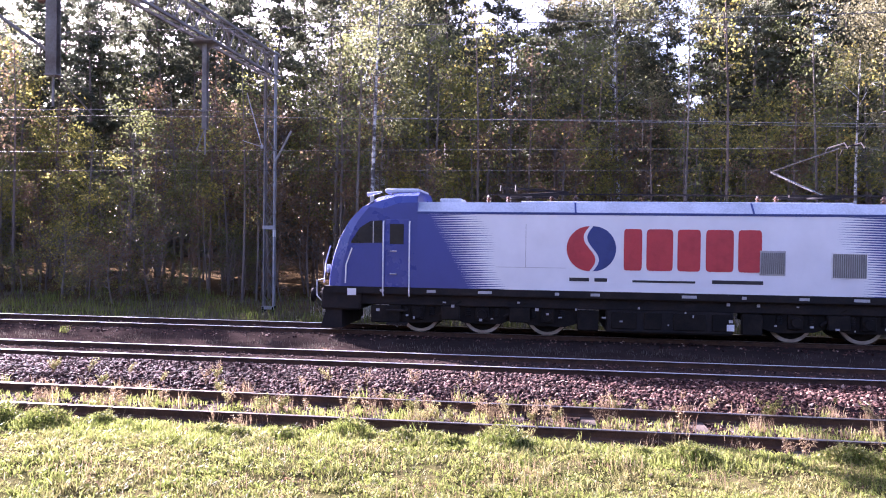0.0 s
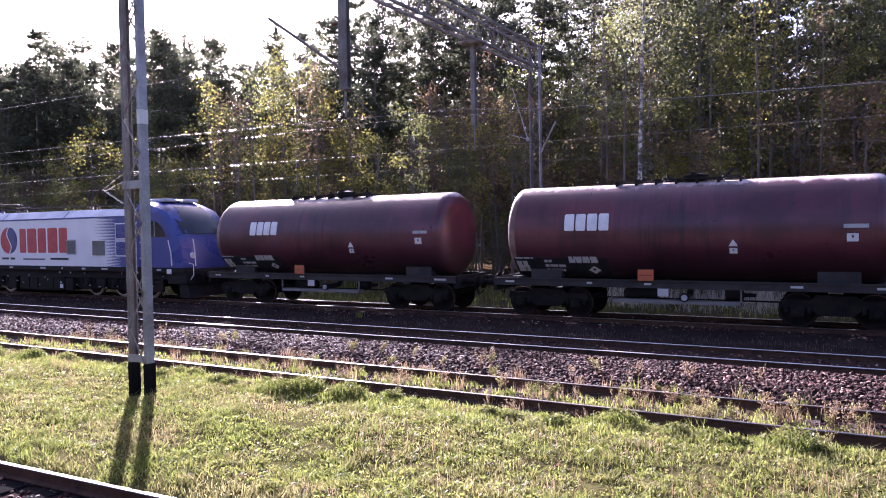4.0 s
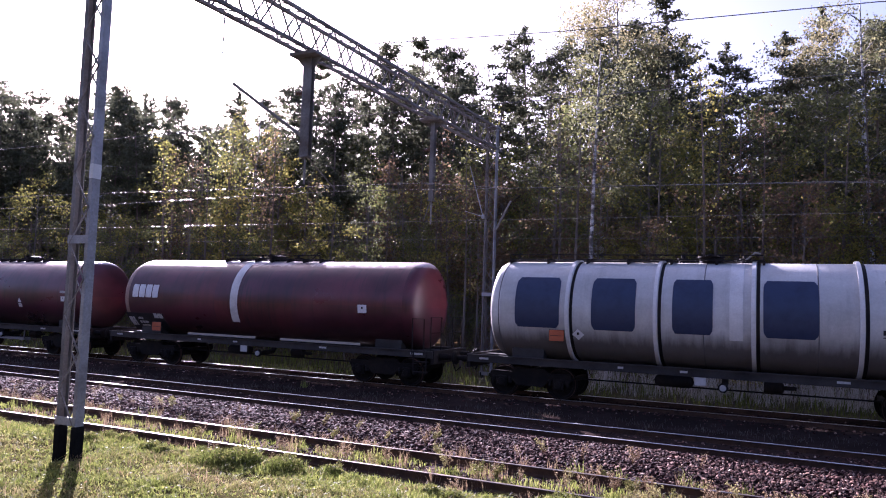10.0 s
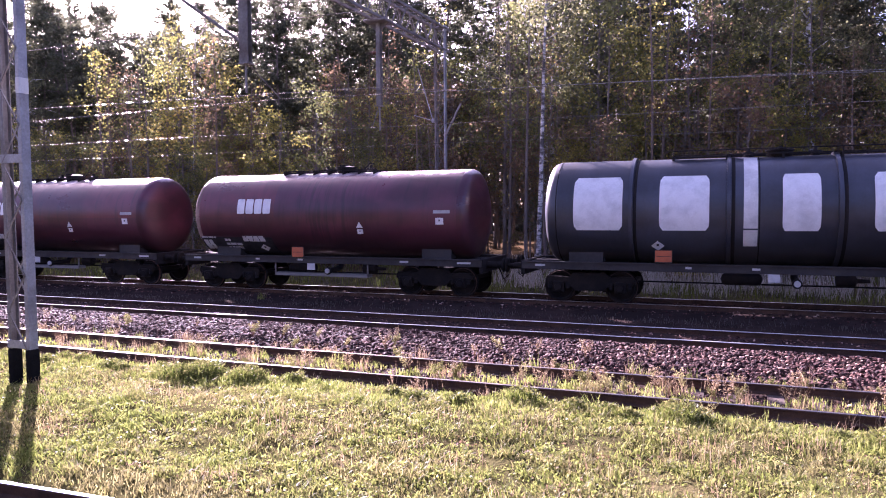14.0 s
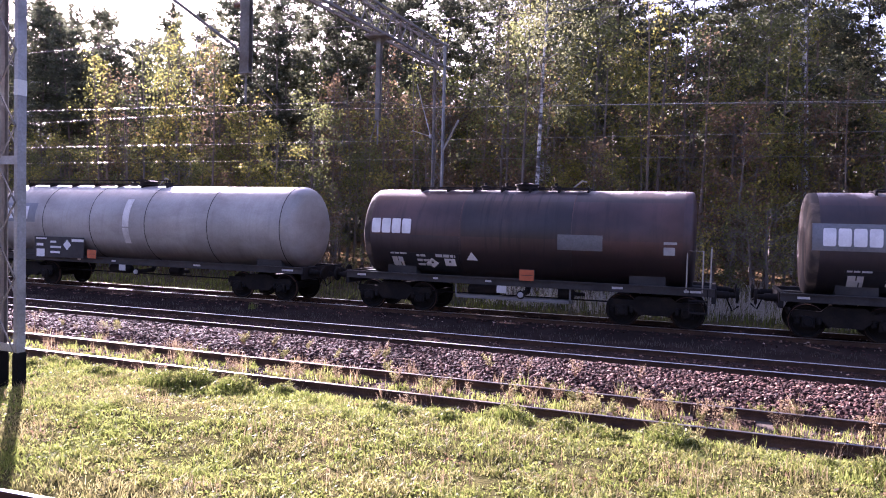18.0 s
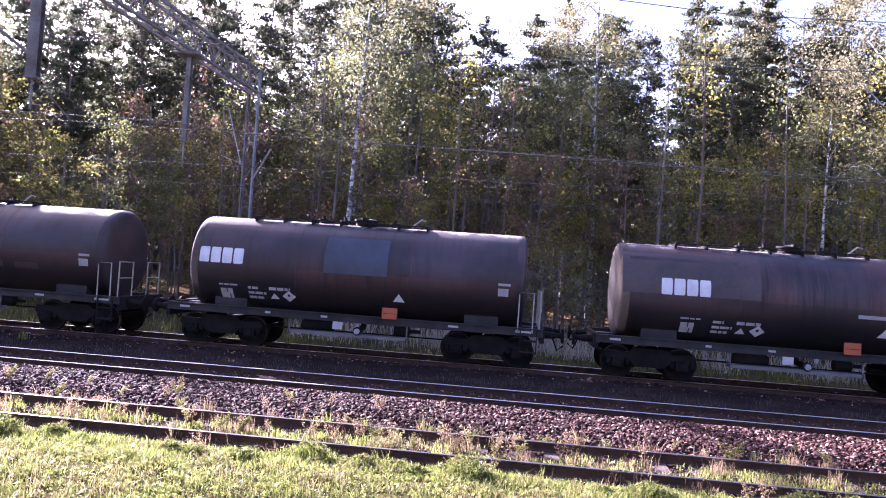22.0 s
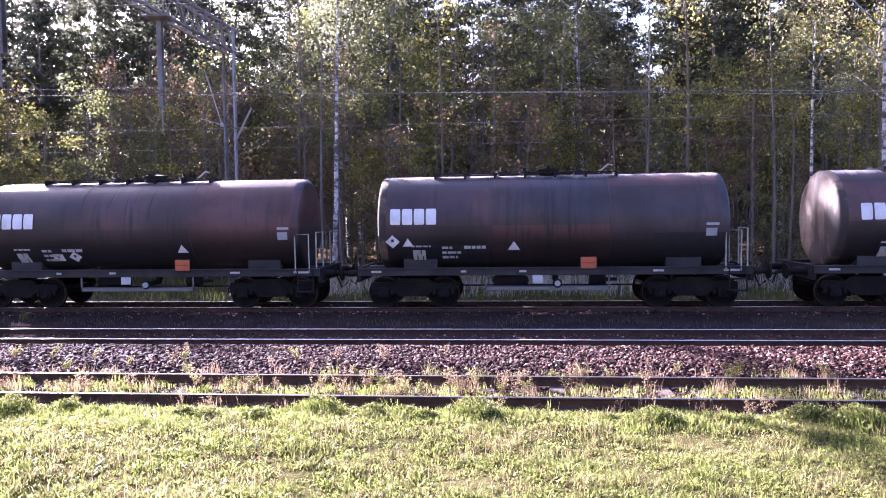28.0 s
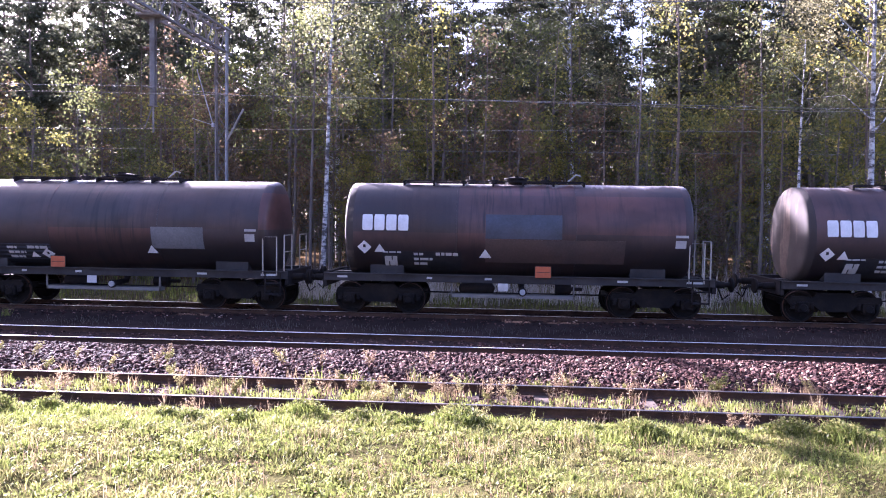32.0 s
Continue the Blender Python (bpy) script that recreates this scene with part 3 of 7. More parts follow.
def railway_track(name, y, z, x0, x1, top, sleeper, label, turn=0.0, pivot=0.0, gauges=(-0.75, 0.75), sx=(-60, 40)):
    t = thing(name, label, "railway track", (pivot, y, z), kind="structure")
    t.rotation_euler[2] = radians(turn)
    rail = rail_mesh(x0, x1, top)
    for g in gauges:
        part("rail", rail, None, t, (0, g, 0), "steel rail with a polished running top")
    for i in range(int((sx[1] - sx[0]) / 0.62)):
        part("sleeper", sleeper, None, t, (sx[0] + 0.62 * i, (gauges[0] + gauges[-1]) / 2, 0.004 * (i % 3)))
    return t


SLEEPER_WOOD = sleeper_mesh(TIMBER)
SLEEPER_CONCRETE = sleeper_mesh(CONCRETE, 0.28)
SLEEPER_DARK = sleeper_mesh(TAR)
railway_track("track_near", 12.37, 0.0, -300, 200, RAIL_DULL, SLEEPER_WOOD, "weed-grown railway track with dull rails and timber sleepers", sx=(-45, 16))
railway_track("track_middle", 17.11, 0.10, -300, 200, RAIL_TOP, SLEEPER_CONCRETE, "railway track with bright rails on dark ballast", sx=(-55, 20))
railway_track("track_train", 22.2, TRAIN_Z, -300, 200, RAIL_TOP, SLEEPER_CONCRETE, "railway track that carries the freight train", sx=(-65, 26))
railway_track("track_siding", 5.78, 0.0, -60, 30, RAIL_TOP, SLEEPER_DARK, "siding rails at the edge of the grass", 2.0, 0.0, (-0.86, 0.0), sx=(-16, 3))


# ---- overhead line portal: lattice posts, lattice beam, hanging posts
PORTAL_Z0, PORTAL_Z1 = 9.56, 10.46
NEAR_POST, FAR_POST = (-11.62, 9.15), (-11.0, 28.2)


def lattice_post(name, x, y, base, top, label, mat, foot, g, slim, deep):
    t = thing(name, label, "overhead line post", (x, y, base), group="posts of the overhead line portal")
    h = top - base
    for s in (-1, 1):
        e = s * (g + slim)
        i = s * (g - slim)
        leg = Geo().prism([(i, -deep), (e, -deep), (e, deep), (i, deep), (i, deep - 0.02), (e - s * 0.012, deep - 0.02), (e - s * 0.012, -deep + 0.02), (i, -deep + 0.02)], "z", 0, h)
        # left leg gets the darker steel to stand for its shaded faces
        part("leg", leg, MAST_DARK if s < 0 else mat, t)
    n = int(h / 0.62)
    for i in range(n):
        z0, z1 = h * i / n, h * (i + 1) / n
        s = 1 if i % 2 else -1
        part("lacing_bar", Geo().tube([(-s * g, -deep - 0.008, z0), (s * g, -deep - 0.008, z1)], slim * 0.4, 4), MAST_DARK, t)
        part("lacing_bar", Geo().tube([(s * g, deep + 0.008, z0), (-s * g, deep + 0.008, z1)], slim * 0.4, 4), MAST_DARK, t)
    part("batten_plate", Geo().box(-g - 0.05, g + 0.05, -deep - 0.018, -deep - 0.002, 3.3, 3.45), mat, t)
    part("batten_plate", Geo().box(-g - 0.05, g + 0.05, -deep - 0.018, -deep - 0.002, 0.02, 0.16), mat, t)
    part("white_band", Geo().box(g - slim - 0.004, g + slim + 0.005, -deep - 0.006, deep + 0.006, foot[1], foot[1] + 0.27, 0.002), BAND, t, label="painted white band")
    for s in (-1, 1):
        part("footing", Geo().box(s * g - slim - 0.02, s * g + slim + 0.02, -deep - 0.02, deep + 0.02, -0.75, foot[0], 0.02), TAR, t, label="tarred concrete footing")
    part("cap_plate", Geo().box(-0.3, 0.3, -0.2, 0.2, h, h + 0.05), mat, t)
    return t


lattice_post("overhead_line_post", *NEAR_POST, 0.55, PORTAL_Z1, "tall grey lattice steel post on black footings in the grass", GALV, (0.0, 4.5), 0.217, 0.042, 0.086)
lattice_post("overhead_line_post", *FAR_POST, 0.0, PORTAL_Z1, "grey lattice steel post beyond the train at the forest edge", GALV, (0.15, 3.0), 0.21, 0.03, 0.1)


def portal_beam():
    t = thing("portal_beam", "lattice steel beam of the overhead line above the tracks", "portal beam", (NEAR_POST[0], NEAR_POST[1], 0))
    dx, dy = FAR_POST[0] - NEAR_POST[0], FAR_POST[1] - NEAR_POST[1]
    length = math.hypot(dx, dy)
    t.rotation_euler[2] = math.atan2(-dx, dy)
    z0, z1, w = PORTAL_Z0, PORTAL_Z1, 0.2
    chord = Geo().box(-0.042, 0.042, -0.6, length + 0.5, -0.042, 0.042).mesh("chord", MAST_DARK, 0)
    for s in (-w, w):
        for z in (z0, z1):
            part("chord", chord, None, t, (s, 0, z))
    n = 32
    diag = Geo().tube([(0, 0, 0), (0, length / n, z1 - z0)], 0.024, 4).mesh("diagonal", MAST_DARK, 0)
    back = Geo().tube([(0, 0, z1 - z0), (0, length / n, 0)], 0.024, 4).mesh("diagonal", MAST_DARK, 0)
    cross = Geo().tube([(-w, 0, 0), (w, length / n, 0)], 0.018, 4).mesh("cross_brace", MAST_DARK, 0)
    for i in range(n):
        for s in (-w, w):
            part("diagonal", diag if i % 2 else back, None, t, (s, length * i / n, z0))
        for z in (z0, z1):
            part("cross_brace", cross, None, t, (0, length * i / n, z))
    return t


portal_beam()


def beam_x(y):
    return NEAR_POST[0] + (FAR_POST[0] - NEAR_POST[0]) * (y - NEAR_POST[1]) / (FAR_POST[1] - NEAR_POST[1])


def hanging_post(y, bottom, width, mat, label, arm, wires):
    t = thing("hanging_post", label, "hanging post", (beam_x(y), y, bottom), group="hanging posts of the portal")
    h = PORTAL_Z0 - bottom
    w = width / 2
    part("column", Geo().box(-w, w, -0.09, -0.07, 0, h).box(-w, w, 0.07, 0.09, 0, h).box(-0.012, 0.012, -0.07, 0.07, 0, h), mat, t)
    part("head_plate", Geo().box(-0.42, 0.42, -0.35, 0.35, h - 0.13, h - 0.045, 0.01), mat, t)
    part("stiffener", Geo().prism([(-0.38, h - 0.13), (0.38, h - 0.13), (w, h - 0.42), (-w, h - 0.42)], "y", -0.02, 0.02), mat, t)
    part("insulator", Geo().lathe([(-0.22, 0.02), (-0.2, 0.07), (-0.15, 0.03), (-0.12, 0.075), (-0.07, 0.03), (-0.04, 0.075), (0.0, 0.03)], 12, "x", (-w - 0.02, 0, h * 0.62)), PORCELAIN, t, label="ribbed brown insulator")
    if arm:
        part("bracket_tube", Geo().tube([(-w, 0, 0.55), (-2.15, -0.5, 2.05)], 0.045, 8), mat, t)
    for dy, dz in wires:
        part("registration_arm", Geo().tube([(0, 0, max(0.05, dz)), (0, dy, dz)], 0.016, 6), mat, t)
    if wires:
        part("drop_tube", Geo().tube([(0, 0, 0), (0, 0, wires[0][1] - 0.05)], 0.03, 6), mat, t)
    part("foot_plate", Geo().box(-w - 0.03, w + 0.03, -0.12, 0.12, -0.03, 0), mat, t)
    return t


hanging_post(15.55, 6.75, 0.27, MAST_DARK, "thick dark hanging post with a slanting bracket tube", True, ((1.55, -0.7), ))
hanging_post(22.8, 6.6, 0.16, MAST_DARK, "grey hanging post below the portal beam", False, ((-0.6, -0.83), (-0.6, 0.52)))


def overhead_wire(name, pts, r, label):
    """A wire that sags a little between its points."""
    fine = []
    for a, b in zip(pts, pts[1:]):
        for i in range(12):
            fine.append(Vector(a).lerp(Vector(b), i / 12))
    fine.append(Vector(pts[-1]))
    g = Geo().tube(fine, r * 0.9, 8)
    tagged(new(name, g.mesh(name, WIRE_DARK if name != "messenger_wire" else WIRE, 60)), label, "overhead wire", "overhead wires")


overhead_wire("contact_wire", [(-95, 22.2, 5.77), (-11, 22.2, 5.77), (60, 22.2, 5.77)], 0.009, "contact wire above the train")
overhead_wire("messenger_wire", [(-95, 22.2, 7.0), (-60, 22.2, 7.5), (-26.7, 22.2, 7.3), (-11.2, 22.2, 7.12), (-8.2, 22.2, 6.82), (1, 22.2, 6.66), (9.2, 22.2, 6.47), (30, 22.2, 6.4), (60, 22.2, 7.2)], 0.0105, "messenger wire above the train")
overhead_wire("contact_wire", [(-95, 17.1, 5.9), (-20.6, 17.1, 5.92), (-11.5, 17.1, 6.05), (0, 17.1, 5.82), (7, 17.1, 5.6), (60, 17.1, 5.8)], 0.009, "contact wire above the middle track")
overhead_wire("messenger_wire", [(-95, 17.1, 8.0), (-11.5, 17.1, 8.2), (-4.3, 17.1, 8.15), (3, 17.1, 8.1), (8.1, 17.1, 8.13), (60, 17.1, 8.2)], 0.0105, "messenger wire above the middle track")
overhead_wire("messenger_wire", [(-60, 12.37, 7.6), (-30, 12.37, 7.75), (-11.5, 12.37, 8.5), (-3.5, 12.37, 7.97), (1.4, 12.37, 7.78), (3.4, 12.37, 7.58), (25, 12.37, 7.2), (60, 12.37, 7.8)], 0.010, "high wire above the near track")
overhead_wire("return_wire", [(-95, 28.2, 5.6), (-11.0, 28.05, 5.7), (60, 28.2, 5.6)], 0.009, "wire fixed to the far lattice post")
for x in (-44, -36, -29, -21, -5, 3, 11, 19):
    z = float(np.interp(x, [-60, -26.7, -11.2, -8.2, 1, 9.2, 30], [7.5, 7.3, 7.12, 6.82, 6.66, 6.47, 6.4]))
    tagged(new("dropper_wire", Geo().tube([(x, 22.2, 5.77), (x, 22.2, z)], 0.005, 4).mesh("dropper_wire", WIRE, 0)), "thin dropper between the two wires", "dropper wire", "dropper wires")
tagged(new("slanting_stay", Geo().tube([(-9.97, 27.8, 7.25), (-10.77, 28.12, 6.0)], 0.045, 6).mesh("slanting_stay", CONCRETE, 0)), "pale slanting stay beside the far lattice post", "stay")
hanger = thing("wire_hanger", "thin rod that hangs the high wire from the portal beam", "wire hanger", (beam_x(12.37), 12.37, 8.5))
part("rod", Geo().tube([(0, 0, 0), (0, 0, PORTAL_Z0 - 8.5)], 0.014, 6), MAST_DARK, hanger)
stay = thing("stay_rod", "thin grey stay rods fixed to the far lattice post", "stay rod", (-11.27, 28.0, 6.65))
part("rod", Geo().tube([(0.0, 0, 0.0), (-0.66, 0, 2.2)], 0.022, 6), GALV, stay)
part("rod", Geo().tube([(0.0, 0, 0.0), (-0.84, 0, 0.26)], 0.016, 6), GALV, stay)
part("clamp", Geo().box(-0.05, 0.06, -0.05, 0.05, -0.08, 0.08, 0.01), GALV, stay)


# ---- train parts
SHARED = {}


def shared(key, make, mat, smooth=40):
    """One mesh for all alike parts."""
    if key not in SHARED:
        SHARED[key] = make().mesh(key, mat, smooth)
    return SHARED[key]


WHEELSETS = []


def wheelset(parent, x, r, seen, mat=GREASE):
    def geo():
        g = Geo()
        for s in (-1, 1):
            y = s * 0.75
            o = s * 0.055
            g.lathe([(y - o - 0.02 * s, 0.09), (y - o, 0.13), (y - o * 0.2, r - 0.09), (y - o, r - 0.07), (y - o, r + 0.03), (y - o * 0.5, r + 0.03), (y - o * 0.3, r), (y + o, r - 0.006), (y + o, r - 0.07), (y + o * 0.3, r - 0.09), (y + o * 0.6, 0.14), (y + o * 1.3, 0.11), (y + o * 1.3, 0.0)], 28, "y")
            for k in range(4):
                a = radians(90 * k + 20)
                c, w = math.cos(a) * r * 0.55, math.sin(a) * r * 0.55
                g.lathe([(y + o * 0.75, 0.0), (y + o * 0.75, 0.05), (y, 0.05)], 8, "y", (c, 0, w))
        g.lathe([(-0.75, 0.085), (0.75, 0.085)], 12, "y")
        return g
    ob = part("wheelset", shared("wheelset_%d" % round(r * 1000), geo, mat), None, parent, (x, 0, r))
    for s in (-1, 1):
        def rim():
            return Geo().lathe([(s * 0.75 - s * 0.03, r + 0.002), (s * 0.75 + s * 0.057, r - 0.004), (s * 0.75 + s * 0.058, r - (0.1 if r > 0.5 else 0.012))], 28, "y")
        part("tyre", shared("tyre_%d_%d" % (round(r * 1000), s), rim, TYRE if r > 0.5 else RUST), None, ob, label="worn steel tread")
    WHEELSETS.append((ob, r, seen))
    return ob


def bogie(parent, x, seen):
    def side_frames():
        g = Geo()
        for s in (-1, 1):
            y0, y1 = s * 0.95, s * 1.06
            prof = [(-1.3, 0.62), (-1.25, 0.78), (-0.6, 0.76), (-0.45, 0.9), (0.45, 0.9), (0.6, 0.76), (1.25, 0.78), (1.3, 0.62), (1.2, 0.5), (0.62, 0.56), (0.4, 0.36), (-0.4, 0.36), (-0.62, 0.56), (-1.2, 0.5)]
            g.prism(prof, "y", y0, y1)
        g.box(-0.18, 0.18, -1.0, 1.0, 0.55, 0.84, 0.02)
        g.box(-1.32, -1.2, -0.95, 0.95, 0.55, 0.68)
        g.box(1.2, 1.32, -0.95, 0.95, 0.55, 0.68)
        return g
    b = part("bogie", shared("bogie_frame", side_frames, GREASE), None, parent, (x, 0, 0))
    for sx in (-0.9, 0.9):
        for s in (-1, 1):
            def box():
                return Geo().box(-0.17, 0.17, -0.1, 0.1, -0.15, 0.17, 0.03).lathe([(-0.13, 0.0), (-0.13, 0.1), (-0.1, 0.12), (0, 0.12)], 12, "y")
            part("axle_box", shared("axle_box_%d" % s, box, GREASE), None, b, (sx, s * 1.02, 0.46), turn=(0, 0, 0 if s < 0 else 180))
            for d in (-0.26, 0.26):
                def spring():
                    return Geo().lathe([(0.0, 0.02), (0.0, 0.075), (0.04, 0.06), (0.05, 0.078), (0.09, 0.06), (0.1, 0.078), (0.14, 0.06), (0.15, 0.078), (0.19, 0.06), (0.2, 0.02)], 10, "z")
                part("coil_spring", shared("coil_spring", spring, GREASE), None, b, (sx + d, s * 1.02, 0.42))
        wheelset(b, sx, 0.46, seen)
    for s in (-0.42, 0.42):
        def shoe():
            return Geo().box(-0.06, 0.06, -0.8, 0.8, 0.3, 0.42, 0.01)
        part("brake_beam", shared("brake_beam", shoe, GREASE), None, b, (s, 0, 0))
    return b


def buffers(parent, x, sgn, z=1.05, mat=None):
    """Two buffers and a screw coupling at one end."""
    for s in (-1, 1):
        def geo():
            return Geo().lathe([(0, 0.15), (0.03, 0.15), (0.04, 0.11), (0.35, 0.10), (0.36, 0.075), (0.52, 0.075), (0.53, 0.2), (0.56, 0.225), (0.6, 0.21), (0.61, 0.0)], 18, "x")
        part("buffer", shared("buffer", geo, mat or GREASE), None, parent, (x, s * 0.875, z), turn=(0, 0, 0 if sgn > 0 else 180))
    def coup():
        g = Geo().tube([(0, 0, 0), (0.22, 0, 0.02)], 0.05, 8).tube([(0.2, -0.09, 0), (0.6, -0.09, -0.13)], 0.025, 6).tube([(0.2, 0.09, 0), (0.6, 0.09, -0.13)], 0.025, 6)
        return g.tube([(0.6, -0.1, -0.13), (0.6, 0.1, -0.13)], 0.03, 6)
    part("brake_hose", shared("brake_hose", lambda: Geo().tube([(0.0, -0.5, -0.05), (0.3, -0.5, -0.1), (0.45, -0.5, -0.45), (0.62, -0.5, -0.3)], 0.025, 6), GREASE), None, parent, (x, 0, z - 0.02), turn=(0, 0, 0 if sgn > 0 else 180))
    part("coupling", shared("coupling", coup, GREASE), None, parent, (x, 0, z - 0.02), turn=(0, 0, 0 if sgn > 0 else 180))


def tank_profile(half, r, dish, bend):
    pr = []
    for i in range(15):
        q = math.sin(math.pi / 2 * i / 14)
        pr.append((-half + dish * (1 - (1 - q ** bend) ** (1 / bend)), r * q))
    return pr


def small_table(parent, x0, x1, z0, z1, r, cz, rows, dark=True, mat=None):
    """A dark inscription panel with unreadable lines as bars."""
    if dark:
        part("inscription_panel", Geo().skin(x0, x1, z0, z1, r + 0.004, cz), MARK_BLACK, parent)
    random.seed(int((x0 + 50) * 100 + r * 10))
    for a, b, z, h in rows:
        lines = 2 if h > 0.12 else 1
        for k in range(lines):
            z0 = z + h * k / lines
            z1 = z0 + h * (0.62 if lines > 1 else 0.85)
            x = a
            while x < b - 0.03:
                e = min(b, x + random.uniform(0.09, 0.26))
                part("inscription", Geo().skin(x, e, z0, z1, r + 0.012, cz, 1), mat or FADED_WHITE, parent)
                x = e + 0.035


def hazard_marks(parent, spec, r, cz):
    """Diamonds, triangles and plates on the barrel."""
    for kind, x, z, size in spec:
        a = math.asin(max(-1, min(1, (z - cz) / r)))
        y = -(r + 0.012) * math.cos(a)
        tilt = -math.degrees(a)
        s = size / 2
        if kind == "diamond":
            g = Geo().prism([(-s, 0), (0, -s), (s, 0), (0, s)], "y", -0.004, 0.004)
            m = MARK_WHITE
        elif kind == "triangle":
            g = Geo().prism([(-s, -s * 0.8), (s, -s * 0.8), (0, s * 0.8)], "y", -0.004, 0.004)
            m = MARK_WHITE
        else:
            g = Geo().box(-s, s, -0.004, 0.004, -s * 0.8, s * 0.8)
            m = MARK_WHITE
        ob = part("hazard_mark", g, m, parent, (x, y, z), "white warning sign", turn=(tilt, 0, 0))
        if kind != "triangle":
            part("sign_symbol", Geo().box(-s * 0.18, s * 0.18, -0.008, -0.004, -s * 0.05, s * 0.4), MARK_BLACK, ob)


def end_platform(parent, x, sgn, paint=None, tag=""):
    """Steps, grating and pale handrails at a wagon end."""
    def rails():
        g = Geo().tube([(0, -1.25, 1.22), (0, -1.25, 2.3), (0, -0.45, 2.3), (0, -0.45, 1.22)], 0.022, 6)
        return g.tube([(0, -1.25, 1.8), (0, -0.45, 1.8)], 0.015, 6)
    for y in (0, 1.7):
        part("end_railing", shared("end_railing" + tag, rails, paint or RAILING), None, parent, (x, y, 0), "pale tubular handrail")
    def side():
        return Geo().tube([(0, 0, 1.1), (0, -0.03, 1.3), (0, 0, 2.25), (0.42, 0, 2.25), (0.42, -0.03, 1.3), (0.42, 0, 1.1)], 0.02, 6)
    part("side_handrail", shared("side_handrail" + tag, side, paint or RAILING), None, parent, (x - 0.2 * sgn, -1.36, 0), turn=(0, 0, 0 if sgn < 0 else 180))
    def steps():
        g = Geo()
        for z in (0.52, 0.85):
            g.box(-0.24, 0.24, -1.42, -1.2, z, z + 0.035)
        g.box(-0.25, -0.22, -1.42, -1.38, 0.5, 1.2).box(0.22, 0.25, -1.42, -1.38, 0.5, 1.2)
        return g
    part("step", shared("step", steps, FRAME), None, parent, (x - 0.3 * sgn, 0, 0), "worn metal steps")


def tank_wagon(x0, kind):
    """One bogie tank wagon; kind holds its sizes and colours."""
    half, r, cz, length = kind["half"], kind["r"], kind["cz"], kind["length"] / 2
    w = thing("tank_wagon", kind["label"], "tank wagon", (0, TRAIN_Y, TRAIN_Z), group="wagons of the freight train")
    z = TRAIN_Z
    cz = cz - z
    seen = x0
    # barrel with dished ends
    prof = tank_profile(half, r, kind.get("dish", 0.42), 6.0 if kind["name"] == "black" else 3.2)
    key = "barrel_%s" % kind["name"]
    edge = prof[-1][0]
    if key not in SHARED:
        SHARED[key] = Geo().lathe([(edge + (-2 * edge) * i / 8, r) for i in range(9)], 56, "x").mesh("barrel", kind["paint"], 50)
        # red and black: sunlit tone on the front end, plain paint on the rear
        SHARED[key + "_end"] = Geo().lathe(prof, 56, "x").mesh("dished_end", {"black": SUNNY_END, "red": SUNNY_RED, "striped": SUNNY_RED}.get(kind["name"], kind["paint"]), 50)
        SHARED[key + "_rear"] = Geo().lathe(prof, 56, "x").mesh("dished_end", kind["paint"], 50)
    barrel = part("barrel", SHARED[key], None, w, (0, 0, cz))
    part("dished_end", SHARED[key + "_end"], None, w, (0, 0, cz), "front dished tank end, painted paler for the sun on red and black wagons")
    part("dished_end", SHARED[key + "_rear"], None, w, (0, 0, cz), turn=(0, 0, 180))
    for rx in kind.get("rings", ()):
        ring = Geo().lathe([(rx - 0.055, r), (rx - 0.05, r + 0.075), (rx + 0.05, r + 0.075), (rx + 0.055, r)], 48, "x")
        part("stiffening_ring", ring, kind["ring_paint"], barrel)
        # the ring's shadow is put in as a dark band beside it
        part("weld_seam", Geo().lathe([(rx + 0.07, r), (rx + 0.075, r + 0.01), (rx + 0.155, r + 0.008), (rx + 0.16, r)], 48, "x"), FRAME, barrel, label="dark band painted as the ring's shadow")
    for rx in kind.get("seams", ()):
        seam = Geo().lathe([(rx - 0.015, r), (rx - 0.01, r + 0.008), (rx + 0.01, r + 0.008), (rx + 0.015, r)], 48, "x")
        part("weld_seam", seam, kind.get("seam_paint", FRAME), barrel)
    for rx, rw, low, high in kind.get("bands", ()):
        part("level_stripe", Geo().skin(rx, rx + rw, cz + r * low, cz + r * high, r + 0.008, cz, 14), kind.get("band_paint", STRIPE), w, label="white painted stripe over the barrel")
    # top fittings
    def hatch():
        g = Geo().lathe([(0, 0.33), (0.22, 0.33), (0.23, 0.38), (0.27, 0.38), (0.28, 0.3), (0.33, 0.0)], 20, "z")
        return g.box(-0.05, 0.05, -0.4, 0.4, 0.27, 0.33)
    part("manhole", shared("manhole", hatch, FRAME), None, w, (kind["hatch"], 0, cz + r - 0.08), "round hatch with a hinged lid")
    def valve():
        return Geo().lathe([(0, 0.12), (0.14, 0.12), (0.15, 0.16), (0.2, 0.16), (0.21, 0.05), (0.3, 0.05), (0.3, 0.0)], 14, "z")
    for dx in kind.get("valves", (-0.8, 0.9)):
        part("valve", shared("valve", valve, FRAME), None, w, (kind["hatch"] + dx, 0.1, cz + r - 0.06))
    a, b = kind["walk"]
    deck = Geo()
    for y in (-0.42, -0.28, 0.28, 0.42):
        deck.box(a, b, y - 0.05, y + 0.05, 0.02, 0.05)
    for i in range(7):
        x = a + (b - a) * i / 6
        deck.box(x - 0.03, x + 0.03, -0.5, 0.5, -0.12, 0.02)
    part("roof_walkway", deck, FRAME, w, (0, 0, cz + r + 0.03), "dark grated walkway on the barrel")
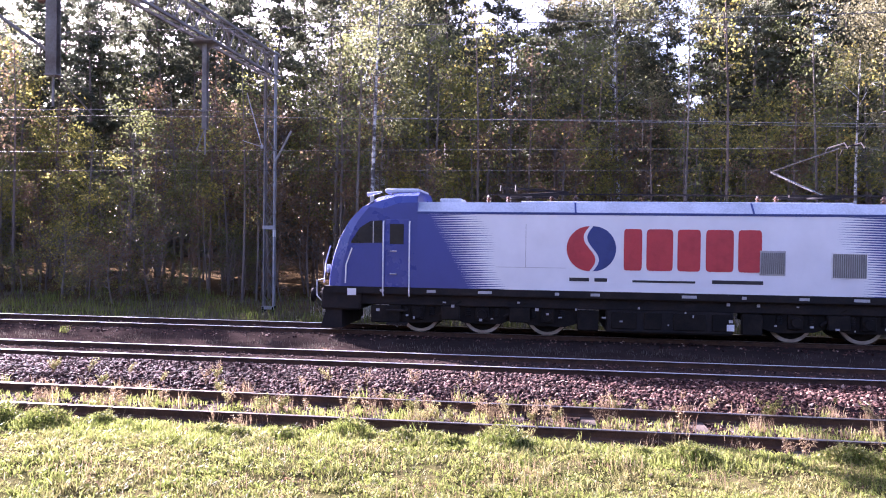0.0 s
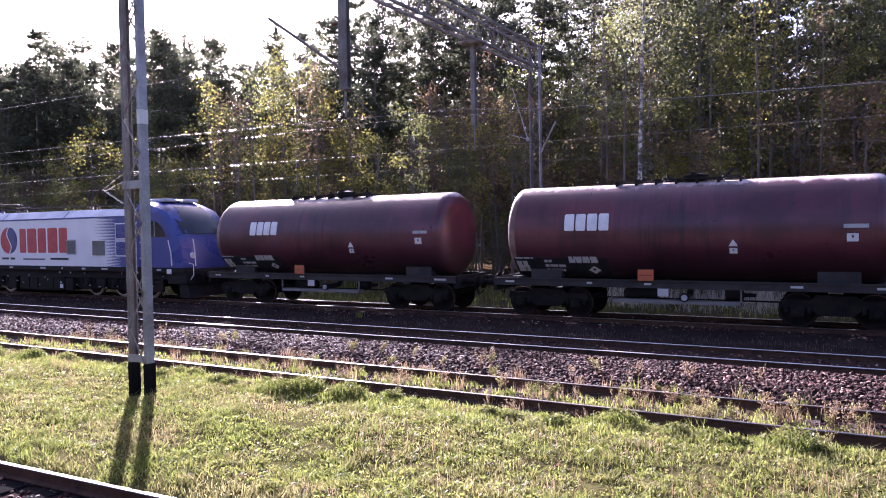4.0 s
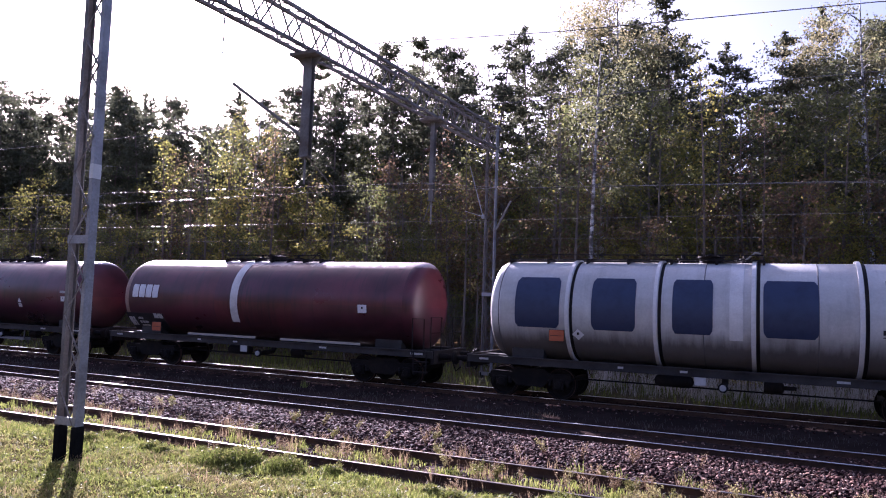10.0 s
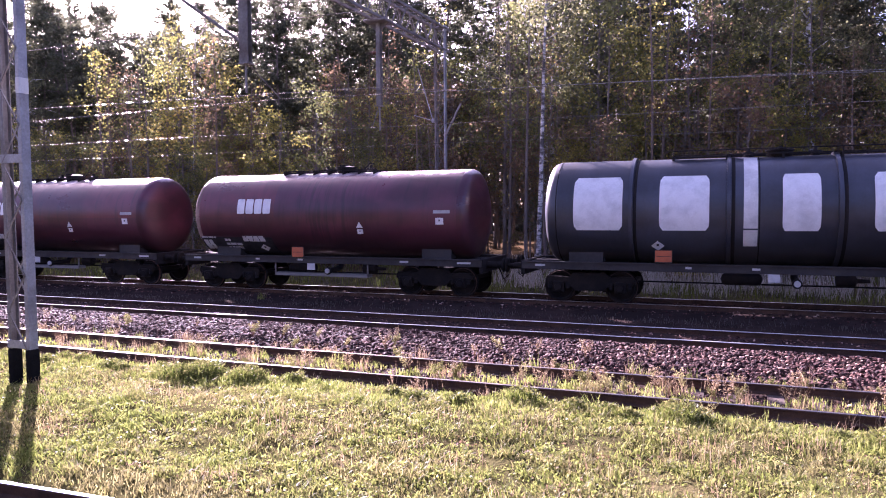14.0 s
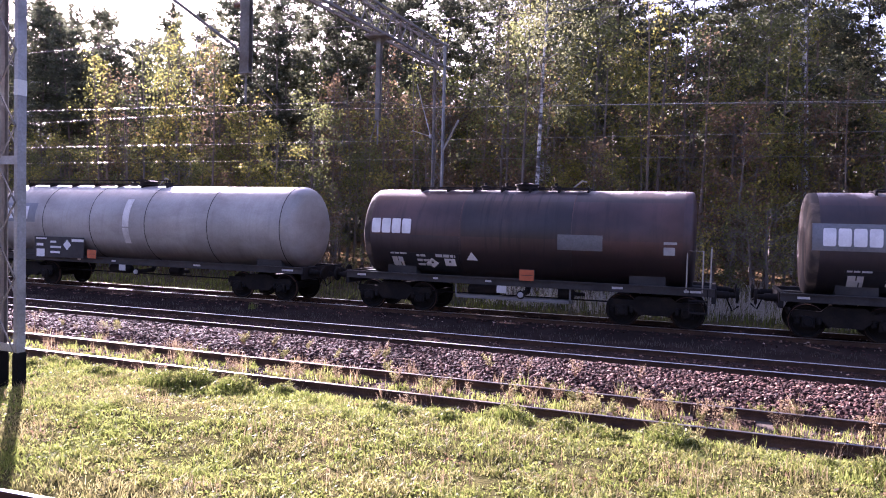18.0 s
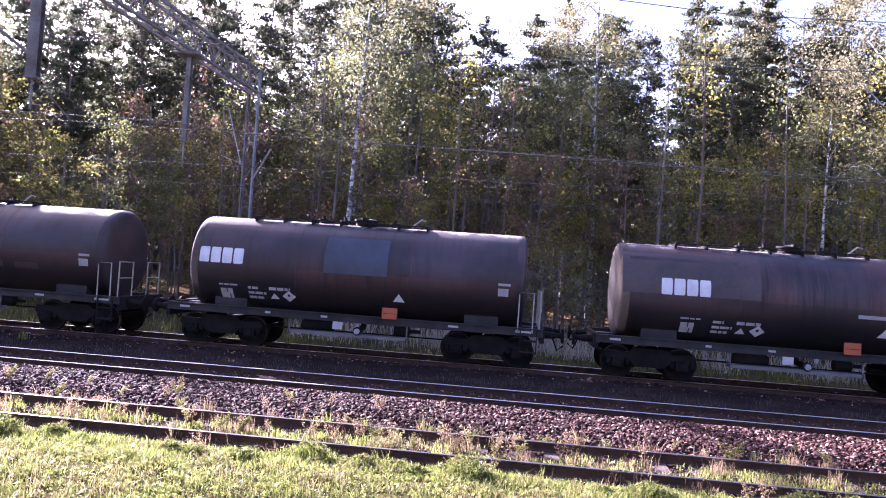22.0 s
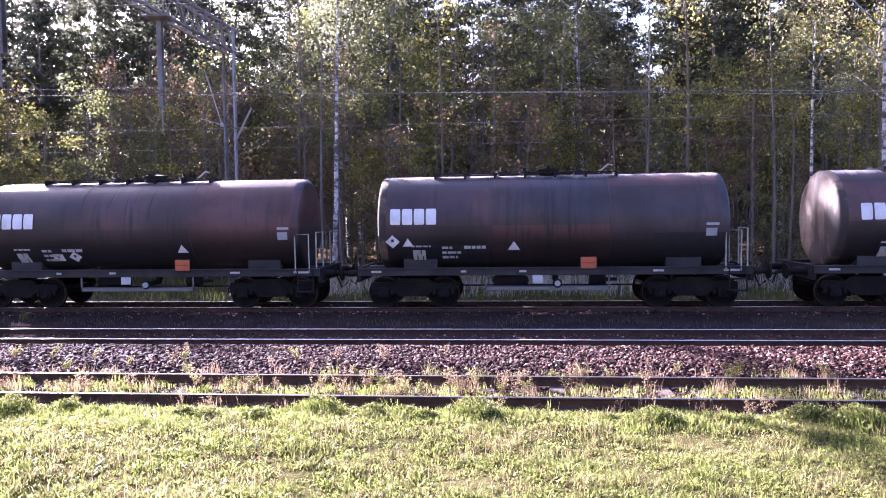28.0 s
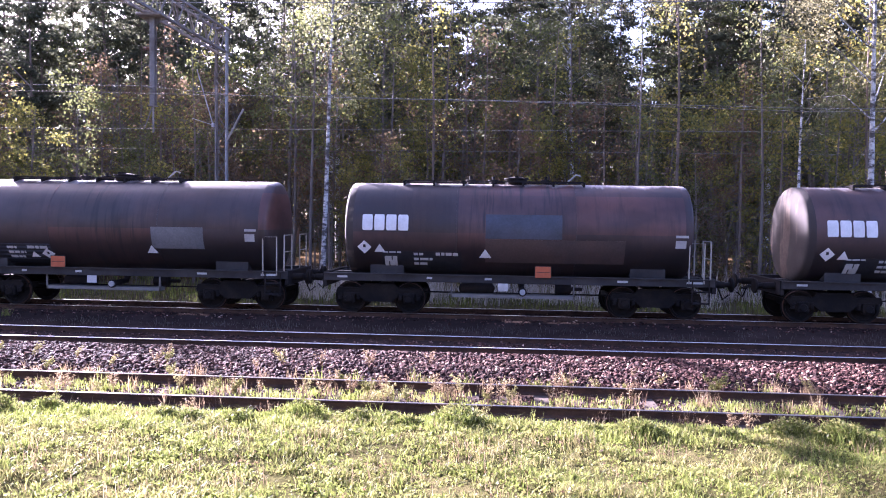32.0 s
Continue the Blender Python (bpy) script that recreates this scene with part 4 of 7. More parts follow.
    if kind.get("toprail"):
        g = Geo().tube([(a, -0.5, 0.02), (a, -0.5, 0.15), (b, -0.5, 0.15), (b, -0.5, 0.02)], 0.02, 6).tube([((a + b) / 2, -0.5, 0.0), ((a + b) / 2, -0.5, 0.15)], 0.015, 6)
        part("walkway_rail", g, FRAME, w, (0, 0, cz + r + 0.05))
    lever = Geo().tube([(0, -0.3, 0.0), (0.28, -0.3, 0.24), (0.42, -0.3, 0.2)], 0.025, 6)
    part("lever", lever, kind.get("lever", RAILING), w, (b - 0.5, 0, cz + r + 0.05), "bent hatch lever")
    # underframe
    sole = Geo()
    for s in (-1, 1):
        sole.box(-length + 0.6, length - 0.6, s * 1.28 - 0.05, s * 1.28 + 0.05, 1.0, 1.22, 0.01).box(-length + 0.6, length - 0.6, s * 1.3 - 0.09, s * 1.3 + 0.09, 1.2, 1.23)
    for i in range(9):
        x = (-length + 0.7) + (2 * length - 1.4) * i / 8
        sole.box(x - 0.05, x + 0.05, -1.26, 1.26, 1.02, 1.18)
    sole.box(-length + 0.6, length - 0.6, -0.2, 0.2, 0.92, 1.2)
    part("underframe", sole, SADDLE, w)
    for s in (-1, 1):
        part("headstock", Geo().box(s * (length - 0.62) - 0.06, s * (length - 0.62) + 0.06, -1.3, 1.3, 0.82, 1.24, 0.01), FRAME, w)
        buffers(w, s * (length - 0.58), s)
        sx = s * (half - 1.25)
        sad = Geo().prism([(-0.95, 1.2), (0.95, 1.2), (0.95, cz - r * 0.7), (0.5, cz - r * 0.88), (-0.5, cz - r * 0.88), (-0.95, cz - r * 0.7)], "x", sx - 0.5, sx + 0.5)
        part("tank_saddle", sad, SADDLE, w)
        bogie(w, s * kind["bogie"], seen)
    if kind["name"] not in ("red", "silver"):
        end_platform(w, length - 0.72, 1, *((None, "") if kind["name"] == "black" else (FRAME, "_dark")))
    if kind.get("both_ends"):
        end_platform(w, -length + 0.72, -1)
    # pipes, valves, brake gear and ladder between the bogies
    pipe = Geo().tube([(0.2, -1.15, 0.75), (0.2, -0.4, 0.78), (0.2, 0, 1.3)], 0.09, 10).lathe([(-1.25, 0.0), (-1.25, 0.13), (-1.18, 0.13), (-1.16, 0.09)], 12, "y", (0.2, 0, 0.75))
    part("outlet_pipe", pipe, FRAME, w)
    part("outlet_cap", Geo().lathe([(-1.3, 0.0), (-1.3, 0.085), (-1.24, 0.085)], 12, "y", (0.2, 0, 0.75)), MARK_GREY, w, label="pale pipe cap")
    part("air_reservoir", Geo().lathe([(-0.55, 0.0), (-0.5, 0.13), (-0.42, 0.17), (0.42, 0.17), (0.5, 0.13), (0.55, 0.0)], 16, "x", (-1.15, -0.6, 0.78)), FRAME, w)
    part("brake_cylinder", Geo().lathe([(-0.3, 0.0), (-0.3, 0.16), (0.15, 0.16), (0.2, 0.06), (0.5, 0.05), (0.5, 0.0)], 14, "x", (1.5, -0.5, 0.8)), FRAME, w)
    part("brake_rod", Geo().tube([(-kind["bogie"] + 1.2, -0.35, 0.62), (kind["bogie"] - 1.2, -0.35, 0.62)], 0.025, 6), FRAME, w)
    if kind["name"] in ("red", "black"):
        # pale bar added for the lit ground and gear visible below the wagon
        part("hose_tray", Geo().box(-1.9, 1.7, -1.22, -0.9, 0.56, 0.66).box(-1.9, -1.86, -1.22, -1.18, 0.56, 1.02).box(1.66, 1.7, -1.22, -1.18, 0.56, 1.02), PALE_GREY, w, label="pale bar standing for lit ground and gear under the sole bar")
    part("change_lever", Geo().box(-0.52, -0.22, -1.36, -1.34, 0.78, 1.0, 0.004), FADED_WHITE, w, label="white brake change-over plate")
    for x, ww in ((-length + 1.0, 0.3), (-2.6, 0.16), (-0.9, 0.2), (2.9, 0.3), (length - 1.4, 0.45)):
        part("sole_bar_inscription", Geo().box(x, x + ww, -1.338, -1.334, 1.09, 1.15), FADED_WHITE, w)
    # ladder on the rear end
    lad = Geo().tube([(0, -0.42, 1.2), (0, -0.42, cz + r + 0.05)], 0.022, 6).tube([(0, -0.02, 1.2), (0, -0.02, cz + r + 0.05)], 0.022, 6)
    for i in range(8):
        zz = 1.35 + i * 0.33
        lad.tube([(0, -0.42, zz), (0, -0.02, zz)], 0.014, 5)
    if kind.get("rungs"):
        part("ladder", lad, FRAME, w, (half + 0.32, 0.3, 0))
    # hazard plate and markings
    ox, oz = kind["orange"]
    pl = part("hazard_plate", Geo().box(ox, ox + 0.44, -1.45, -1.44, oz, oz + 0.32, 0.003), ORANGE, w, label="orange hazard plate with black edge")
    part("plate_edge", Geo().box(ox - 0.015, ox + 0.455, -1.442, -1.436, oz - 0.015, oz + 0.335), MARK_BLACK, pl)
    part("plate_line", Geo().box(ox + 0.03, ox + 0.41, -1.454, -1.45, oz + 0.15, oz + 0.165), MARK_BLACK, pl)
    kind["marks"](w, kind, cz)
    w["x0"] = x0
    return w


def emblem(parent, x, z, h, wd, r, cz, mat, patch=None):
    """The owner's sign as four plain blocks."""
    if patch:
        part("paint_patch", Geo().skin(x - 0.25, x + 4 * wd + 0.35, z - 0.12, z + h + 0.12, r + 0.003, cz), patch, parent)
    for i in range(4):
        part("sign_block", Geo().curved_block(x + i * wd, x + i * wd + wd * 0.86, z, z + h, r + 0.014, cz), mat, parent)


def marks_red(w, k, cz):
    r, lx = k["r"], -k["half"] + 2.03
    emblem(w, lx, 2.68, 0.5, 0.35, r, cz, MARK_WHITE)
    small_table(w, lx - 1.75, lx + 1.25, 1.3, 1.86, r, cz, [(lx - 1.7, lx - 1.1, 1.83, 0.05), (lx - 1.68, lx - 1.3, 1.42, 0.3), (lx - 0.75, lx - 0.45, 1.72, 0.09), (lx - 0.75, lx - 0.1, 1.57, 0.09), (lx - 0.75, lx - 0.15, 1.43, 0.09), (lx - 0.7, lx - 0.5, 1.31, 0.06), (lx + 0.05, lx + 0.95, 1.71, 0.17)])
    hazard_marks(w, [("diamond", lx + 0.78, 1.48, 0.4), ("triangle", lx + 4.75, 2.3, 0.24), ("square", lx + 4.75, 2.08, 0.2), ("square", k["half"] - 0.95, 2.42, 0.26)], r, cz)
    part("inscription", Geo().skin(k["half"] - 1.15, k["half"] - 0.6, 2.66, 2.76, r + 0.01, cz, 1), MARK_GREY, w)


def marks_black(w, k, cz):
    r, lx = k["r"], -k["half"] + k.get("lx", 0.36)
    emblem(w, lx, 2.5, 0.46, 0.35, r, cz, MARK_WHITE, PALE_PATCH if k["seed"] == 14 else None)
    a = lx + 0.55
    small_table(w, a, a + 2.35, 1.32, 1.9, r, cz, [(a + 0.05, a + 0.62, 1.84, 0.05), (a + 0.08, a + 0.45, 1.45, 0.26), (a + 0.95, a + 1.25, 1.78, 0.08), (a + 0.95, a + 1.5, 1.63, 0.08), (a + 0.95, a + 1.4, 1.49, 0.08), (a + 1.6, a + 2.25, 1.78, 0.1)])
    hazard_marks(w, k["signs"](lx), r, cz)
    part("inscription", Geo().skin(lx + 9.0, lx + 9.35, 2.4, 2.47, r + 0.01, cz, 1), MARK_GREY, w)
    part("inscription", Geo().skin(lx + 9.0, lx + 9.3, 2.1, 2.32, r + 0.01, cz, 1), MARK_GREY, w)
    for p0, p1, q0, q1, m in k.get("patches", ()):
        part("paint_patch", Geo().skin(p0, p1, q0, q1, r + 0.004, cz), m, w, label="patch of another tone on the barrel")


def marks_big(w, k, cz):
    r, ink, e = k["r"], k["ink"], k["small_at"]
    # four tall plain shapes of the owner's sign
    for a, b in k["blocks"]:
        part("sign_block", Geo().curved_block(a, b, 2.16, 3.66, r + 0.014, cz, 14), ink, w)
    hazard_round = Geo().skin(e, e + 0.34, 3.4, 3.7, r + 0.012, cz, 3)
    part("round_emblem", hazard_round, k["small_ink"], w)
    for i in range(5):
        part("sign_block", Geo().skin(e + 0.47 + i * 0.215, e + 0.645 + i * 0.215, 3.41, 3.67, r + 0.012, cz, 3), k["small_ink"], w)
    part("inscription", Geo().skin(e - 0.1, e + 0.1, 2.35, 2.47, r + 0.012, cz, 1), k["small_ink"], w)
    part("inscription", Geo().skin(e + 0.4, e + 0.6, 2.35, 2.47, r + 0.012, cz, 1), k["small_ink"], w)
    part("inscription", Geo().skin(e - 0.1, e + 1.0, 2.28, 2.3, r + 0.012, cz, 1), k["small_ink"], w)
    hazard_marks(w, [("diamond", k["sign"][0], k["sign"][1], 0.36)], r, cz)


def marks_stripe(w, k, cz):
    r, lx = k["r"], -k["half"] + k.get("lx", 0.62)
    emblem(w, lx, 2.62, 0.5, 0.35, r, cz, MARK_WHITE, k.get("patch"))
    if k.get("panel"):
        a, b, z0, z1 = k["panel"]
        part("data_panel", Geo().box(lx + a, lx + b, -1.47, -1.45, z0, z1, 0.004), MARK_BLACK, w, label="black data panel below the barrel")
        for x, wd, z, h in ((0.1, 0.55, 0.9, 0.05), (0.12, 0.42, 0.2, 0.3), (0.12, 0.35, 0.6, 0.1), (0.85, 0.3, 0.75, 0.08), (0.85, 0.55, 0.5, 0.08), (0.85, 0.5, 0.25, 0.08), (1.95, 0.6, 0.85, 0.1)):
            part("inscription", Geo().box(lx + a + x, lx + a + x + wd, -1.476, -1.47, z0 + (z1 - z0) * z - h / 2, z0 + (z1 - z0) * z + h / 2), MARK_WHITE, w)
        part("hazard_mark", Geo().prism([(-0.2, 0), (0, -0.2), (0.2, 0), (0, 0.2)], "y", -1.482, -1.474), MARK_WHITE, w, (lx + a + 1.72, 0, z0 + (z1 - z0) * 0.62), "white diamond sign")
    else:
        small_table(w, lx - 0.45, lx + 1.5, 1.3, 2.0, r, cz, [(lx - 0.4, lx - 0.1, 1.5, 0.3), (lx + 0.1, lx + 0.35, 1.75, 0.1), (lx + 0.1, lx + 0.6, 1.6, 0.1), (lx + 0.1, lx + 0.5, 1.45, 0.1), (lx + 1.0, lx + 1.45, 1.82, 0.16)])
        hazard_marks(w, [("diamond", lx + 0.85, 1.42, 0.34), ("square", lx + 10.6, 2.5, 0.34)], r, cz)
        part("sill_stripe", Geo().box(-3.0, 0.2, -1.44, -1.42, 1.28, 1.36), RAILING, w, label="pale running board")
        part("sill_stripe", Geo().box(1.3, 4.6, -1.44, -1.42, 1.28, 1.36), RAILING, w, label="pale running board")


RED_KIND = dict(name="red", half=5.27, r=1.46, cz=2.8, length=12.5, dish=0.4, paint=RED, hatch=0.3, walk=(-1.9, 1.6), bogie=3.95, orange=(-1.05, 1.22), marks=marks_red, label="dark red tank wagon with white lettering blocks and an orange plate", lever=FRAME)
BIG_WHITE = dict(name="white", half=6.66, r=1.52, cz=2.86, length=15.7, dish=0.5, paint=WHITE, hatch=-0.2, walk=(-3.0, 5.6), bogie=5.3, orange=(-3.4, 1.28), marks=marks_big, ink=MARK_BLUE, small_ink=MARK_BLACK, rings=(-4.08, -1.51, 1.16, 3.78), ring_paint=RING_WHITE, seams=(-6.2, -0.75, 2.5, 6.03), seam_paint=SEAM_GREY, blocks=((-5.68, -4.29), (-3.26, -1.86), (-0.26, 0.82), (2.01, 3.42)), small_at=4.2, sign=(-3.35, 1.72), toprail=True, rungs=True, label="large white tank wagon with ribs and tall blue letter blocks")
NEXT_WHITE = dict(BIG_WHITE, name="second_white", walk=(-6.2, 1.2), orange=(-4.6, 1.78), rings=(-4.07, -1.56, 0.96, 3.46), seams=(-6.2, -0.29, 2.5, 5.84), bands=((0.37, 0.34, -0.42, 0.97),), band_paint=RING_WHITE, blocks=((-5.67, -4.3), (-3.35, -2.1), (-1.1, -0.05), (1.2, 2.5)), small_at=4.0, sign=(-3.75, 2.0), label="large white tank wagon with ribs and a pale strap")
BIG_BLACK = dict(BIG_WHITE, name="dark", paint=NAVY, ring_paint=NAVY, ink=MARK_WHITE, small_ink=MARK_WHITE, seam_paint=FRAME, bands=((-1.14, 0.35, -0.3, 0.96), (-1.14, 0.35, -0.62, -0.33)), blocks=((-5.68, -4.3), (-3.3, -2.0), (-0.2, 0.7), (1.9, 3.27)), label="large dark ribbed tank wagon with tall white letter blocks")
STRIPE_RED = dict(name="striped", half=6.66, r=1.5, cz=2.84, length=15.7, dish=0.5, paint=RED, hatch=-0.1, walk=(-2.2, 2.2), bogie=5.3, orange=(-4.85, 1.35), marks=marks_stripe, bands=((-1.0, 0.34, -0.55, 0.96),), toprail=True, label="long dark red tank wagon with one white stripe", lx=0.72, lever=FRAME)
SILVER_KIND = dict(name="silver", half=7.08, r=1.46, cz=2.72, length=16.0, dish=0.5, paint=SILVER, hatch=-0.4, walk=(-6.2, 0.9), bogie=5.5, orange=(-2.0, 1.18), marks=marks_stripe, bands=((-0.28, 0.3, -0.08, 0.62), (-0.28, 0.28, -0.5, -0.11)), seams=(-4.3, -1.9, 0.75, 3.55, 6.55), toprail=True, panel=(1.75, 4.3, 1.15, 1.95), patch=SLATE, label="long silver-grey tank wagon with a white stripe and black panel")


def black_kind(seed, signs, orange=(0.4, 1.2), lx=0.36, patches=(), platform=False, text="black tank wagon with white letter blocks and an orange plate"):
    return dict(name="black", half=5.08, r=1.42, cz=2.7, length=12.5, dish=0.3, paint=BLACK, hatch=0.0, walk=(-3.4, 2.0), valves=(-1.4, -0.7, 0.9), bogie=4.05, orange=orange, marks=marks_black, lx=lx, patches=patches, seed=seed, signs=signs, both_ends=platform, seams=(-1.75, 1.7), seam_paint=BLACK, label=text)


def signs_a(lx):
    return [("diamond", lx + 2.5, 1.62, 0.42), ("square", lx + 1.95, 1.6, 0.34), ("triangle", lx + 6.0, 1.85, 0.34)]


def signs_b(lx):
    return [("diamond", lx + 0.05, 2.0, 0.42), ("triangle", lx + 0.5, 1.98, 0.32), ("triangle", lx + 3.6, 1.86, 0.36)]


def signs_c(lx):
    return [("diamond", lx + 2.75, 1.62, 0.42), ("triangle", lx + 2.3, 1.6, 0.28), ("triangle", lx + 6.1, 1.82, 0.34)]


def signs_d(lx):
    return [("diamond", lx + 2.0, 1.58, 0.42), ("square", lx + 2.6, 1.62, 0.36), ("triangle", lx + 3.35, 1.85, 0.36)]


BROWNISH = worn("brown_grey_patch", (0.075, 0.05, 0.042), (0.045, 0.034, 0.034), 0.5, 0, 0.8, 18)
BLUISH = worn("blue_grey_patch", (0.05, 0.06, 0.085), (0.035, 0.04, 0.05), 0.5, 0, 0.8, 18)
PALE_PATCH = worn("pale_grey_patch", (0.15, 0.155, 0.165), (0.10, 0.105, 0.11), 0.5, 0, 0.8, 18)

# wagon centres when the shift is nought, head of the train first
HEAD_WAGONS = [
    (-129.61, RED_KIND), (-116.91, RED_KIND), (-102.74, BIG_WHITE), (-88.33, RED_KIND), (-73.97, STRIPE_RED), (-58.25, NEXT_WHITE),
    (-44.11, RED_KIND), (-31.45, RED_KIND), (-17.27, BIG_BLACK), (-1.31, SILVER_KIND),
]
MIDDLE_WAGONS = [
    (13.43, black_kind(15, signs_d, (0.2, 1.2), patches=((1.3, 2.6, 2.15, 2.6, PALE_PATCH),))),
    (26.36, black_kind(14, signs_d, (0.45, 1.2))),
    (39.70, black_kind(13, signs_a, (0.46, 1.2), patches=((1.0, 1.75, 1.9, 2.08, BROWNISH), (2.15, 2.9, 1.9, 2.08, BROWNISH)))),
    (52.55, black_kind(12, signs_c, (0.95, 1.2), patches=((-0.9, 1.0, 2.42, 3.5, BLUISH),))),
    (65.34, black_kind(11, signs_c, (1.05, 1.2), 1.16, patches=((-5.0, -1.2, 2.5, 3.9, BROWNISH), (1.4, 2.7, 2.2, 2.3, MARK_GREY)))),
    (78.0, black_kind(10, signs_b, (0.15, 1.2), 0.58, patches=((3.0, 5.0, 2.1, 2.7, BROWNISH), (-1.0, 2.9, 2.35, 3.5, BLUISH),))),
]
TAIL_WAGONS = [
    (90.79, black_kind(9, signs_c, (0.5, 1.2), 0.38)),
    (103.79, black_kind(8, signs_a, (1.25, 1.2), 0.48)),
    (116.24, black_kind(7, signs_b, (0.85, 1.2), 0.43, patches=((2.9, 4.9, 1.5, 2.2, MARK_BLACK),))),
    (129.2, black_kind(6, signs_a, (0.55, 1.2), 0.63, patches=((1.2, 3.4, 1.75, 2.3, MARK_BLACK),))),
    (141.95, black_kind(5, signs_c, (-1.6, 1.25), 0.45, patches=((1.5, 3.1, 1.85, 2.5, PALE_PATCH), (-4.15, -1.75, 1.32, 1.93, BLUISH)))),
    (154.36, black_kind(4, signs_b, (0.55, 1.2), 0.58, patches=((-0.9, 1.3, 2.3, 3.0, BLUISH), (-0.9, 3.1, 1.6, 2.28, BROWNISH)))),
    (167.5, black_kind(3, signs_b, (0.55, 1.2), 0.58)),
]
WAGONS = HEAD_WAGONS + MIDDLE_WAGONS + TAIL_WAGONS
TRAIN = []
for x0, kind in WAGONS:
    TRAIN.append((tank_wagon(x0, kind), x0))


# ---- locomotive
LOCO_X = -146.5


def locomotive():
    w = thing("electric_locomotive", "blue and white electric locomotive with red side lettering blocks", "locomotive", (0, TRAIN_Y, TRAIN_Z))
    z = TRAIN_Z
    hw = 1.5
    # middle body with sloping roof edge
    def section(x, top, wide, low):
        sh = top - 0.30
        return [(x, -wide, low), (x, -wide, sh - 0.0), (x, -wide + 0.32, top), (x, wide - 0.32, top), (x, wide, sh), (x, wide, low)]
    def loft(secs):
        g = Geo()
        n = len(secs[0])
        v = [p for s in secs for p in s]
        f = [(i * n + k, i * n + (k + 1) % n, (i + 1) * n + (k + 1) % n, (i + 1) * n + k) for i in range(len(secs) - 1) for k in range(n)]
        f += [tuple(range(n)), tuple(range((len(secs) - 1) * n, len(secs) * n))]
        return g.add(v, f)
    low = 1.56 - z
    side = loft([[(x, -hw, low), (x, -hw, 3.74 - z), (x, hw, 3.74 - z), (x, hw, low)] for x in (-7.2, 0, 7.2)])
    part("body", side, LIVERY, w, label="white side wall fading into blue through thin stripes", smooth=0)
    part("roof_gutter", Geo().box(-7.2, 7.2, -hw - 0.012, hw + 0.012, 3.72 - z, 3.79 - z), MARK_NAVY, w)
    roof = loft([[(x, -hw, 3.79 - z), (x, -hw + 0.3, 4.08 - z), (x, hw - 0.3, 4.08 - z), (x, hw, 3.79 - z)] for x in (-7.2, 0, 7.2)])
    part("roof", roof, ROOF_GREY, w, smooth=0)
    for x in (-2.65, 2.18):
        part("roof_seam", Geo().prism([(-hw - 0.004, 3.8 - z), (-hw + 0.296, 4.09 - z), (-hw + 0.35, 4.09 - z), (-hw - 0.004, 3.74 - z)], "x", x - 0.025, x + 0.025), MARK_NAVY, w)
    part("side_band", Geo().box(-10.0, 10.0, -hw - 0.006, hw + 0.006, 1.36 - z, 1.56 - z), FRAME, w)
    # cabs, front one at -x
    for sgn, name in ((-1, "front"), (1, "rear")):
        prof = [(7.2, 1.5), (7.2, 4.40), (7.9, 4.38), (8.5, 4.22), (9.0, 3.92), (9.42, 3.5), (9.72, 3.0), (9.92, 2.4), (10.02, 1.9), (10.05, 1.5)]
        secs = []
        for y, cut in ((-1.5, 0.55), (-1.38, 0.18), (-1.0, 0.05), (0, 0.0), (1.0, 0.05), (1.38, 0.18), (1.5, 0.55)):
            ring = []
            for i, (a, h) in enumerate(prof):
                pull = cut * max(0.0, (a - 7.2) / 2.85)
                drop = 0.35 * max(0, abs(y) - 1.3) / 0.2 if h > 4.0 else 0.0
                ring.append((sgn * (a - pull), y, h - drop - z))
            secs.append(ring)
        cab = part("cab", loft(secs), CAB_BLUE, w, label="rounded blue driver's cab", smooth=35)
        # windscreen follows the nose
        ws = Geo()
        pts = [(8.62, 4.12), (9.04, 3.86), (9.46, 3.44), (9.74, 2.94)]
        rows = []
        for a, h in pts:
            for y in (-1.22, -0.6, 0.6, 1.22):
                rows.append((sgn * (a + 0.03 - 0.12 * (abs(y) > 1)), y, h + 0.02 - z))
        ws.add(rows, [(4 * i + k, 4 * i + k + 1, 4 * i + k + 5, 4 * i + k + 4) for i in range(3) for k in range(3)])
        part("windscreen", ws, GLASS, cab)
        q = 0.2 if sgn < 0 else 0.0
        sw = [(8.05, 2.86), (8.05, 3.52), (8.4, 3.5), (8.72, 3.3), (8.98, 2.9), (8.98, 2.84)]
        part("side_window", Geo().prism([(sgn * (a + q), h - z) for a, h in sw], "y", -hw - 0.015, -hw + 0.01), GLASS, cab)
        part("window_post", Geo().box(min(sgn * (8.3 + q), sgn * (8.33 + q)), max(sgn * (8.3 + q), sgn * (8.33 + q)), -hw - 0.02, -hw, 2.86 - z, 3.5 - z), MARK_GREY, cab)
        d0, d1 = sorted((sgn * (7.26 + q), sgn * (7.96 + q)))
        door = part("cab_door", Geo().box(d0, d1, -hw - 0.012, -hw + 0.01, 1.56 - z, 3.56 - z, 0.01), CAB_BLUE, cab)
        part("door_window", Geo().box(d0 + 0.14, d1 - 0.14, -hw - 0.02, -hw, 2.82 - z, 3.42 - z, 0.01), GLASS, door)
        part("door_handle", Geo().tube([(d0 + 0.16, -hw - 0.05, 2.62 - z), (d0 + 0.36, -hw - 0.05, 2.62 - z)], 0.02, 6).tube([(d0 + 0.16, -hw - 0.05, 1.95 - z), (d0 + 0.36, -hw - 0.05, 1.95 - z)], 0.02, 6), ALU, door)
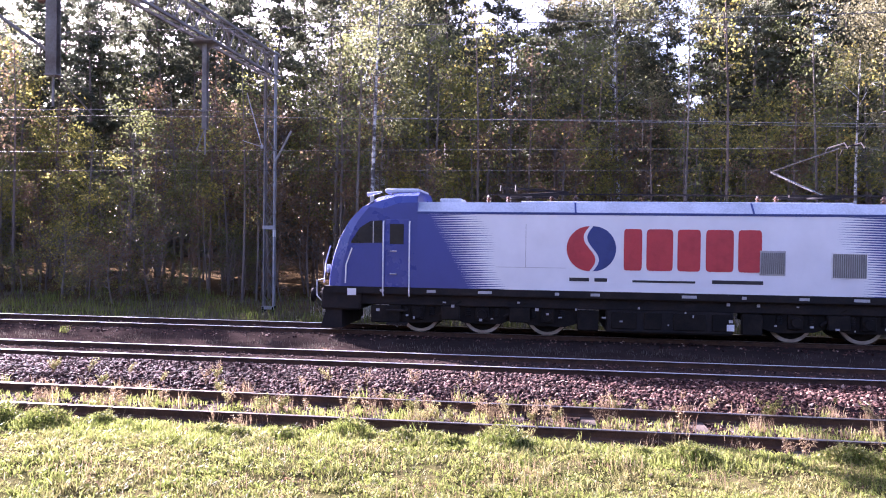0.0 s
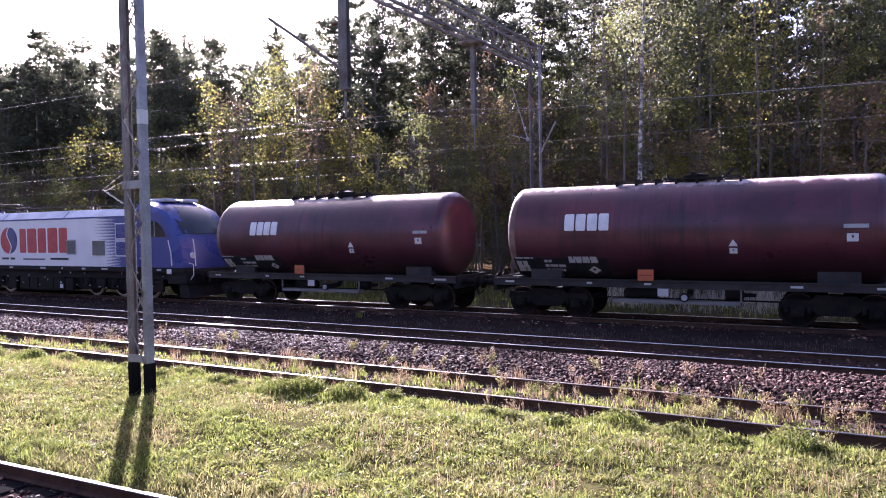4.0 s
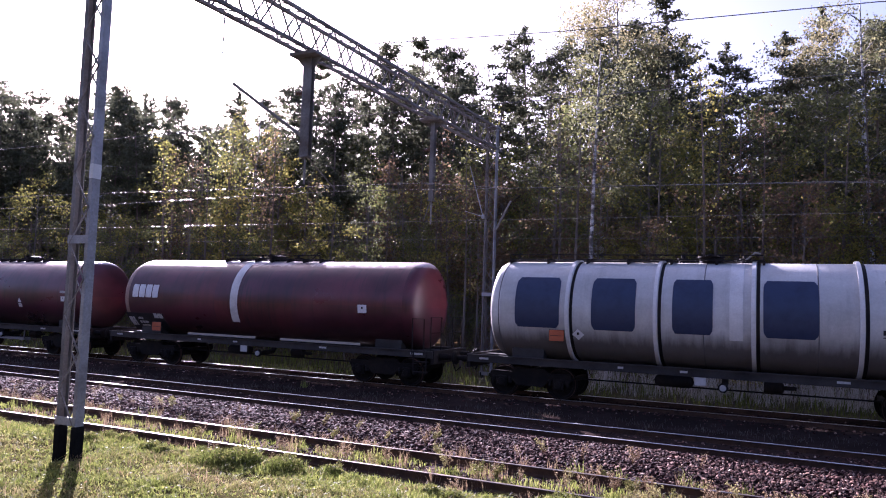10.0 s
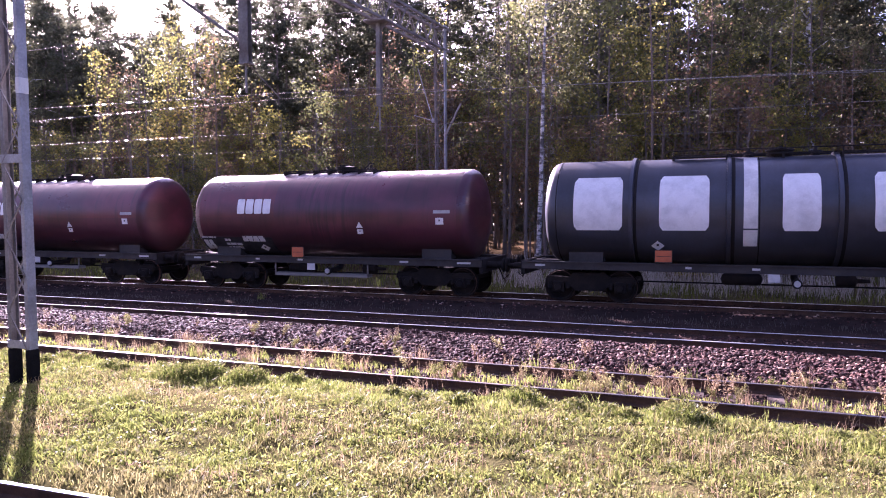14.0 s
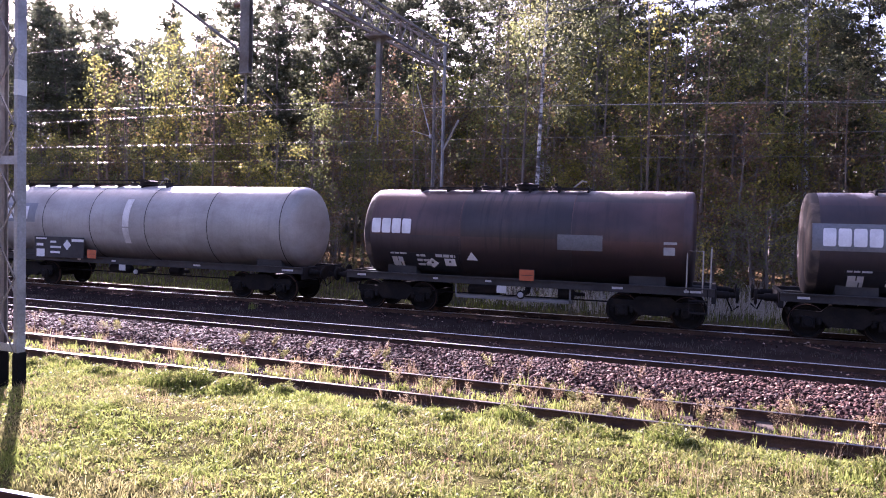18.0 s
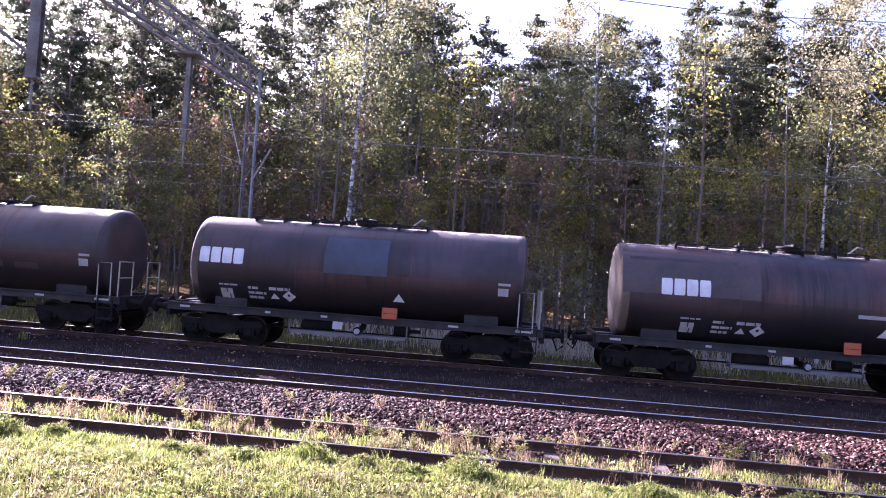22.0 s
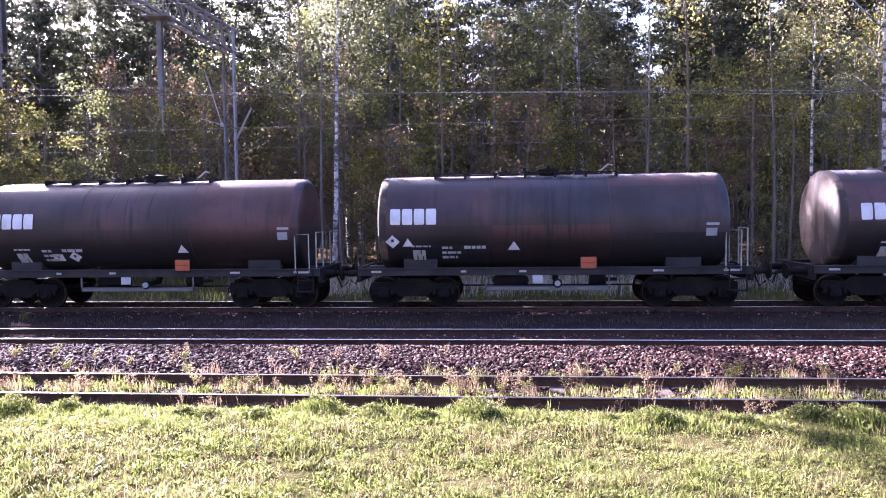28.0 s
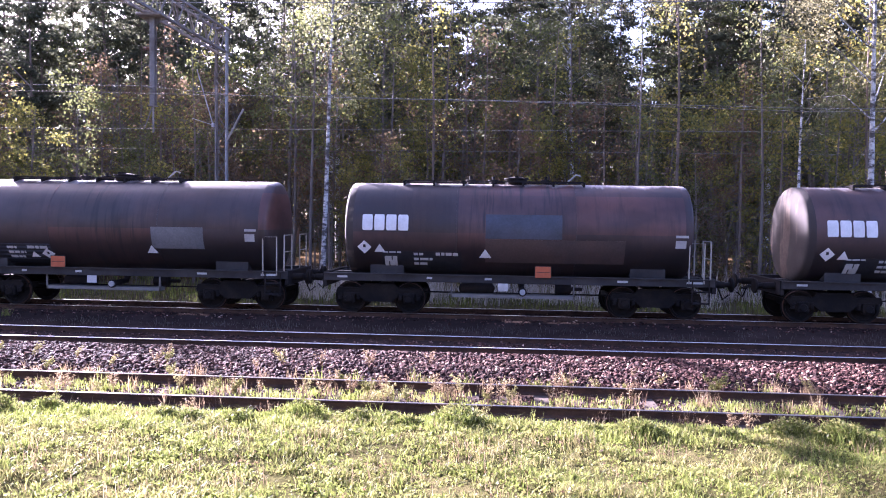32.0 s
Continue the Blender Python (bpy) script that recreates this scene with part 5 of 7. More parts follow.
        for x in (d0 - 0.04, d1 + 0.04):
            part("handrail", Geo().tube([(x, -hw - 0.02, 1.3 - z), (x, -hw - 0.08, 1.4 - z), (x, -hw - 0.08, 3.4 - z), (x, -hw - 0.02, 3.5 - z)], 0.022, 6), MARK_WHITE, cab, label="white upright handrail")
        part("nose_handrail", Geo().tube([(sgn * 9.15, -hw - 0.03, 2.7 - z), (sgn * 9.32, -hw - 0.05, 2.2 - z), (sgn * 9.34, -hw - 0.03, 1.65 - z)], 0.022, 6), MARK_WHITE, cab)
        part("nose_handrail", Geo().tube([(sgn * 9.98, -0.95, 2.75 - z), (sgn * 10.12, -1.0, 2.2 - z), (sgn * 10.16, -1.0, 1.62 - z)], 0.022, 6), MARK_WHITE, cab)
        for y in (-0.95, 0.95):
            part("headlight", Geo().lathe([(0, 0.0), (0.0, 0.12), (-0.08, 0.14)], 14, "x", (sgn * 9.98, y, 2.05 - z)), MARK_WHITE, cab, label="round headlight in the nose")
        c0, c1 = sorted((sgn * 7.25, sgn * 8.3))
        part("air_conditioner", Geo().box(c0, c1, -0.95, 0.95, 4.36 - z, 4.5 - z, 0.04), ROOF_GREY, cab, label="pale flat roof unit")
        part("roof_horn", Geo().tube([(sgn * 8.5, -0.5, 4.42 - z), (sgn * 8.95, -0.5, 4.34 - z)], [0.03, 0.07], 8), ALU, cab)
        b0, b1 = sorted((sgn * 8.9, sgn * 10.12))
        part("buffer_beam", Geo().box(b0, b1, -1.42, 1.42, 0.85 - z, 1.5 - z, 0.06), FRAME, w)
        part("snow_plough", Geo().prism([(sgn * 9.5, 0.3 - z), (sgn * 10.15, 0.3 - z), (sgn * 10.0, 0.85 - z), (sgn * 9.5, 0.85 - z)], "y", -1.3, 1.3), FRAME, w)
        buffers(w, sgn * 9.95, sgn, 1.05)
        p0 = sgn * 9.15
        part("number_plate", Geo().box(p0 - 0.13, p0 + 0.13, -1.53, -1.5, 1.3 - z, 1.5 - z), MARK_WHITE, w)
        part("step_well", Geo().box(d0 + 0.05, d1 - 0.05, -1.5, -1.2, 0.45 - z, 0.5 - z).box(d0 + 0.05, d1 - 0.05, -1.5, -1.2, 0.85 - z, 0.9 - z), FRAME, w)
        g = Geo().tube([(sgn * 10.1, -1.25, 1.05 - z), (sgn * 10.3, -1.25, 1.25 - z), (sgn * 10.3, -1.25, 1.7 - z), (sgn * 10.05, -1.25, 1.75 - z)], 0.02, 6)
        part("coupler_rail", g, MARK_WHITE, w)
    # livery blocks, emblem, panels
    L0 = -1.3
    def half_disc(side):
        r, c = 0.64, L0 - 0.9
        rim = [(c + side * (0.05 + r * math.sin(radians(a))), 2.77 - z + r * math.cos(radians(a))) for a in range(0, 181, 12)]
        wave = [(c + side * 0.05 - 0.17 * math.sin(math.pi * k / 6), 2.77 - z + r * k / 6) for k in range(-5, 6)]
        return Geo().prism(rim + wave, "y", -hw - 0.012, -hw)
    part("round_emblem", half_disc(-1), MARK_RED, w, label="red half of the round emblem")
    part("round_emblem", half_disc(1), MARK_NAVY, w, label="dark blue half of the round emblem")
    outline = [(0.5 + 0.5 * math.copysign(abs(math.cos(radians(a))) ** 0.2, math.cos(radians(a))), 0.5 + 0.5 * math.copysign(abs(math.sin(radians(a))) ** 0.2, math.sin(radians(a)))) for a in range(0, 360, 15)]
    for x, wd in ((0.0, 0.5), (0.62, 0.72), (1.46, 0.62), (2.22, 0.74), (3.08, 0.62)):
        g = Geo().prism([(L0 + x + wd * a, 2.17 + 1.17 * b - z) for a, b in outline], "y", -hw - 0.012, -hw)
        part("sign_block", g, MARK_RED, w, label="plain red shape of the side sign")
    for x, wd, h in ((-1.5, 0.55, 0.1), (-0.8, 0.35, 0.1), (0.25, 1.7, 0.06), (2.4, 1.35, 0.1)):
        part("inscription", Geo().box(L0 + x, L0 + x + wd, -hw - 0.01, -hw, 1.84 - z, 1.84 + h - z), MARK_BLACK, w)
    part("panel_joint", Geo().box(L0 - 2.75, L0 - 2.735, -hw - 0.006, -hw, 2.2 - z, 3.45 - z).box(L0 - 3.6, L0 - 1.6, -hw - 0.006, -hw, 2.2 - z, 2.212 - z), MARK_GREY, w)

    def grille(x0, x1, z0, z1, edge):
        g = part("grille_frame", Geo().box(x0, x1, -hw - 0.02, -hw + 0.01, z0 - z, z1 - z), edge, w)
        part("grille_back", Geo().box(x0 + 0.04, x1 - 0.04, -hw - 0.026, -hw - 0.016, z0 + 0.04 - z, z1 - 0.04 - z), MARK_GREY, g)
        n = int((x1 - x0) / 0.055)
        for i in range(n):
            x = x0 + 0.05 + (x1 - x0 - 0.1) * i / max(1, n - 1)
            part("slat", shared("slat_%d" % round((z1 - z0) * 100), lambda: Geo().box(-0.014, 0.014, -0.014, 0, 0, z1 - z0 - 0.1), PALE_GREY, 0), None, g, (x, -hw - 0.026, z0 + 0.05 - z))
    grille(L0 + 3.65, L0 + 4.32, 2.1, 2.78, MARK_GREY)
    grille(L0 + 5.5, L0 + 6.42, 2.02, 2.76, MARK_WHITE)
    for z0, z1 in ((2.02, 2.72), (2.76, 3.48)):
        g = part("louvre_frame", Geo().box(L0 + 7.1, L0 + 8.08, -hw - 0.02, -hw + 0.01, z0 - z, z1 - z), MARK_WHITE, w, label="white frame of a louvre")
        part("louvre_panel", Geo().box(L0 + 7.15, L0 + 8.03, -hw - 0.026, -hw - 0.016, z0 + 0.05 - z, z1 - 0.05 - z), CAB_BLUE, g)
        for i in range(7):
            part("slat", shared("slat_wide", lambda: Geo().box(0, 0.86, -0.018, 0, 0, 0.03), CAB_BLUE, 0), None, g, (L0 + 7.16, -hw - 0.026, z0 + 0.1 + i * 0.075 - z))
    # roof gear
    part("roof_box", Geo().box(-6.65, -6.0, -0.7, 0.7, 4.08 - z, 4.22 - z, 0.02), ROOF_GREY, w)
    part("roof_hatch", Geo().box(-4.2, 5.0, -0.9, 0.9, 4.08 - z, 4.14 - z, 0.02), ROOF_GREY, w)
    for x in (-5.2, -4.6, -3.3, -2.6, 2.6, 3.1, 6.0, 6.5):
        part("roof_insulator", shared("roof_insulator", lambda: Geo().lathe([(0, 0.08), (0.04, 0.04), (0.08, 0.085), (0.12, 0.04), (0.16, 0.085), (0.2, 0.04), (0.26, 0.03), (0.26, 0.0)], 12, "z"), PORCELAIN), None, w, (x, -0.35, 4.1 - z))
    part("roof_cable", Geo().tube([(-5.2, -0.35, 4.36 - z), (-2.6, -0.35, 4.38 - z), (2.6, -0.35, 4.36 - z), (6.5, -0.35, 4.36 - z)], 0.022, 6), FRAME, w)

    def pantograph(x, sgn, raised):
        p = part("pantograph", Geo().box(-0.9, 0.9, -0.55, -0.47, 0, 0.07).box(-0.9, 0.9, 0.47, 0.55, 0, 0.07).box(-0.1, 0.1, -0.5, 0.5, 0, 0.08), FRAME, w, (x, 0, 4.3 - z))
        k = (-sgn * 1.25, 0.78) if raised else (-sgn * 1.2, 0.16)
        hd = (sgn * 0.75, 1.5) if raised else (sgn * 0.6, 0.28)
        steel = WIRE if raised else FRAME
        part("lower_arm", Geo().tube([(sgn * 0.2, 0, 0.08), (k[0], 0, k[1])], 0.034, 8), steel, p)
        part("upper_arm", Geo().tube([(k[0], -0.1, k[1]), (hd[0], -0.4, hd[1])], 0.02, 6).tube([(k[0], 0.1, k[1]), (hd[0], 0.4, hd[1])], 0.02, 6), steel, p)
        hg = Geo()
        for dx in (-0.22, 0.22):
            hg.tube([(hd[0] + dx, -0.85, hd[1] - 0.15), (hd[0] + dx, -0.6, hd[1] + 0.04), (hd[0] + dx, 0.6, hd[1] + 0.04), (hd[0] + dx, 0.85, hd[1] - 0.15)], 0.02, 6)
        hg.tube([(hd[0] - 0.25, -0.4, hd[1]), (hd[0] + 0.25, -0.4, hd[1])], 0.02, 6).tube([(hd[0] - 0.25, 0.4, hd[1]), (hd[0] + 0.25, 0.4, hd[1])], 0.02, 6)
        part("contact_head", hg, FRAME, p, label="narrow contact strips")
    pantograph(4.3, 1, True)
    pantograph(-4.0, -1, False)
    # running gear
    part("underframe", Geo().box(-9.2, 9.2, -1.3, 1.3, 1.02 - z, 1.4 - z, 0.03), FRAME, w)
    part("transformer", Geo().box(-1.75, 1.75, -1.32, 1.32, 0.38 - z, 1.05 - z, 0.06), FRAME, w)
    for x, wd in ((-1.6, 0.7), (-0.7, 0.5), (0.1, 0.9), (1.15, 0.5)):
        part("equipment_box", Geo().box(x, x + wd, -1.36, -1.3, 0.5 - z, 0.98 - z, 0.02), GREASE, w)
    part("white_tag", Geo().box(1.55, 1.75, -1.37, -1.34, 0.52 - z, 0.7 - z), MARK_WHITE, w)
    for i, x in enumerate((-8.3, -6.9, -5.4, -3.2, -2.2, 0.3, 1.9, 3.4, 4.8, 6.9, 8.4)):
        part("frame_inscription", Geo().box(x, x + 0.12 + 0.14 * (i % 3), -1.514, -1.506, 1.42 - z, 1.5 - z), MARK_GREY, w)
    random.seed(4)
    for i in range(34):
        x, h = -9.0 + 18.0 * (i + random.random()) / 34, random.uniform(0.55, 1.25)
        part("small_tag", Geo().box(x, x + random.uniform(0.03, 0.11), -1.39, -1.37, h - z, h + random.uniform(0.03, 0.09) - z), MARK_GREY, w)
    for x, wd, h0, h1 in ((-8.6, 0.9, 0.5, 1.0), (-2.55, 0.6, 0.42, 1.0), (1.95, 0.55, 0.42, 1.0), (7.75, 0.8, 0.5, 1.0), (-6.5, 0.55, 0.62, 1.02), (-4.5, 0.6, 0.6, 1.02), (4.2, 0.6, 0.6, 1.02), (6.1, 0.55, 0.62, 1.02)):
        part("equipment_box", Geo().box(x, x + wd, -1.37, -1.2, h0 - z, h1 - z, 0.03), GREASE, w)
    for sgn in (-1, 1):
        bx = sgn * 5.3
        def fr():
            g = Geo()
            for s in (-1, 1):
                g.prism([(-2.85, 0.45), (-2.75, 0.98), (2.75, 0.98), (2.85, 0.45), (2.4, 0.3), (1.4, 0.34), (0.95, 0.5), (0.5, 0.34), (-0.5, 0.34), (-0.95, 0.5), (-1.4, 0.34), (-2.4, 0.3)], "y", s * 1.05, s * 1.18)
            for x in (-2.7, -0.95, 0.95, 2.7):
                g.box(x - 0.08, x + 0.08, -1.05, 1.05, 0.5, 0.75)
            return g
        b = part("bogie", shared("loco_bogie", fr, GREASE), None, w, (bx, 0, 0))
        for ax in (-1.9, 0.0, 1.9):
            wheelset(b, ax, 0.62, LOCO_X)
            for s in (-1, 1):
                part("axle_box", shared("loco_axle_box", lambda: Geo().box(-0.2, 0.2, -0.08, 0.08, -0.2, 0.2, 0.03).lathe([(-0.13, 0.0), (-0.13, 0.13), (-0.06, 0.15)], 14, "y"), GREASE), None, b, (ax, s * 1.2, 0.62), turn=(0, 0, 0 if s < 0 else 180))
                for d in (-0.42, 0.42):
                    part("coil_spring", shared("loco_spring", lambda: Geo().lathe([(0.0, 0.02), (0.0, 0.1), (0.05, 0.08), (0.06, 0.105), (0.11, 0.08), (0.12, 0.105), (0.17, 0.08), (0.18, 0.105), (0.24, 0.08), (0.25, 0.02)], 12, "z"), GREASE), None, b, (ax + d, s * 1.15, 0.55))
        for x in (-0.95, 0.95):
            part("damper", Geo().tube([(x - 0.3, -1.26, 0.55), (x + 0.35, -1.26, 1.0)], 0.05, 8), GREASE, b)
        part("sand_pipe", Geo().tube([(sgn * 2.75, -1.0, 0.8), (sgn * 2.8, -0.85, 0.35), (sgn * 2.6, -0.78, 0.12)], 0.025, 6), MARK_GREY, b)
    return w


TRAIN.append((locomotive(), LOCO_X))


# ---- trees
def quads_mesh(name, centres, size, mat, rs, long=1.0, droop=0.0, flat=0.0):
    """Many small four-sided leaves turned every way, one island each."""
    n = len(centres)
    d = rs.normal(size=(n, 3))
    d[:, 2] = d[:, 2] * (1 - flat) - droop
    d /= np.linalg.norm(d, axis=1)[:, None]
    e = np.cross(d, rs.normal(size=(n, 3)))
    e /= np.linalg.norm(e, axis=1)[:, None] + 1e-9
    s = (size * (0.6 + 0.8 * rs.random(n)))[:, None] if not hasattr(size, "__len__") else size[:, None]
    a = d * s * long * 0.5
    b = e * s * 0.5
    v = np.stack([centres - a, centres + b * 0.8 - a * 0.1, centres + a, centres - b * 0.8 - a * 0.1], 1).reshape(-1, 3)
    f = np.arange(4 * n).reshape(n, 4)
    return fast_mesh(name, v, f, mat)


def spray(rs, centre, radius, n, squash=0.7):
    p = rs.normal(size=(n, 3)) * radius * 0.55
    p[:, 2] *= squash
    return p + np.asarray(centre)


def pine_meshes(seed, h, fine=1.0, pointed=False):
    """A tall pine: bare trunk, dead stubs, flat boughs in loose layers and a pointed, uneven top."""
    rs = np.random.default_rng(seed)
    wood = Geo()
    bend = rs.normal(size=2) * 0.4
    def axis(t):
        return Vector((bend[0] * t * t + 0.12 * math.sin(5 * t + seed), bend[1] * t * t + 0.1 * math.sin(4 * t), h * t))
    wood.tube([axis(i / 10) for i in range(11)], [0.13 * (1 - 0.85 * i / 10) + 0.012 for i in range(11)], 7)
    leaves = []
    base = 0.34 if pointed else 0.42 + 0.16 * rs.random()
    heavy = rs.random() * 6.283
    width = 1.7 + 0.7 * rs.random()
    size = 0.14 / math.sqrt(fine)
    z = base
    while z < 0.985:
        u = (z - base) / (1 - base)
        profile = math.sqrt(max(0.0, 1 - u ** 2.2)) * (0.5 + 0.5 * min(1, u * 3.0)) * (0.75 + 0.5 * rs.random())
        if pointed:
            profile = (1 - u) ** 0.75 * 1.45 * (0.45 + 0.8 * rs.random())
        for k in range(int(rs.integers(4, 7)) if pointed else int(rs.integers(1, 5))):
            a = rs.random() * 6.283
            reach = (width * profile * (0.8 + 0.35 * math.cos(a - heavy)) + 0.25) * (0.6 + 0.6 * rs.random())
            p0 = axis(z)
            out = Vector((math.cos(a), math.sin(a), 0))
            across = Vector((-math.sin(a), math.cos(a), 0))
            sag = -0.05 + 0.3 * rs.random() + 0.45 * u * u
            p1 = p0 + out * reach * 0.55 + Vector((0, 0, sag * reach * 0.4))
            p2 = p0 + out * reach + Vector((0, 0, sag * reach + 0.12 * reach))
            wood.tube([p0, p1, p2], [0.028, 0.018, 0.007], 3, False)
            n = 3 + int(reach * 2.0)
            for i in range(n):
                q = 0.35 + 0.75 * (i + rs.random()) / n
                c = p0.lerp(p2, min(q, 1.06)) + across * rs.normal() * reach * 0.24 + Vector((0, 0, 0.05 + 0.1 * rs.normal()))
                leaves.append(spray(rs, c, 0.26 + 0.2 * rs.random(), int(15.5 * fine * (0.5 + rs.random())) + 1, 0.2 if pointed else 0.5))
        z += 0.034 + 0.026 * rs.random() if pointed else 0.010 + 0.026 * rs.random()
    for i in range(4):
        wide = 0.05 if pointed else 0.2
        leaves.append(spray(rs, axis(0.965 + 0.01 * i) + Vector((rs.normal() * wide, rs.normal() * wide, 0)), 0.16 if pointed else 0.34, int(24 * fine) + 1, 0.8))
    for k in range(16 if fine > 0.8 else 4):
        a, zz = rs.random() * 6.283, 0.14 + 0.3 * rs.random()
        p0 = axis(zz)
        ln = 0.4 + 1.1 * rs.random()
        wood.tube([p0, p0 + Vector((math.cos(a) * ln, math.sin(a) * ln, -0.15 + 0.2 * rs.random()))], [0.02, 0.005], 3, False)
    pts = np.concatenate(leaves)
    return wood.mesh("trunk", BARK_PINE, 60), quads_mesh("crown", pts, size, NEEDLES, rs, 2.0, -0.25, 0.2)


def broad_meshes(seed, h, bark, leaf, spread=0.3, count=2300, size=0.17, droop=0.0, lean=0.0, bare=0.3, thick=0.0095):
    """A leaf tree: trunk, two orders of limbs, leaves along the outer twigs."""
    rs = np.random.default_rng(seed)
    wood = Geo()
    r0 = thick * h + 0.015
    def axis(t):
        return Vector((lean * h * t + 0.15 * math.sin(3 * t + seed), 0.12 * math.sin(4 * t + 2 * seed), h * t))
    wood.tube([axis(i / 8) for i in range(9)], [r0 * (1 - 0.9 * i / 8) + 0.008 for i in range(9)], 7)
    tips = []
    t = bare
    while t < 0.97:
        a = rs.random() * 6.283
        p0 = axis(t)
        reach = h * spread * (0.35 + 0.65 * math.sin(math.pi * min(1, (t - bare) / (1 - bare) * 0.8 + 0.2))) * (0.6 + 0.6 * rs.random())
        up = 0.5 + 0.7 * rs.random()
        p1 = p0 + Vector((math.cos(a), math.sin(a), up)) * reach * 0.5
        p2 = p1 + Vector((math.cos(a + 0.4), math.sin(a + 0.4), up * 0.5 - droop)) * reach * 0.5
        wood.tube([p0, p1, p2], [r0 * 0.24, r0 * 0.14, 0.007], 4, False)
        for q in range(4):
            s = p1.lerp(p2, q / 3.5)
            b = a + rs.normal() * 1.1
            e = s + Vector((math.cos(b), math.sin(b), 0.3 * rs.normal() + 0.2 - droop)) * reach * 0.35
            wood.tube([s, e], [0.012, 0.004], 3, False)
            tips += [s.lerp(e, 0.5), e]
        tips.append(p2)
        t += 0.03 + 0.025 * rs.random()
    per = max(4, count // len(tips))
    pts = np.concatenate([spray(rs, p, 0.034 * h + 0.22, int(per * (0.4 + 1.2 * rs.random())) + 1, 0.8) for p in tips])
    return wood.mesh("trunk", bark, 60), quads_mesh("crown", pts, size, leaf, rs, 1.25, droop * 0.5)


def plant(name, meshes, x, y, turn, scale, label, category, group):
    t = thing(name, label, category, (x, y, float(ground_z(np.float64(x), np.float64(y))) - 0.05), group)
    t.rotation_euler[2] = radians(turn)
    t.scale = (scale, scale, scale)
    part("trunk", meshes[0], None, t)
    part("crown", meshes[1], None, t)
    return t


PINES = [pine_meshes(11 + i, 19.5 + (i % 3) * 0.9) for i in range(8)]
POINTED = [pine_meshes(131 + i, 20.0, 1.0, True) for i in range(4)]
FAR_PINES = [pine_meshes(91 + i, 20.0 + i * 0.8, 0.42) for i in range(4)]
BIRCHES = [broad_meshes(31 + i, 15.0 + i, BARK_BIRCH, LEAF_BIRCH, 0.13, 2800, 0.1, 0.5, (0.012, -0.01, 0.05)[i], 0.55, 0.0075) for i in range(3)]
BIG_BIRCH = broad_meshes(38, 17.5, BARK_BIRCH, LEAF_PALE, 0.25, 11000, 0.1, 0.35, 0.0, 0.42, 0.0085)
YELLOWS = [broad_meshes(41 + i, 8.0 + i, BARK_DARK, LEAF_YELLOW, 0.2, 1700, 0.12, 0.0, 0.01 * i, 0.36, 0.007) for i in range(3)]
GREENS = [broad_meshes(51 + i, 9.5 + i, BARK_DARK, LEAF_GREEN, 0.2, 1900, 0.12, 0.1, -0.01 * i, 0.3, 0.007) for i in range(4)]
BROWNS = [broad_meshes(61 + i, 7.0 + i, BARK_DARK, LEAF_BROWN, 0.21, 1350, 0.115, 0.0, 0.01, 0.3, 0.007) for i in range(3)]
SAPLINGS = [broad_meshes(81 + i, 11.0 + i, (BARK_PINE, BARK_DARK, BARK_PINE)[i], (LEAF_BROWN, LEAF_GREEN, LEAF_YELLOW)[i], 0.07, 420, 0.11, 0.2, 0.012 - 0.012 * i, 0.4, 0.0045) for i in range(3)]
SHRUBS = [broad_meshes(71 + i, 2.6 + 0.5 * i, BARK_DARK, (LEAF_GREEN, LEAF_BROWN, LEAF_YELLOW, LEAF_GREEN)[i], 0.42, 1000, 0.08, 0.05, 0.0, 0.06) for i in range(4)]
# the line of the treetops: across over depth, and rise over depth above the eye
SKYLINE = [(-2.11, 0.445), (-2, 0.455), (-1.89, 0.395), (-1.75, 0.405), (-1.59, 0.455), (-1.46, 0.425), (-1.32, 0.405), (-1.16, 0.405), (-1.06, 0.375), (-0.96, 0.315), (-0.88, 0.36), (-0.82, 0.35), (-0.71, 0.405), (-0.66, 0.375), (-0.61, 0.355), (-0.56, 0.41), (-0.51, 0.422), (-0.45, 0.397), (-0.39, 0.412), (-0.335, 0.415), (-0.305, 0.372), (-0.28, 0.392), (-0.225, 0.412), (-0.18, 0.397), (-0.13, 0.432), (-0.1, 0.302), (-0.07, 0.347), (-0.03, 0.317), (0, 0.357), (0.02, 0.33), (0.065, 0.39), (0.11, 0.357), (0.14, 0.322), (0.17, 0.337), (0.216, 0.395), (0.245, 0.362), (0.273, 0.385), (0.305, 0.355), (0.332, 0.403), (0.377, 0.382), (0.427, 0.397), (0.46, 0.339), (0.6, 0.382)]


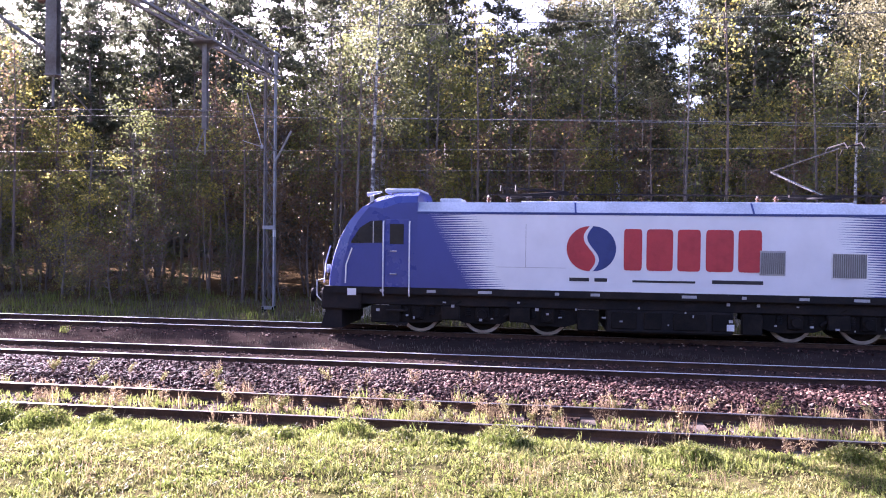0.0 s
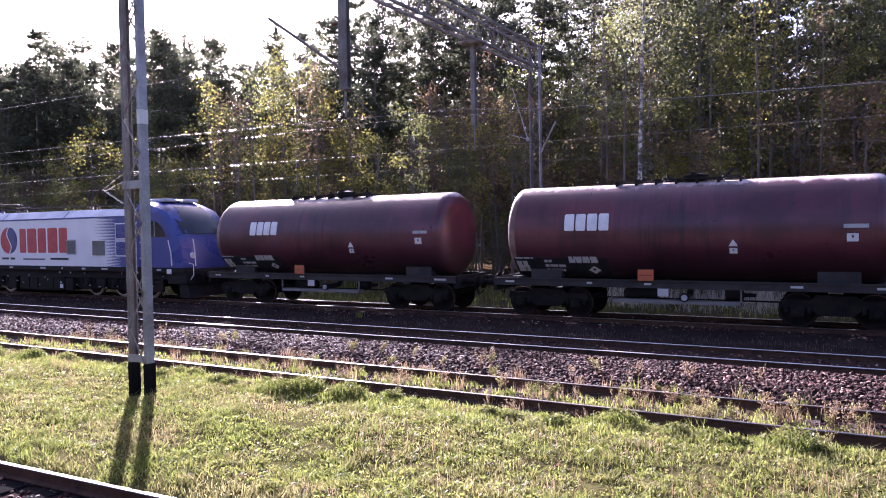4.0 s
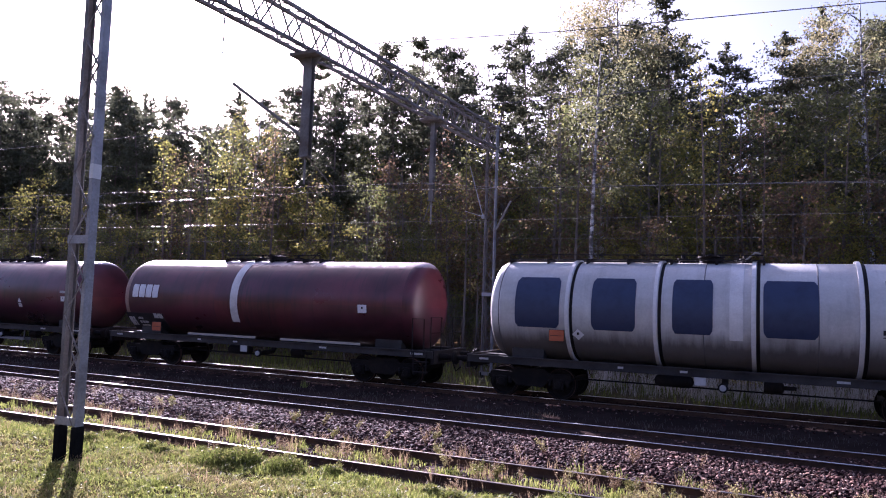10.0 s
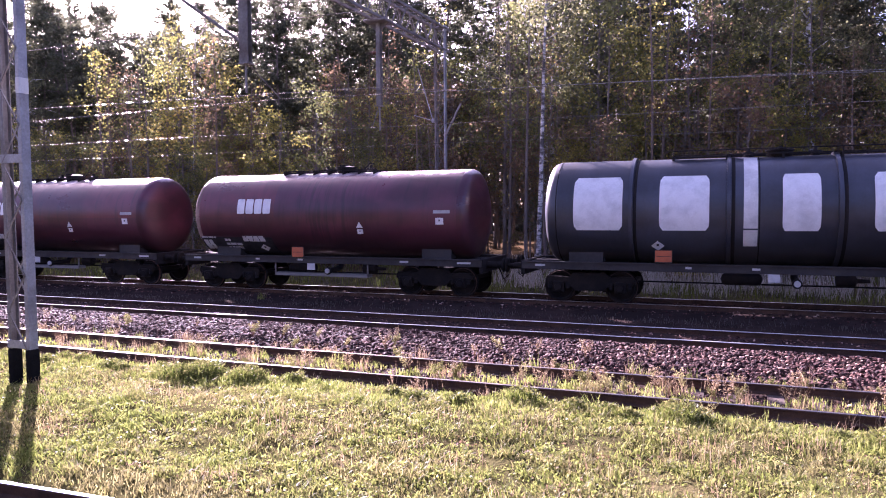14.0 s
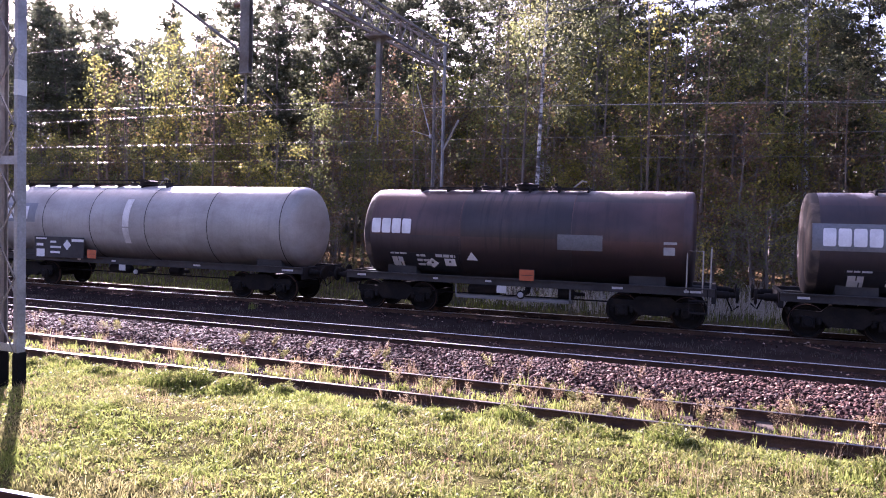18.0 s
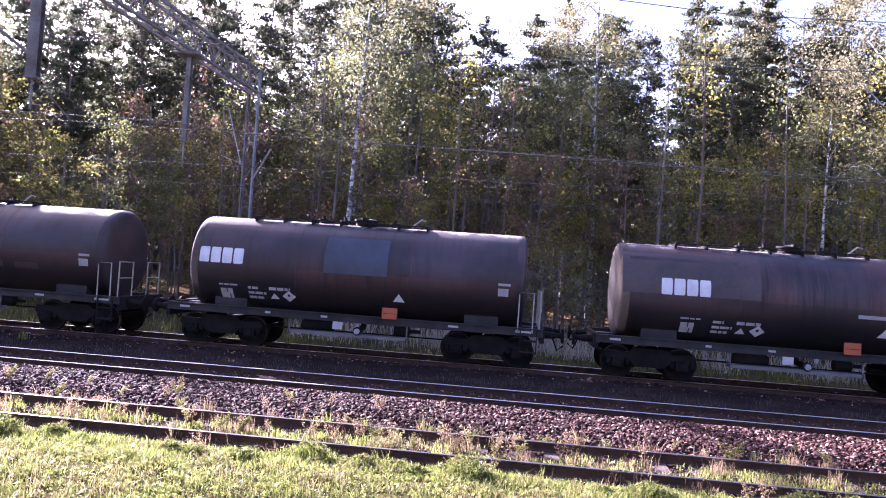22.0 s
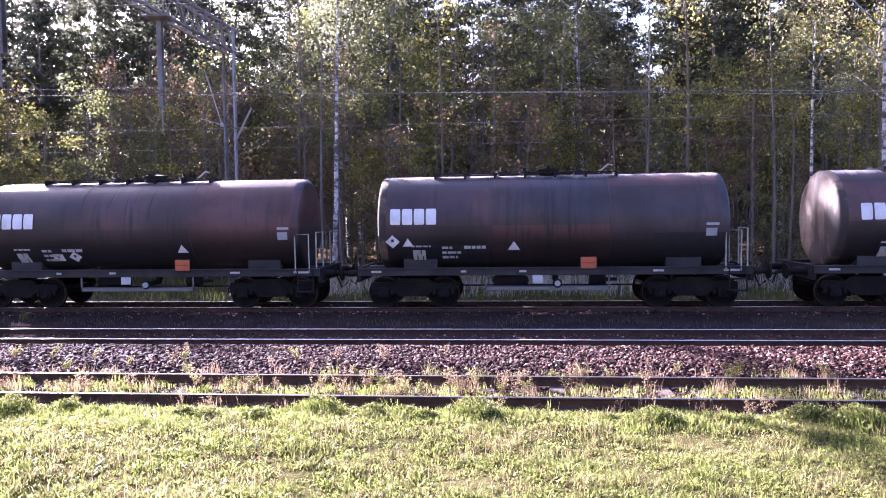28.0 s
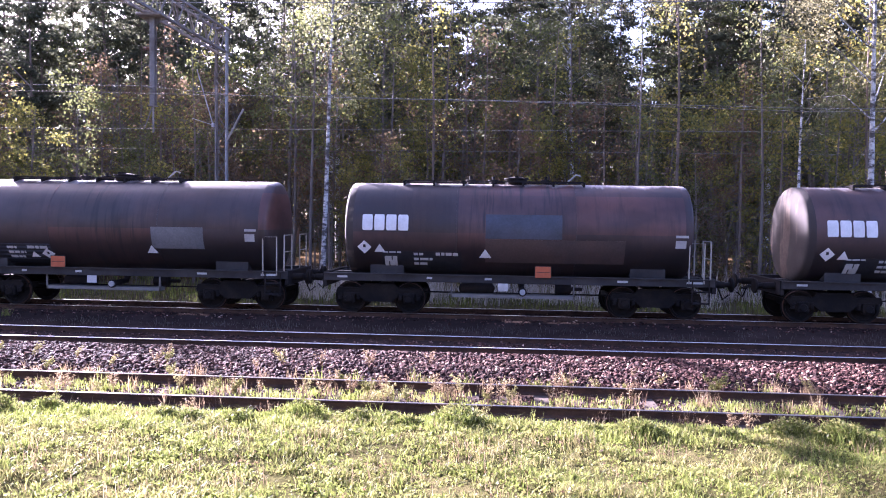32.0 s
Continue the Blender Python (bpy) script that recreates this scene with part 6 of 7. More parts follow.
def forest():
    rs = np.random.default_rng(5)
    taken = []

    def free(x, y, gap):
        for a, b in taken:
            if (a - x) ** 2 + (b - y) ** 2 < gap * gap:
                return False
        taken.append((x, y))
        return True
    # trees that stand out
    for x, y, m, turn, sc in ((-7.35, 29.6, 2, 10, 0.82), (12.1, 29.8, 0, 40, 0.7), (-9.5, 41, 0, 80, 1.2), (-32, 37.5, 2, 10, 0.95), (4.2, 42, 1, 300, 1.2), (-50, 40, 1, 120, 1.0), (22.5, 38, 0, 10, 1.15), (-9.6, 47, 1, 60, 1.5), (-8.0, 48, 0, 20, 1.42)):
        taken.append((x, y))
        plant("birch_tree", BIRCHES[m], x, y, turn, sc, "slender birch with white bark and yellowing leaves", "birch", "birches of the forest edge")
    for x, y, turn, sc in ((14.7, 29.4, 200, 0.9), (17.0, 46.5, 20, 1.17), (4.4, 46.0, 90, 1.08), (-9.9, 45.5, 150, 1.22), (22.0, 42.5, 300, 1.2)):
        taken.append((x, y))
        plant("birch_tree", BIG_BIRCH, x, y, turn, sc, "tall spreading birch with a pale yellow crown", "birch", "birches of the forest edge")
    # pines that make the line of the treetops
    n = 0
    for i, (tx, el) in enumerate(SKYLINE):
        y = 44.0 + (i * 5) % 9
        x = tx * y
        taken.append((x, y))
        peak = 0 < i < len(SKYLINE) - 1 and el > SKYLINE[i - 1][1] and el > SKYLINE[i + 1][1]
        tall = 20.0 if peak else 19.5 + (i % 8 % 3) * 0.9
        label = "tall pine with a pointed crown of layered boughs" if peak else "tall pine with a bare reddish trunk and dark crown"
        plant("pine_tree", POINTED[i % 4] if peak else PINES[i % 8], x, y, 47 * i % 360, (3 + el * y - (0.0 if peak else 0.3)) / tall, label, "pine", "pines of the forest")
    # the pines between and behind them, a little lower
    for y0, y1, count, gap in ((43, 50, 36, 2.4), (50, 57, 56, 2.6), (57, 74, 120, 2.6)):
        for k in range(count):
            for trial in range(6):
                x = rs.uniform(-2.15 * y1, 0.64 * y1 + 2) if k % 4 else rs.uniform(-0.2 * y1, 0.64 * y1 + 2)
                y = rs.uniform(y0, y1)
                if free(x, y, gap):
                    line = np.interp(x / y, [a for a, b in SKYLINE], [b for a, b in SKYLINE])
                    sc = (3 + line * min(y, 60)) / 20.5 * rs.uniform(0.7, 0.96)
                    plant("pine_tree", PINES[n % 8] if y < 54 else FAR_PINES[n % 4], x, y, rs.uniform(0, 360), sc, "tall pine with a bare reddish trunk and dark crown", "pine", "pines of the forest")
                    n += 1
                    break
    # the wood closes further along the line
    for k in range(90):
        y = rs.uniform(49, 60)
        x = -y * rs.uniform(0.42, 2.1)
        if free(x, y, 1.5):
            line = np.interp(x / y, [a for a, b in SKYLINE], [b for a, b in SKYLINE])
            plant("pine_tree", FAR_PINES[k % 4], x, y, rs.uniform(0, 360), (3 + line * y) / 20.5 * rs.uniform(0.74, 0.93), "tall pine with a bare reddish trunk and dark crown", "pine", "pines of the forest")
    # leaf trees whose colour stands out
    for tx, y, kind, sc, name, label in ((-0.95, 36, YELLOWS[0], 0.95, "yellow_tree", "small tree with bright yellow autumn leaves"), (-0.80, 37, YELLOWS[1], 0.8, "yellow_tree", "small tree with bright yellow autumn leaves"), (-0.50, 34, GREENS[0], 0.75, "green_tree", "leafy green tree under the pines"), (-0.33, 33, BROWNS[0], 0.8, "brown_tree", "small tree with orange-brown autumn leaves"), (-0.29, 35, BROWNS[1], 0.95, "brown_tree", "small tree with orange-brown autumn leaves"), (-0.14, 33, YELLOWS[2], 0.62, "yellow_tree", "small tree with yellow autumn leaves"), (-0.10, 35, BROWNS[2], 0.9, "brown_tree", "small tree with orange-brown autumn leaves"), (0.05, 36, YELLOWS[0], 1.0, "yellow_tree", "small tree with yellow autumn leaves"), (0.29, 37, YELLOWS[1], 1.1, "yellow_tree", "small tree with yellow autumn leaves"), (0.44, 34, YELLOWS[2], 1.2, "yellow_tree", "small tree with yellow autumn leaves"), (0.50, 36, YELLOWS[0], 1.45, "yellow_tree", "small tree with yellow autumn leaves")):
        taken.append((tx * y, y))
        plant(name, kind, tx * y, y, 120 * tx, sc, label, "tree", "leaf trees of the forest")
    for kind, name, count, y0, y1, label in ((YELLOWS, "yellow_tree", 42, 32, 47, "small tree with yellow autumn leaves"), (GREENS, "green_tree", 48, 32, 52, "leafy green tree under the pines"), (BROWNS, "brown_tree", 46, 31, 46, "small tree with brown-red autumn leaves")):
        for k in range(count):
            for trial in range(6):
                y = rs.uniform(y0, y1)
                x = rs.uniform(-2.0 * y, 0.64 * y + 2) if k % 5 < 2 else rs.uniform(-0.9 * y, 0.64 * y + 2)
                if free(x, y, 1.1):
                    top = (y - 15.5) * 0.62 / 9.5
                    plant(name, kind[k % len(kind)], x, y, rs.uniform(0, 360), min(top, 1.4) * rs.uniform(0.5, 0.95), label, "tree", "leaf trees of the forest")
                    break
    for k in range(22):
        y = rs.uniform(31, 40)
        x = -y * rs.uniform(1.15, 2.1)
        if free(x, y, 1.2):
            plant("green_tree", GREENS[k % 4], x, y, rs.uniform(0, 360), rs.uniform(0.5, 0.9), "leafy green tree under the pines", "tree", "leaf trees of the forest")
    for k in range(90):
        y = rs.uniform(30.5, 40)
        x = rs.uniform(-1.1 * y, 0.64 * y)
        if free(x, y, 0.7):
            plant("sapling", SAPLINGS[k % 3], x, y, rs.uniform(0, 360), rs.uniform(0.7, 1.15), "thin tall sapling with few autumn leaves", "tree", "saplings of the forest edge")
    for k in range(190):
        y = rs.uniform(28.6, 35.0)
        x = rs.uniform(-1.6 * y, 0.66 * y) if k < 140 else -y * rs.uniform(1.2, 2.1)
        if abs(x + 11.0) < 0.9 and y < 29.2:
            continue
        plant("shrub", SHRUBS[k % 4], x, y, rs.uniform(0, 360), rs.uniform(0.55, 1.15), "low shrub at the edge of the forest", "shrub", "shrubs along the forest edge")


forest()


def far_woods():
    rs = np.random.default_rng(77)
    n = 120000
    x = rs.uniform(-215, 66, n)
    h = 18.0 + 2.5 * np.sin(x * 0.21) + 1.5 * np.sin(x * 0.57 + 2)
    p = np.stack([x, rs.uniform(76, 92, n), h * rs.random(n) ** 0.9], 1)
    me = quads_mesh("far_woods", p, 1.0, HAZY_NEEDLES, rs, 1.2)
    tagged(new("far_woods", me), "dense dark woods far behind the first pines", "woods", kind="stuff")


far_woods()


def rear_woods():
    """Unseen woods added behind the viewer to cut the skylight on the train's near side."""
    rs = np.random.default_rng(78)
    n = 45000
    x = rs.uniform(-130, 110, n)
    h = 15.0 + 2.0 * np.sin(x * 0.19) + 1.5 * np.sin(x * 0.5 + 2)
    p = np.stack([x, rs.uniform(-46, -34, n), h * rs.random(n) ** 0.9], 1)
    tagged(new("rear_woods", quads_mesh("rear_woods", p, 1.0, HAZY_NEEDLES, rs, 1.2)), "unseen woods added behind the siding to dim the skylight", "woods", kind="stuff")


rear_woods()


# ---- grass and weeds
def blade_field(name, pts, heights, widths, mat, rs, label, lean=0.5):
    """Curved blades, two pieces each, joined in one mesh."""
    n = len(pts)
    a = rs.random(n) * 6.283
    side = np.stack([np.cos(a), np.sin(a), np.zeros(n)], 1) * (widths / 2)[:, None]
    b = rs.random(n) * 6.283
    tip = np.stack([np.cos(b), np.sin(b), np.zeros(n)], 1) * (heights * lean * rs.random(n))[:, None]
    up = np.zeros((n, 3))
    up[:, 2] = heights
    mid = pts + up * 0.6 + tip * 0.35
    v = np.stack([pts - side, pts + side, mid + side * 0.7, mid - side * 0.7, pts + up * (0.9 + 0.1 * rs.random(n))[:, None] + tip], 1).reshape(-1, 3)
    i = np.arange(n)[:, None] * 5
    f = np.concatenate([i + np.array([[0, 1, 2]]), i + np.array([[0, 2, 3]]), i + np.array([[3, 2, 4]])], 0)
    return tagged(new(name, fast_mesh(name, v, f, mat)), label, "grass", kind="stuff")


def scatter(rs, n, x0, x1, y0, y1, clump=0.5, size=0.25):
    """Points on the ground, part of them in clumps."""
    m = int(n * clump)
    x = rs.uniform(x0, x1, n)
    y = rs.uniform(y0, y1, n)
    k = max(1, m // 28)
    cx, cy = rs.uniform(x0, x1, k), rs.uniform(y0, y1, k)
    pick = rs.integers(0, k, m)
    x[:m] = cx[pick] + rs.normal(size=m) * size
    y[:m] = np.clip(cy[pick] + rs.normal(size=m) * size * 0.7, y0, y1)
    return np.stack([x, y, ground_z(x, y)], 1)


def patchy(x, y, scale, seed):
    """Soft patches between 0 and 1."""
    return np.array([0.5 + 0.75 * noise.noise((float(a) * scale, float(b) * scale * 1.3, seed)) for a, b in zip(x, y)]).clip(0, 1)


def turf_height(x, y):
    """Soft tussocks of the turf, 0 to 1."""
    return (0.5 * patchy(x, y, 1.3, 3.0) + 0.7 * patchy(x, y, 4.2, 1.0)) ** 1.6


def meadow():
    rs = np.random.default_rng(21)
    p = scatter(rs, 330000, -27, 8.8, 5.3, 11.0, 0.45, 0.1)
    p = p[p[:, 1] > 5.9 + 0.035 * p[:, 0]]
    p = p[(p[:, 0] > -2.0 * p[:, 1] - 3) & (p[:, 0] < 0.62 * p[:, 1] + 1.5)]
    tall = turf_height(p[:, 0], p[:, 1])
    dry = patchy(p[:, 0], p[:, 1], 0.7, 9.0) * 0.75 + patchy(p[:, 0], p[:, 1], 2.6, 4.0) * 0.3
    keep = rs.random(len(p)) < 0.12 + 0.95 * tall
    p, tall, dry = p[keep], tall[keep], dry[keep]
    pick = dry + rs.normal(size=len(p)) * 0.14
    for name, mat, mask, lo, hi, label in (("meadow_grass", BLADES, (pick > 0.42) & (pick < 0.64), 0.02, 0.075, "short rough meadow turf, green and straw-coloured"), ("green_grass", LUSH, pick <= 0.42, 0.02, 0.08, "fresh green patches in the meadow"), ("dry_grass", DRY, pick >= 0.64, 0.015, 0.07, "dry straw-coloured patches in the meadow")):
        q, t = p[mask], tall[mask]
        n = len(q)
        blade_field(name, q, rs.uniform(lo, hi, n) * (0.4 + 2.3 * t), rs.uniform(0.007, 0.02, n), mat, rs, label, 1.5)
    # the same grass on the near side, round the viewer's feet
    q = scatter(rs, 9000, -12, 10, -8, 3.2, 0.6, 0.2)
    n = len(q)
    blade_field("near_grass", q, rs.uniform(0.04, 0.2, n), rs.uniform(0.01, 0.03, n), BLADES, rs, "rough meadow grass on the near side of the siding", 1.3)
    # broad-leaved weeds, low and in patches
    q = scatter(rs, 24000, -24, 8, 6.5, 10.9, 0.97, 0.09)
    n = len(q)
    blade_field("broad_weeds", q, rs.uniform(0.02, 0.09, n), rs.uniform(0.014, 0.035, n), LUSH, rs, "broad-leaved weeds in the meadow", 1.9)
    # low leaves of clover and dandelion, and fallen brown ones, in patches
    for name, mat, count, lo, hi, keep, seed, label in (("low_leaves", LUSH, 70000, 0.02, 0.05, 1.0, 7.0, "low clover and dandelion leaves in the meadow"), ("dead_leaves", LEAF_BROWN, 12000, 0.025, 0.055, 0.5, 2.0, "fallen brown leaves in the meadow")):
        q = scatter(rs, count, -25, 8.8, 6.3, 11.2, 0.8, 0.14)
        q = q[(q[:, 0] > -2.0 * q[:, 1] - 3) & (rs.random(len(q)) < keep * patchy(q[:, 0], q[:, 1], 1.6, seed) ** 1.5 * 1.6)]
        q[:, 2] += 0.015 + 0.075 * turf_height(q[:, 0], q[:, 1]) * rs.uniform(0.3, 1.2, len(q))
        tagged(new(name, quads_mesh(name, q, rs.uniform(lo, hi, len(q)), mat, rs, 1.2, 0.0, 0.5)), label, "leaves", kind="stuff")
    q = scatter(rs, 2200, -20, 8, 6.5, 10.9, 0.8, 0.2)
    n = len(q)
    blade_field("seed_stems", q, rs.uniform(0.1, 0.3, n), rs.uniform(0.004, 0.007, n), STRAW, rs, "thin dry seed stems above the meadow", 0.5)
    # lush border, uneven along the rail
    p = scatter(rs, 36000, -26, 9.5, 10.1, 11.2, 0.75, 0.15)
    g = patchy(p[:, 0], p[:, 1], 1.1, 5.0)
    keep = rs.random(len(p)) < 0.25 + 0.8 * g
    p, g = p[keep], g[keep]
    n = len(p)
    blade_field("lush_grass", p, rs.uniform(0.04, 0.13, n) * (0.55 + 0.8 * g), rs.uniform(0.01, 0.024, n), LUSH, rs, "lush green grass along the rail", 0.7)
    p = scatter(rs, 12000, -26, 10, 11.75, 12.95, 0.96, 0.16)
    n = len(p)
    blade_field("track_weeds", p, rs.uniform(0.03, 0.14, n), rs.uniform(0.01, 0.024, n), LUSH, rs, "weeds between the rails of the near track", 0.7)
    p = scatter(rs, 2000, -26, 10, 11.35, 13.75, 0.97, 0.1)
    n = len(p)
    blade_field("dry_weeds", p, rs.uniform(0.08, 0.34, n), rs.uniform(0.005, 0.010, n), STRAW, rs, "dry brown weed stems in the near track", 0.5)
    # rounded mounds of grass where the meadow meets the track
    pts, hs, leaf = [], [], []
    for k in range(72):
        mx, my, mr = -25 + 34 * (k + rs.random()) / 72, rs.uniform(10.4, 11.1), rs.uniform(0.14, 0.55)
        if rs.random() < 0.3:
            continue
        m = int(900 * mr)
        px, py = mx + rs.normal(size=m) * mr * 0.6, my + rs.normal(size=m) * mr * 0.3
        py = np.minimum(py, 11.42)
        pts.append(np.stack([px, py, ground_z(px, py)], 1))
        lx, ly = mx + rs.normal(size=m) * mr * 0.6, my + rs.normal(size=m) * mr * 0.3
        ly = np.minimum(ly, 11.42)
        leaf.append(np.stack([lx, ly, ground_z(lx, ly) + (mr * 0.6 * np.exp(-((lx - mx) / mr) ** 2 - ((ly - my) / mr) ** 2) + 0.02) * rs.uniform(0.45, 1.05, m)], 1))
        hs.append(mr * 0.56 * np.exp(-((px - mx) / mr) ** 2) * rs.uniform(0.6, 1.1, m) + 0.05)
    q, hs = np.concatenate(pts), np.concatenate(hs)
    blade_field("grass_mounds", q, hs, rs.uniform(0.009, 0.022, len(q)), LUSH, rs, "rounded mounds of bright green grass along the track", 0.9)
    q = np.concatenate(leaf)
    tagged(new("mound_leaves", quads_mesh("mound_leaves", q, rs.uniform(0.02, 0.05, len(q)), BLADES, rs, 1.5, 0.0, 0.2)), "small leaves on the mounds along the track", "leaves", kind="stuff")
    # single tufts that stand out along the rails
    spots = [(1.4, 13.42, 0.5, 40), (-0.75, 12.5, 0.3, 34), (-2.6, 13.4, 0.34, 26), (-4.4, 13.35, 0.36, 26), (3.6, 13.4, 0.36, 30), (5.0, 13.3, 0.4, 30), (-6.5, 12.4, 0.34, 30), (2.2, 11.5, 0.34, 26), (-14.5, 20.3, 0.22, 40), (-5.5, 18.0, 0.16, 30)]
    for k in range(170):
        line = (11.42, 11.8, 12.5, 13.38, 13.5)[k % 5]
        spots.append((rs.uniform(-22, 8), line + rs.normal() * 0.08, rs.uniform(0.12, 0.36), int(rs.integers(10, 28))))
    for mat, name, sel, label in ((STRAW, "dry_tufts", 0, "dry reddish weed tufts along the rails"), (LUSH, "green_tufts", 1, "green weed tufts along the rails")):
        pts, hs = [], []
        for i, (x, y, h, m) in enumerate(spots):
            if (i % 3 == 2) == bool(sel):
                px, py = x + rs.normal(size=m) * 0.07, y + rs.normal(size=m) * 0.06
                pts.append(np.stack([px, py, ground_z(px, py)], 1))
                hs.append(h * rs.uniform(0.45, 1.1, m) + 0.06)
        q, hs = np.concatenate(pts), np.concatenate(hs)
        blade_field(name, q, hs, rs.uniform(0.006, 0.016, len(q)), mat, rs, label, 0.55)
    p = scatter(rs, 4500, -60, 14, 18.9, 20.3, 0.7, 0.3)
    n = len(p)
    blade_field("strip_grass", p, rs.uniform(0.04, 0.12, n), rs.uniform(0.01, 0.02, n), VERGE, rs, "thin dry grass between the two tracks", 0.8)
    p = scatter(rs, 46000, -75, 24, 24.2, 31.5, 0.6, 0.4)
    n = len(p)
    blade_field("verge_grass", p, rs.uniform(0.06, 0.28, n), rs.uniform(0.012, 0.028, n), VERGE, rs, "dry grass before the forest", 0.5)
    p = scatter(rs, 4600, -8.5, 17, 26.6, 29.2, 0.97, 0.3)
    n = len(p)
    blade_field("dry_brush", p, rs.uniform(0.3, 1.9, n) * (0.3 + 0.8 * patchy(p[:, 0], p[:, 1], 0.9, 6.0)), rs.uniform(0.008, 0.024, n), PALE_BRUSH, rs, "tall pale dead brush before the forest", 0.9)
    p = scatter(rs, 16000, -75, 24, 24.4, 32, 0.7, 0.5)
    n = len(p)
    blade_field("verge_weeds", p, rs.uniform(0.15, 0.6, n), rs.uniform(0.015, 0.03, n), LUSH, rs, "green weeds before the forest", 0.6)


meadow()


def weed_meshes(seed, h, stem, leaf, bushy):
    """A branched weed: thin stems from one root, small leaves and seed heads along them."""
    rs = np.random.default_rng(seed)
    wood, tips = Geo(), []
    for k in range(3 + int(3 * bushy)):
        a, spread = rs.random() * 6.283, (0.1 + 0.5 * rs.random()) * h
        top = Vector((math.cos(a) * spread, math.sin(a) * spread, h * rs.uniform(0.65, 1.0)))
        bow = Vector((top.x * 0.35, top.y * 0.35, top.z * 0.55))
        wood.tube([(0, 0, 0), bow, top], [0.006, 0.0045, 0.002], 3, False)
        for i in range(7):
            t = 0.25 + 0.75 * (i + rs.random()) / 7
            p0 = Vector((0, 0, 0)).lerp(bow, t / 0.5) if t < 0.5 else bow.lerp(top, (t - 0.5) / 0.5)
            b = rs.random() * 6.283
            e = p0 + Vector((math.cos(b), math.sin(b), 0.8)) * h * 0.2 * (1.2 - t) * rs.uniform(0.5, 1.2)
            wood.tube([p0, e], [0.003, 0.0015], 3, False)
            tips += [p0.lerp(e, 0.6), e]
    pts = np.concatenate([spray(rs, p, 0.055 * h + 0.012, int(2 + 6 * bushy), 0.9) for p in tips])
    return wood.mesh("stem", stem, 60), quads_mesh("leaves", pts, rs.uniform(0.012, 0.03, len(pts)), leaf, rs, 1.8)


WEEDS = [weed_meshes(201 + i, 0.5, STRAW, (STRAW, STRAW, BLADES, DRY, STRAW)[i], (0.3, 0.6, 0.7, 0.45, 0.1)[i]) for i in range(5)]


def weed_plants():
    rs = np.random.default_rng(45)
    spots = [(4.05, 13.35, 2, 1.25), (3.9, 11.1, 0, 1.0), (-1.0, 12.6, 1, 0.9), (1.2, 13.4, 1, 0.8), (2.4, 12.5, 4, 0.9)]
    for k in range(150):
        y = (12.5, 13.35, 13.6, 12.1, 11.35, 14.3)[k % 6] + rs.normal() * 0.16
        x = rs.uniform(-21, 8.5) if k % 3 else rs.uniform(-12, 2)
        spots.append((x, y, int(rs.integers(0, 5)), rs.uniform(0.35, 0.9)))
    for x, y, m, sc in spots:
        if abs(abs(y - 12.37) - 0.75) < 0.07:
            y += 0.14
        w = thing("weed_plant", ("dry reddish branched weed beside the rails", "withered brown weed beside the rails", "green leafy weed beside the rails", "straw-coloured branched weed beside the rails", "thin dry weed stalks beside the rails")[m], "weed", (x, y, float(ground_z(np.float64(x), np.float64(y))) - 0.01), "weeds of the near track")
        w.rotation_euler[2] = rs.random() * 6.283
        w.scale = (sc, sc, sc)
        part("stem", WEEDS[m][0], None, w)
        part("leaves", WEEDS[m][1], None, w)


weed_plants()


# ---- ballast stones, far too many to count
def ballast(name, x0, x1, y0, y1, per, size, label, seed):
    rs = np.random.default_rng(seed)
    n = int((x1 - x0) * (y1 - y0) * per)
    x, y = rs.uniform(x0, x1, n), rs.uniform(y0, y1, n)
    z = ground_z(x, y) + size * 0.22 * rs.random(n)
    base = np.array([(1, 0, 0), (-1, 0, 0), (0, 1, 0), (0, -1, 0), (0.1, 0.15, 0.8), (0, 0, -0.8), (0.65, 0.6, 0.45), (-0.6, 0.65, 0.4), (0.6, -0.65, 0.5), (-0.62, -0.6, 0.42)])
    tri = np.array([(4, 6, 7), (4, 8, 6), (4, 9, 8), (4, 7, 9), (6, 2, 7), (6, 0, 2), (8, 0, 6), (8, 3, 0), (9, 3, 8), (9, 1, 3), (7, 1, 9), (7, 2, 1)])
    jit = 1 + rs.normal(size=(n, 10, 3)) * 0.2
    s = size * rs.uniform(0.45, 1.3, (n, 1, 1)) * rs.uniform(0.6, 1.25, (n, 1, 3))
    a = rs.random(n) * 6.283
    tilt = rs.normal(size=n) * 0.5
    p = base[None] * jit * s * 0.5
    c, w = np.cos(tilt)[:, None], np.sin(tilt)[:, None]
    px, pz = p[..., 0] * c - p[..., 2] * w, p[..., 0] * w + p[..., 2] * c
    ca, sa = np.cos(a)[:, None], np.sin(a)[:, None]
    v = np.stack([px * ca - p[..., 1] * sa + x[:, None], px * sa + p[..., 1] * ca + y[:, None], pz + z[:, None]], -1).reshape(-1, 3)
    f = (np.arange(n)[:, None, None] * 10 + tri[None]).reshape(-1, 3)
    tagged(new(name, fast_mesh(name, v, f, STONES)), label, "gravel", kind="stuff")


STONES = None


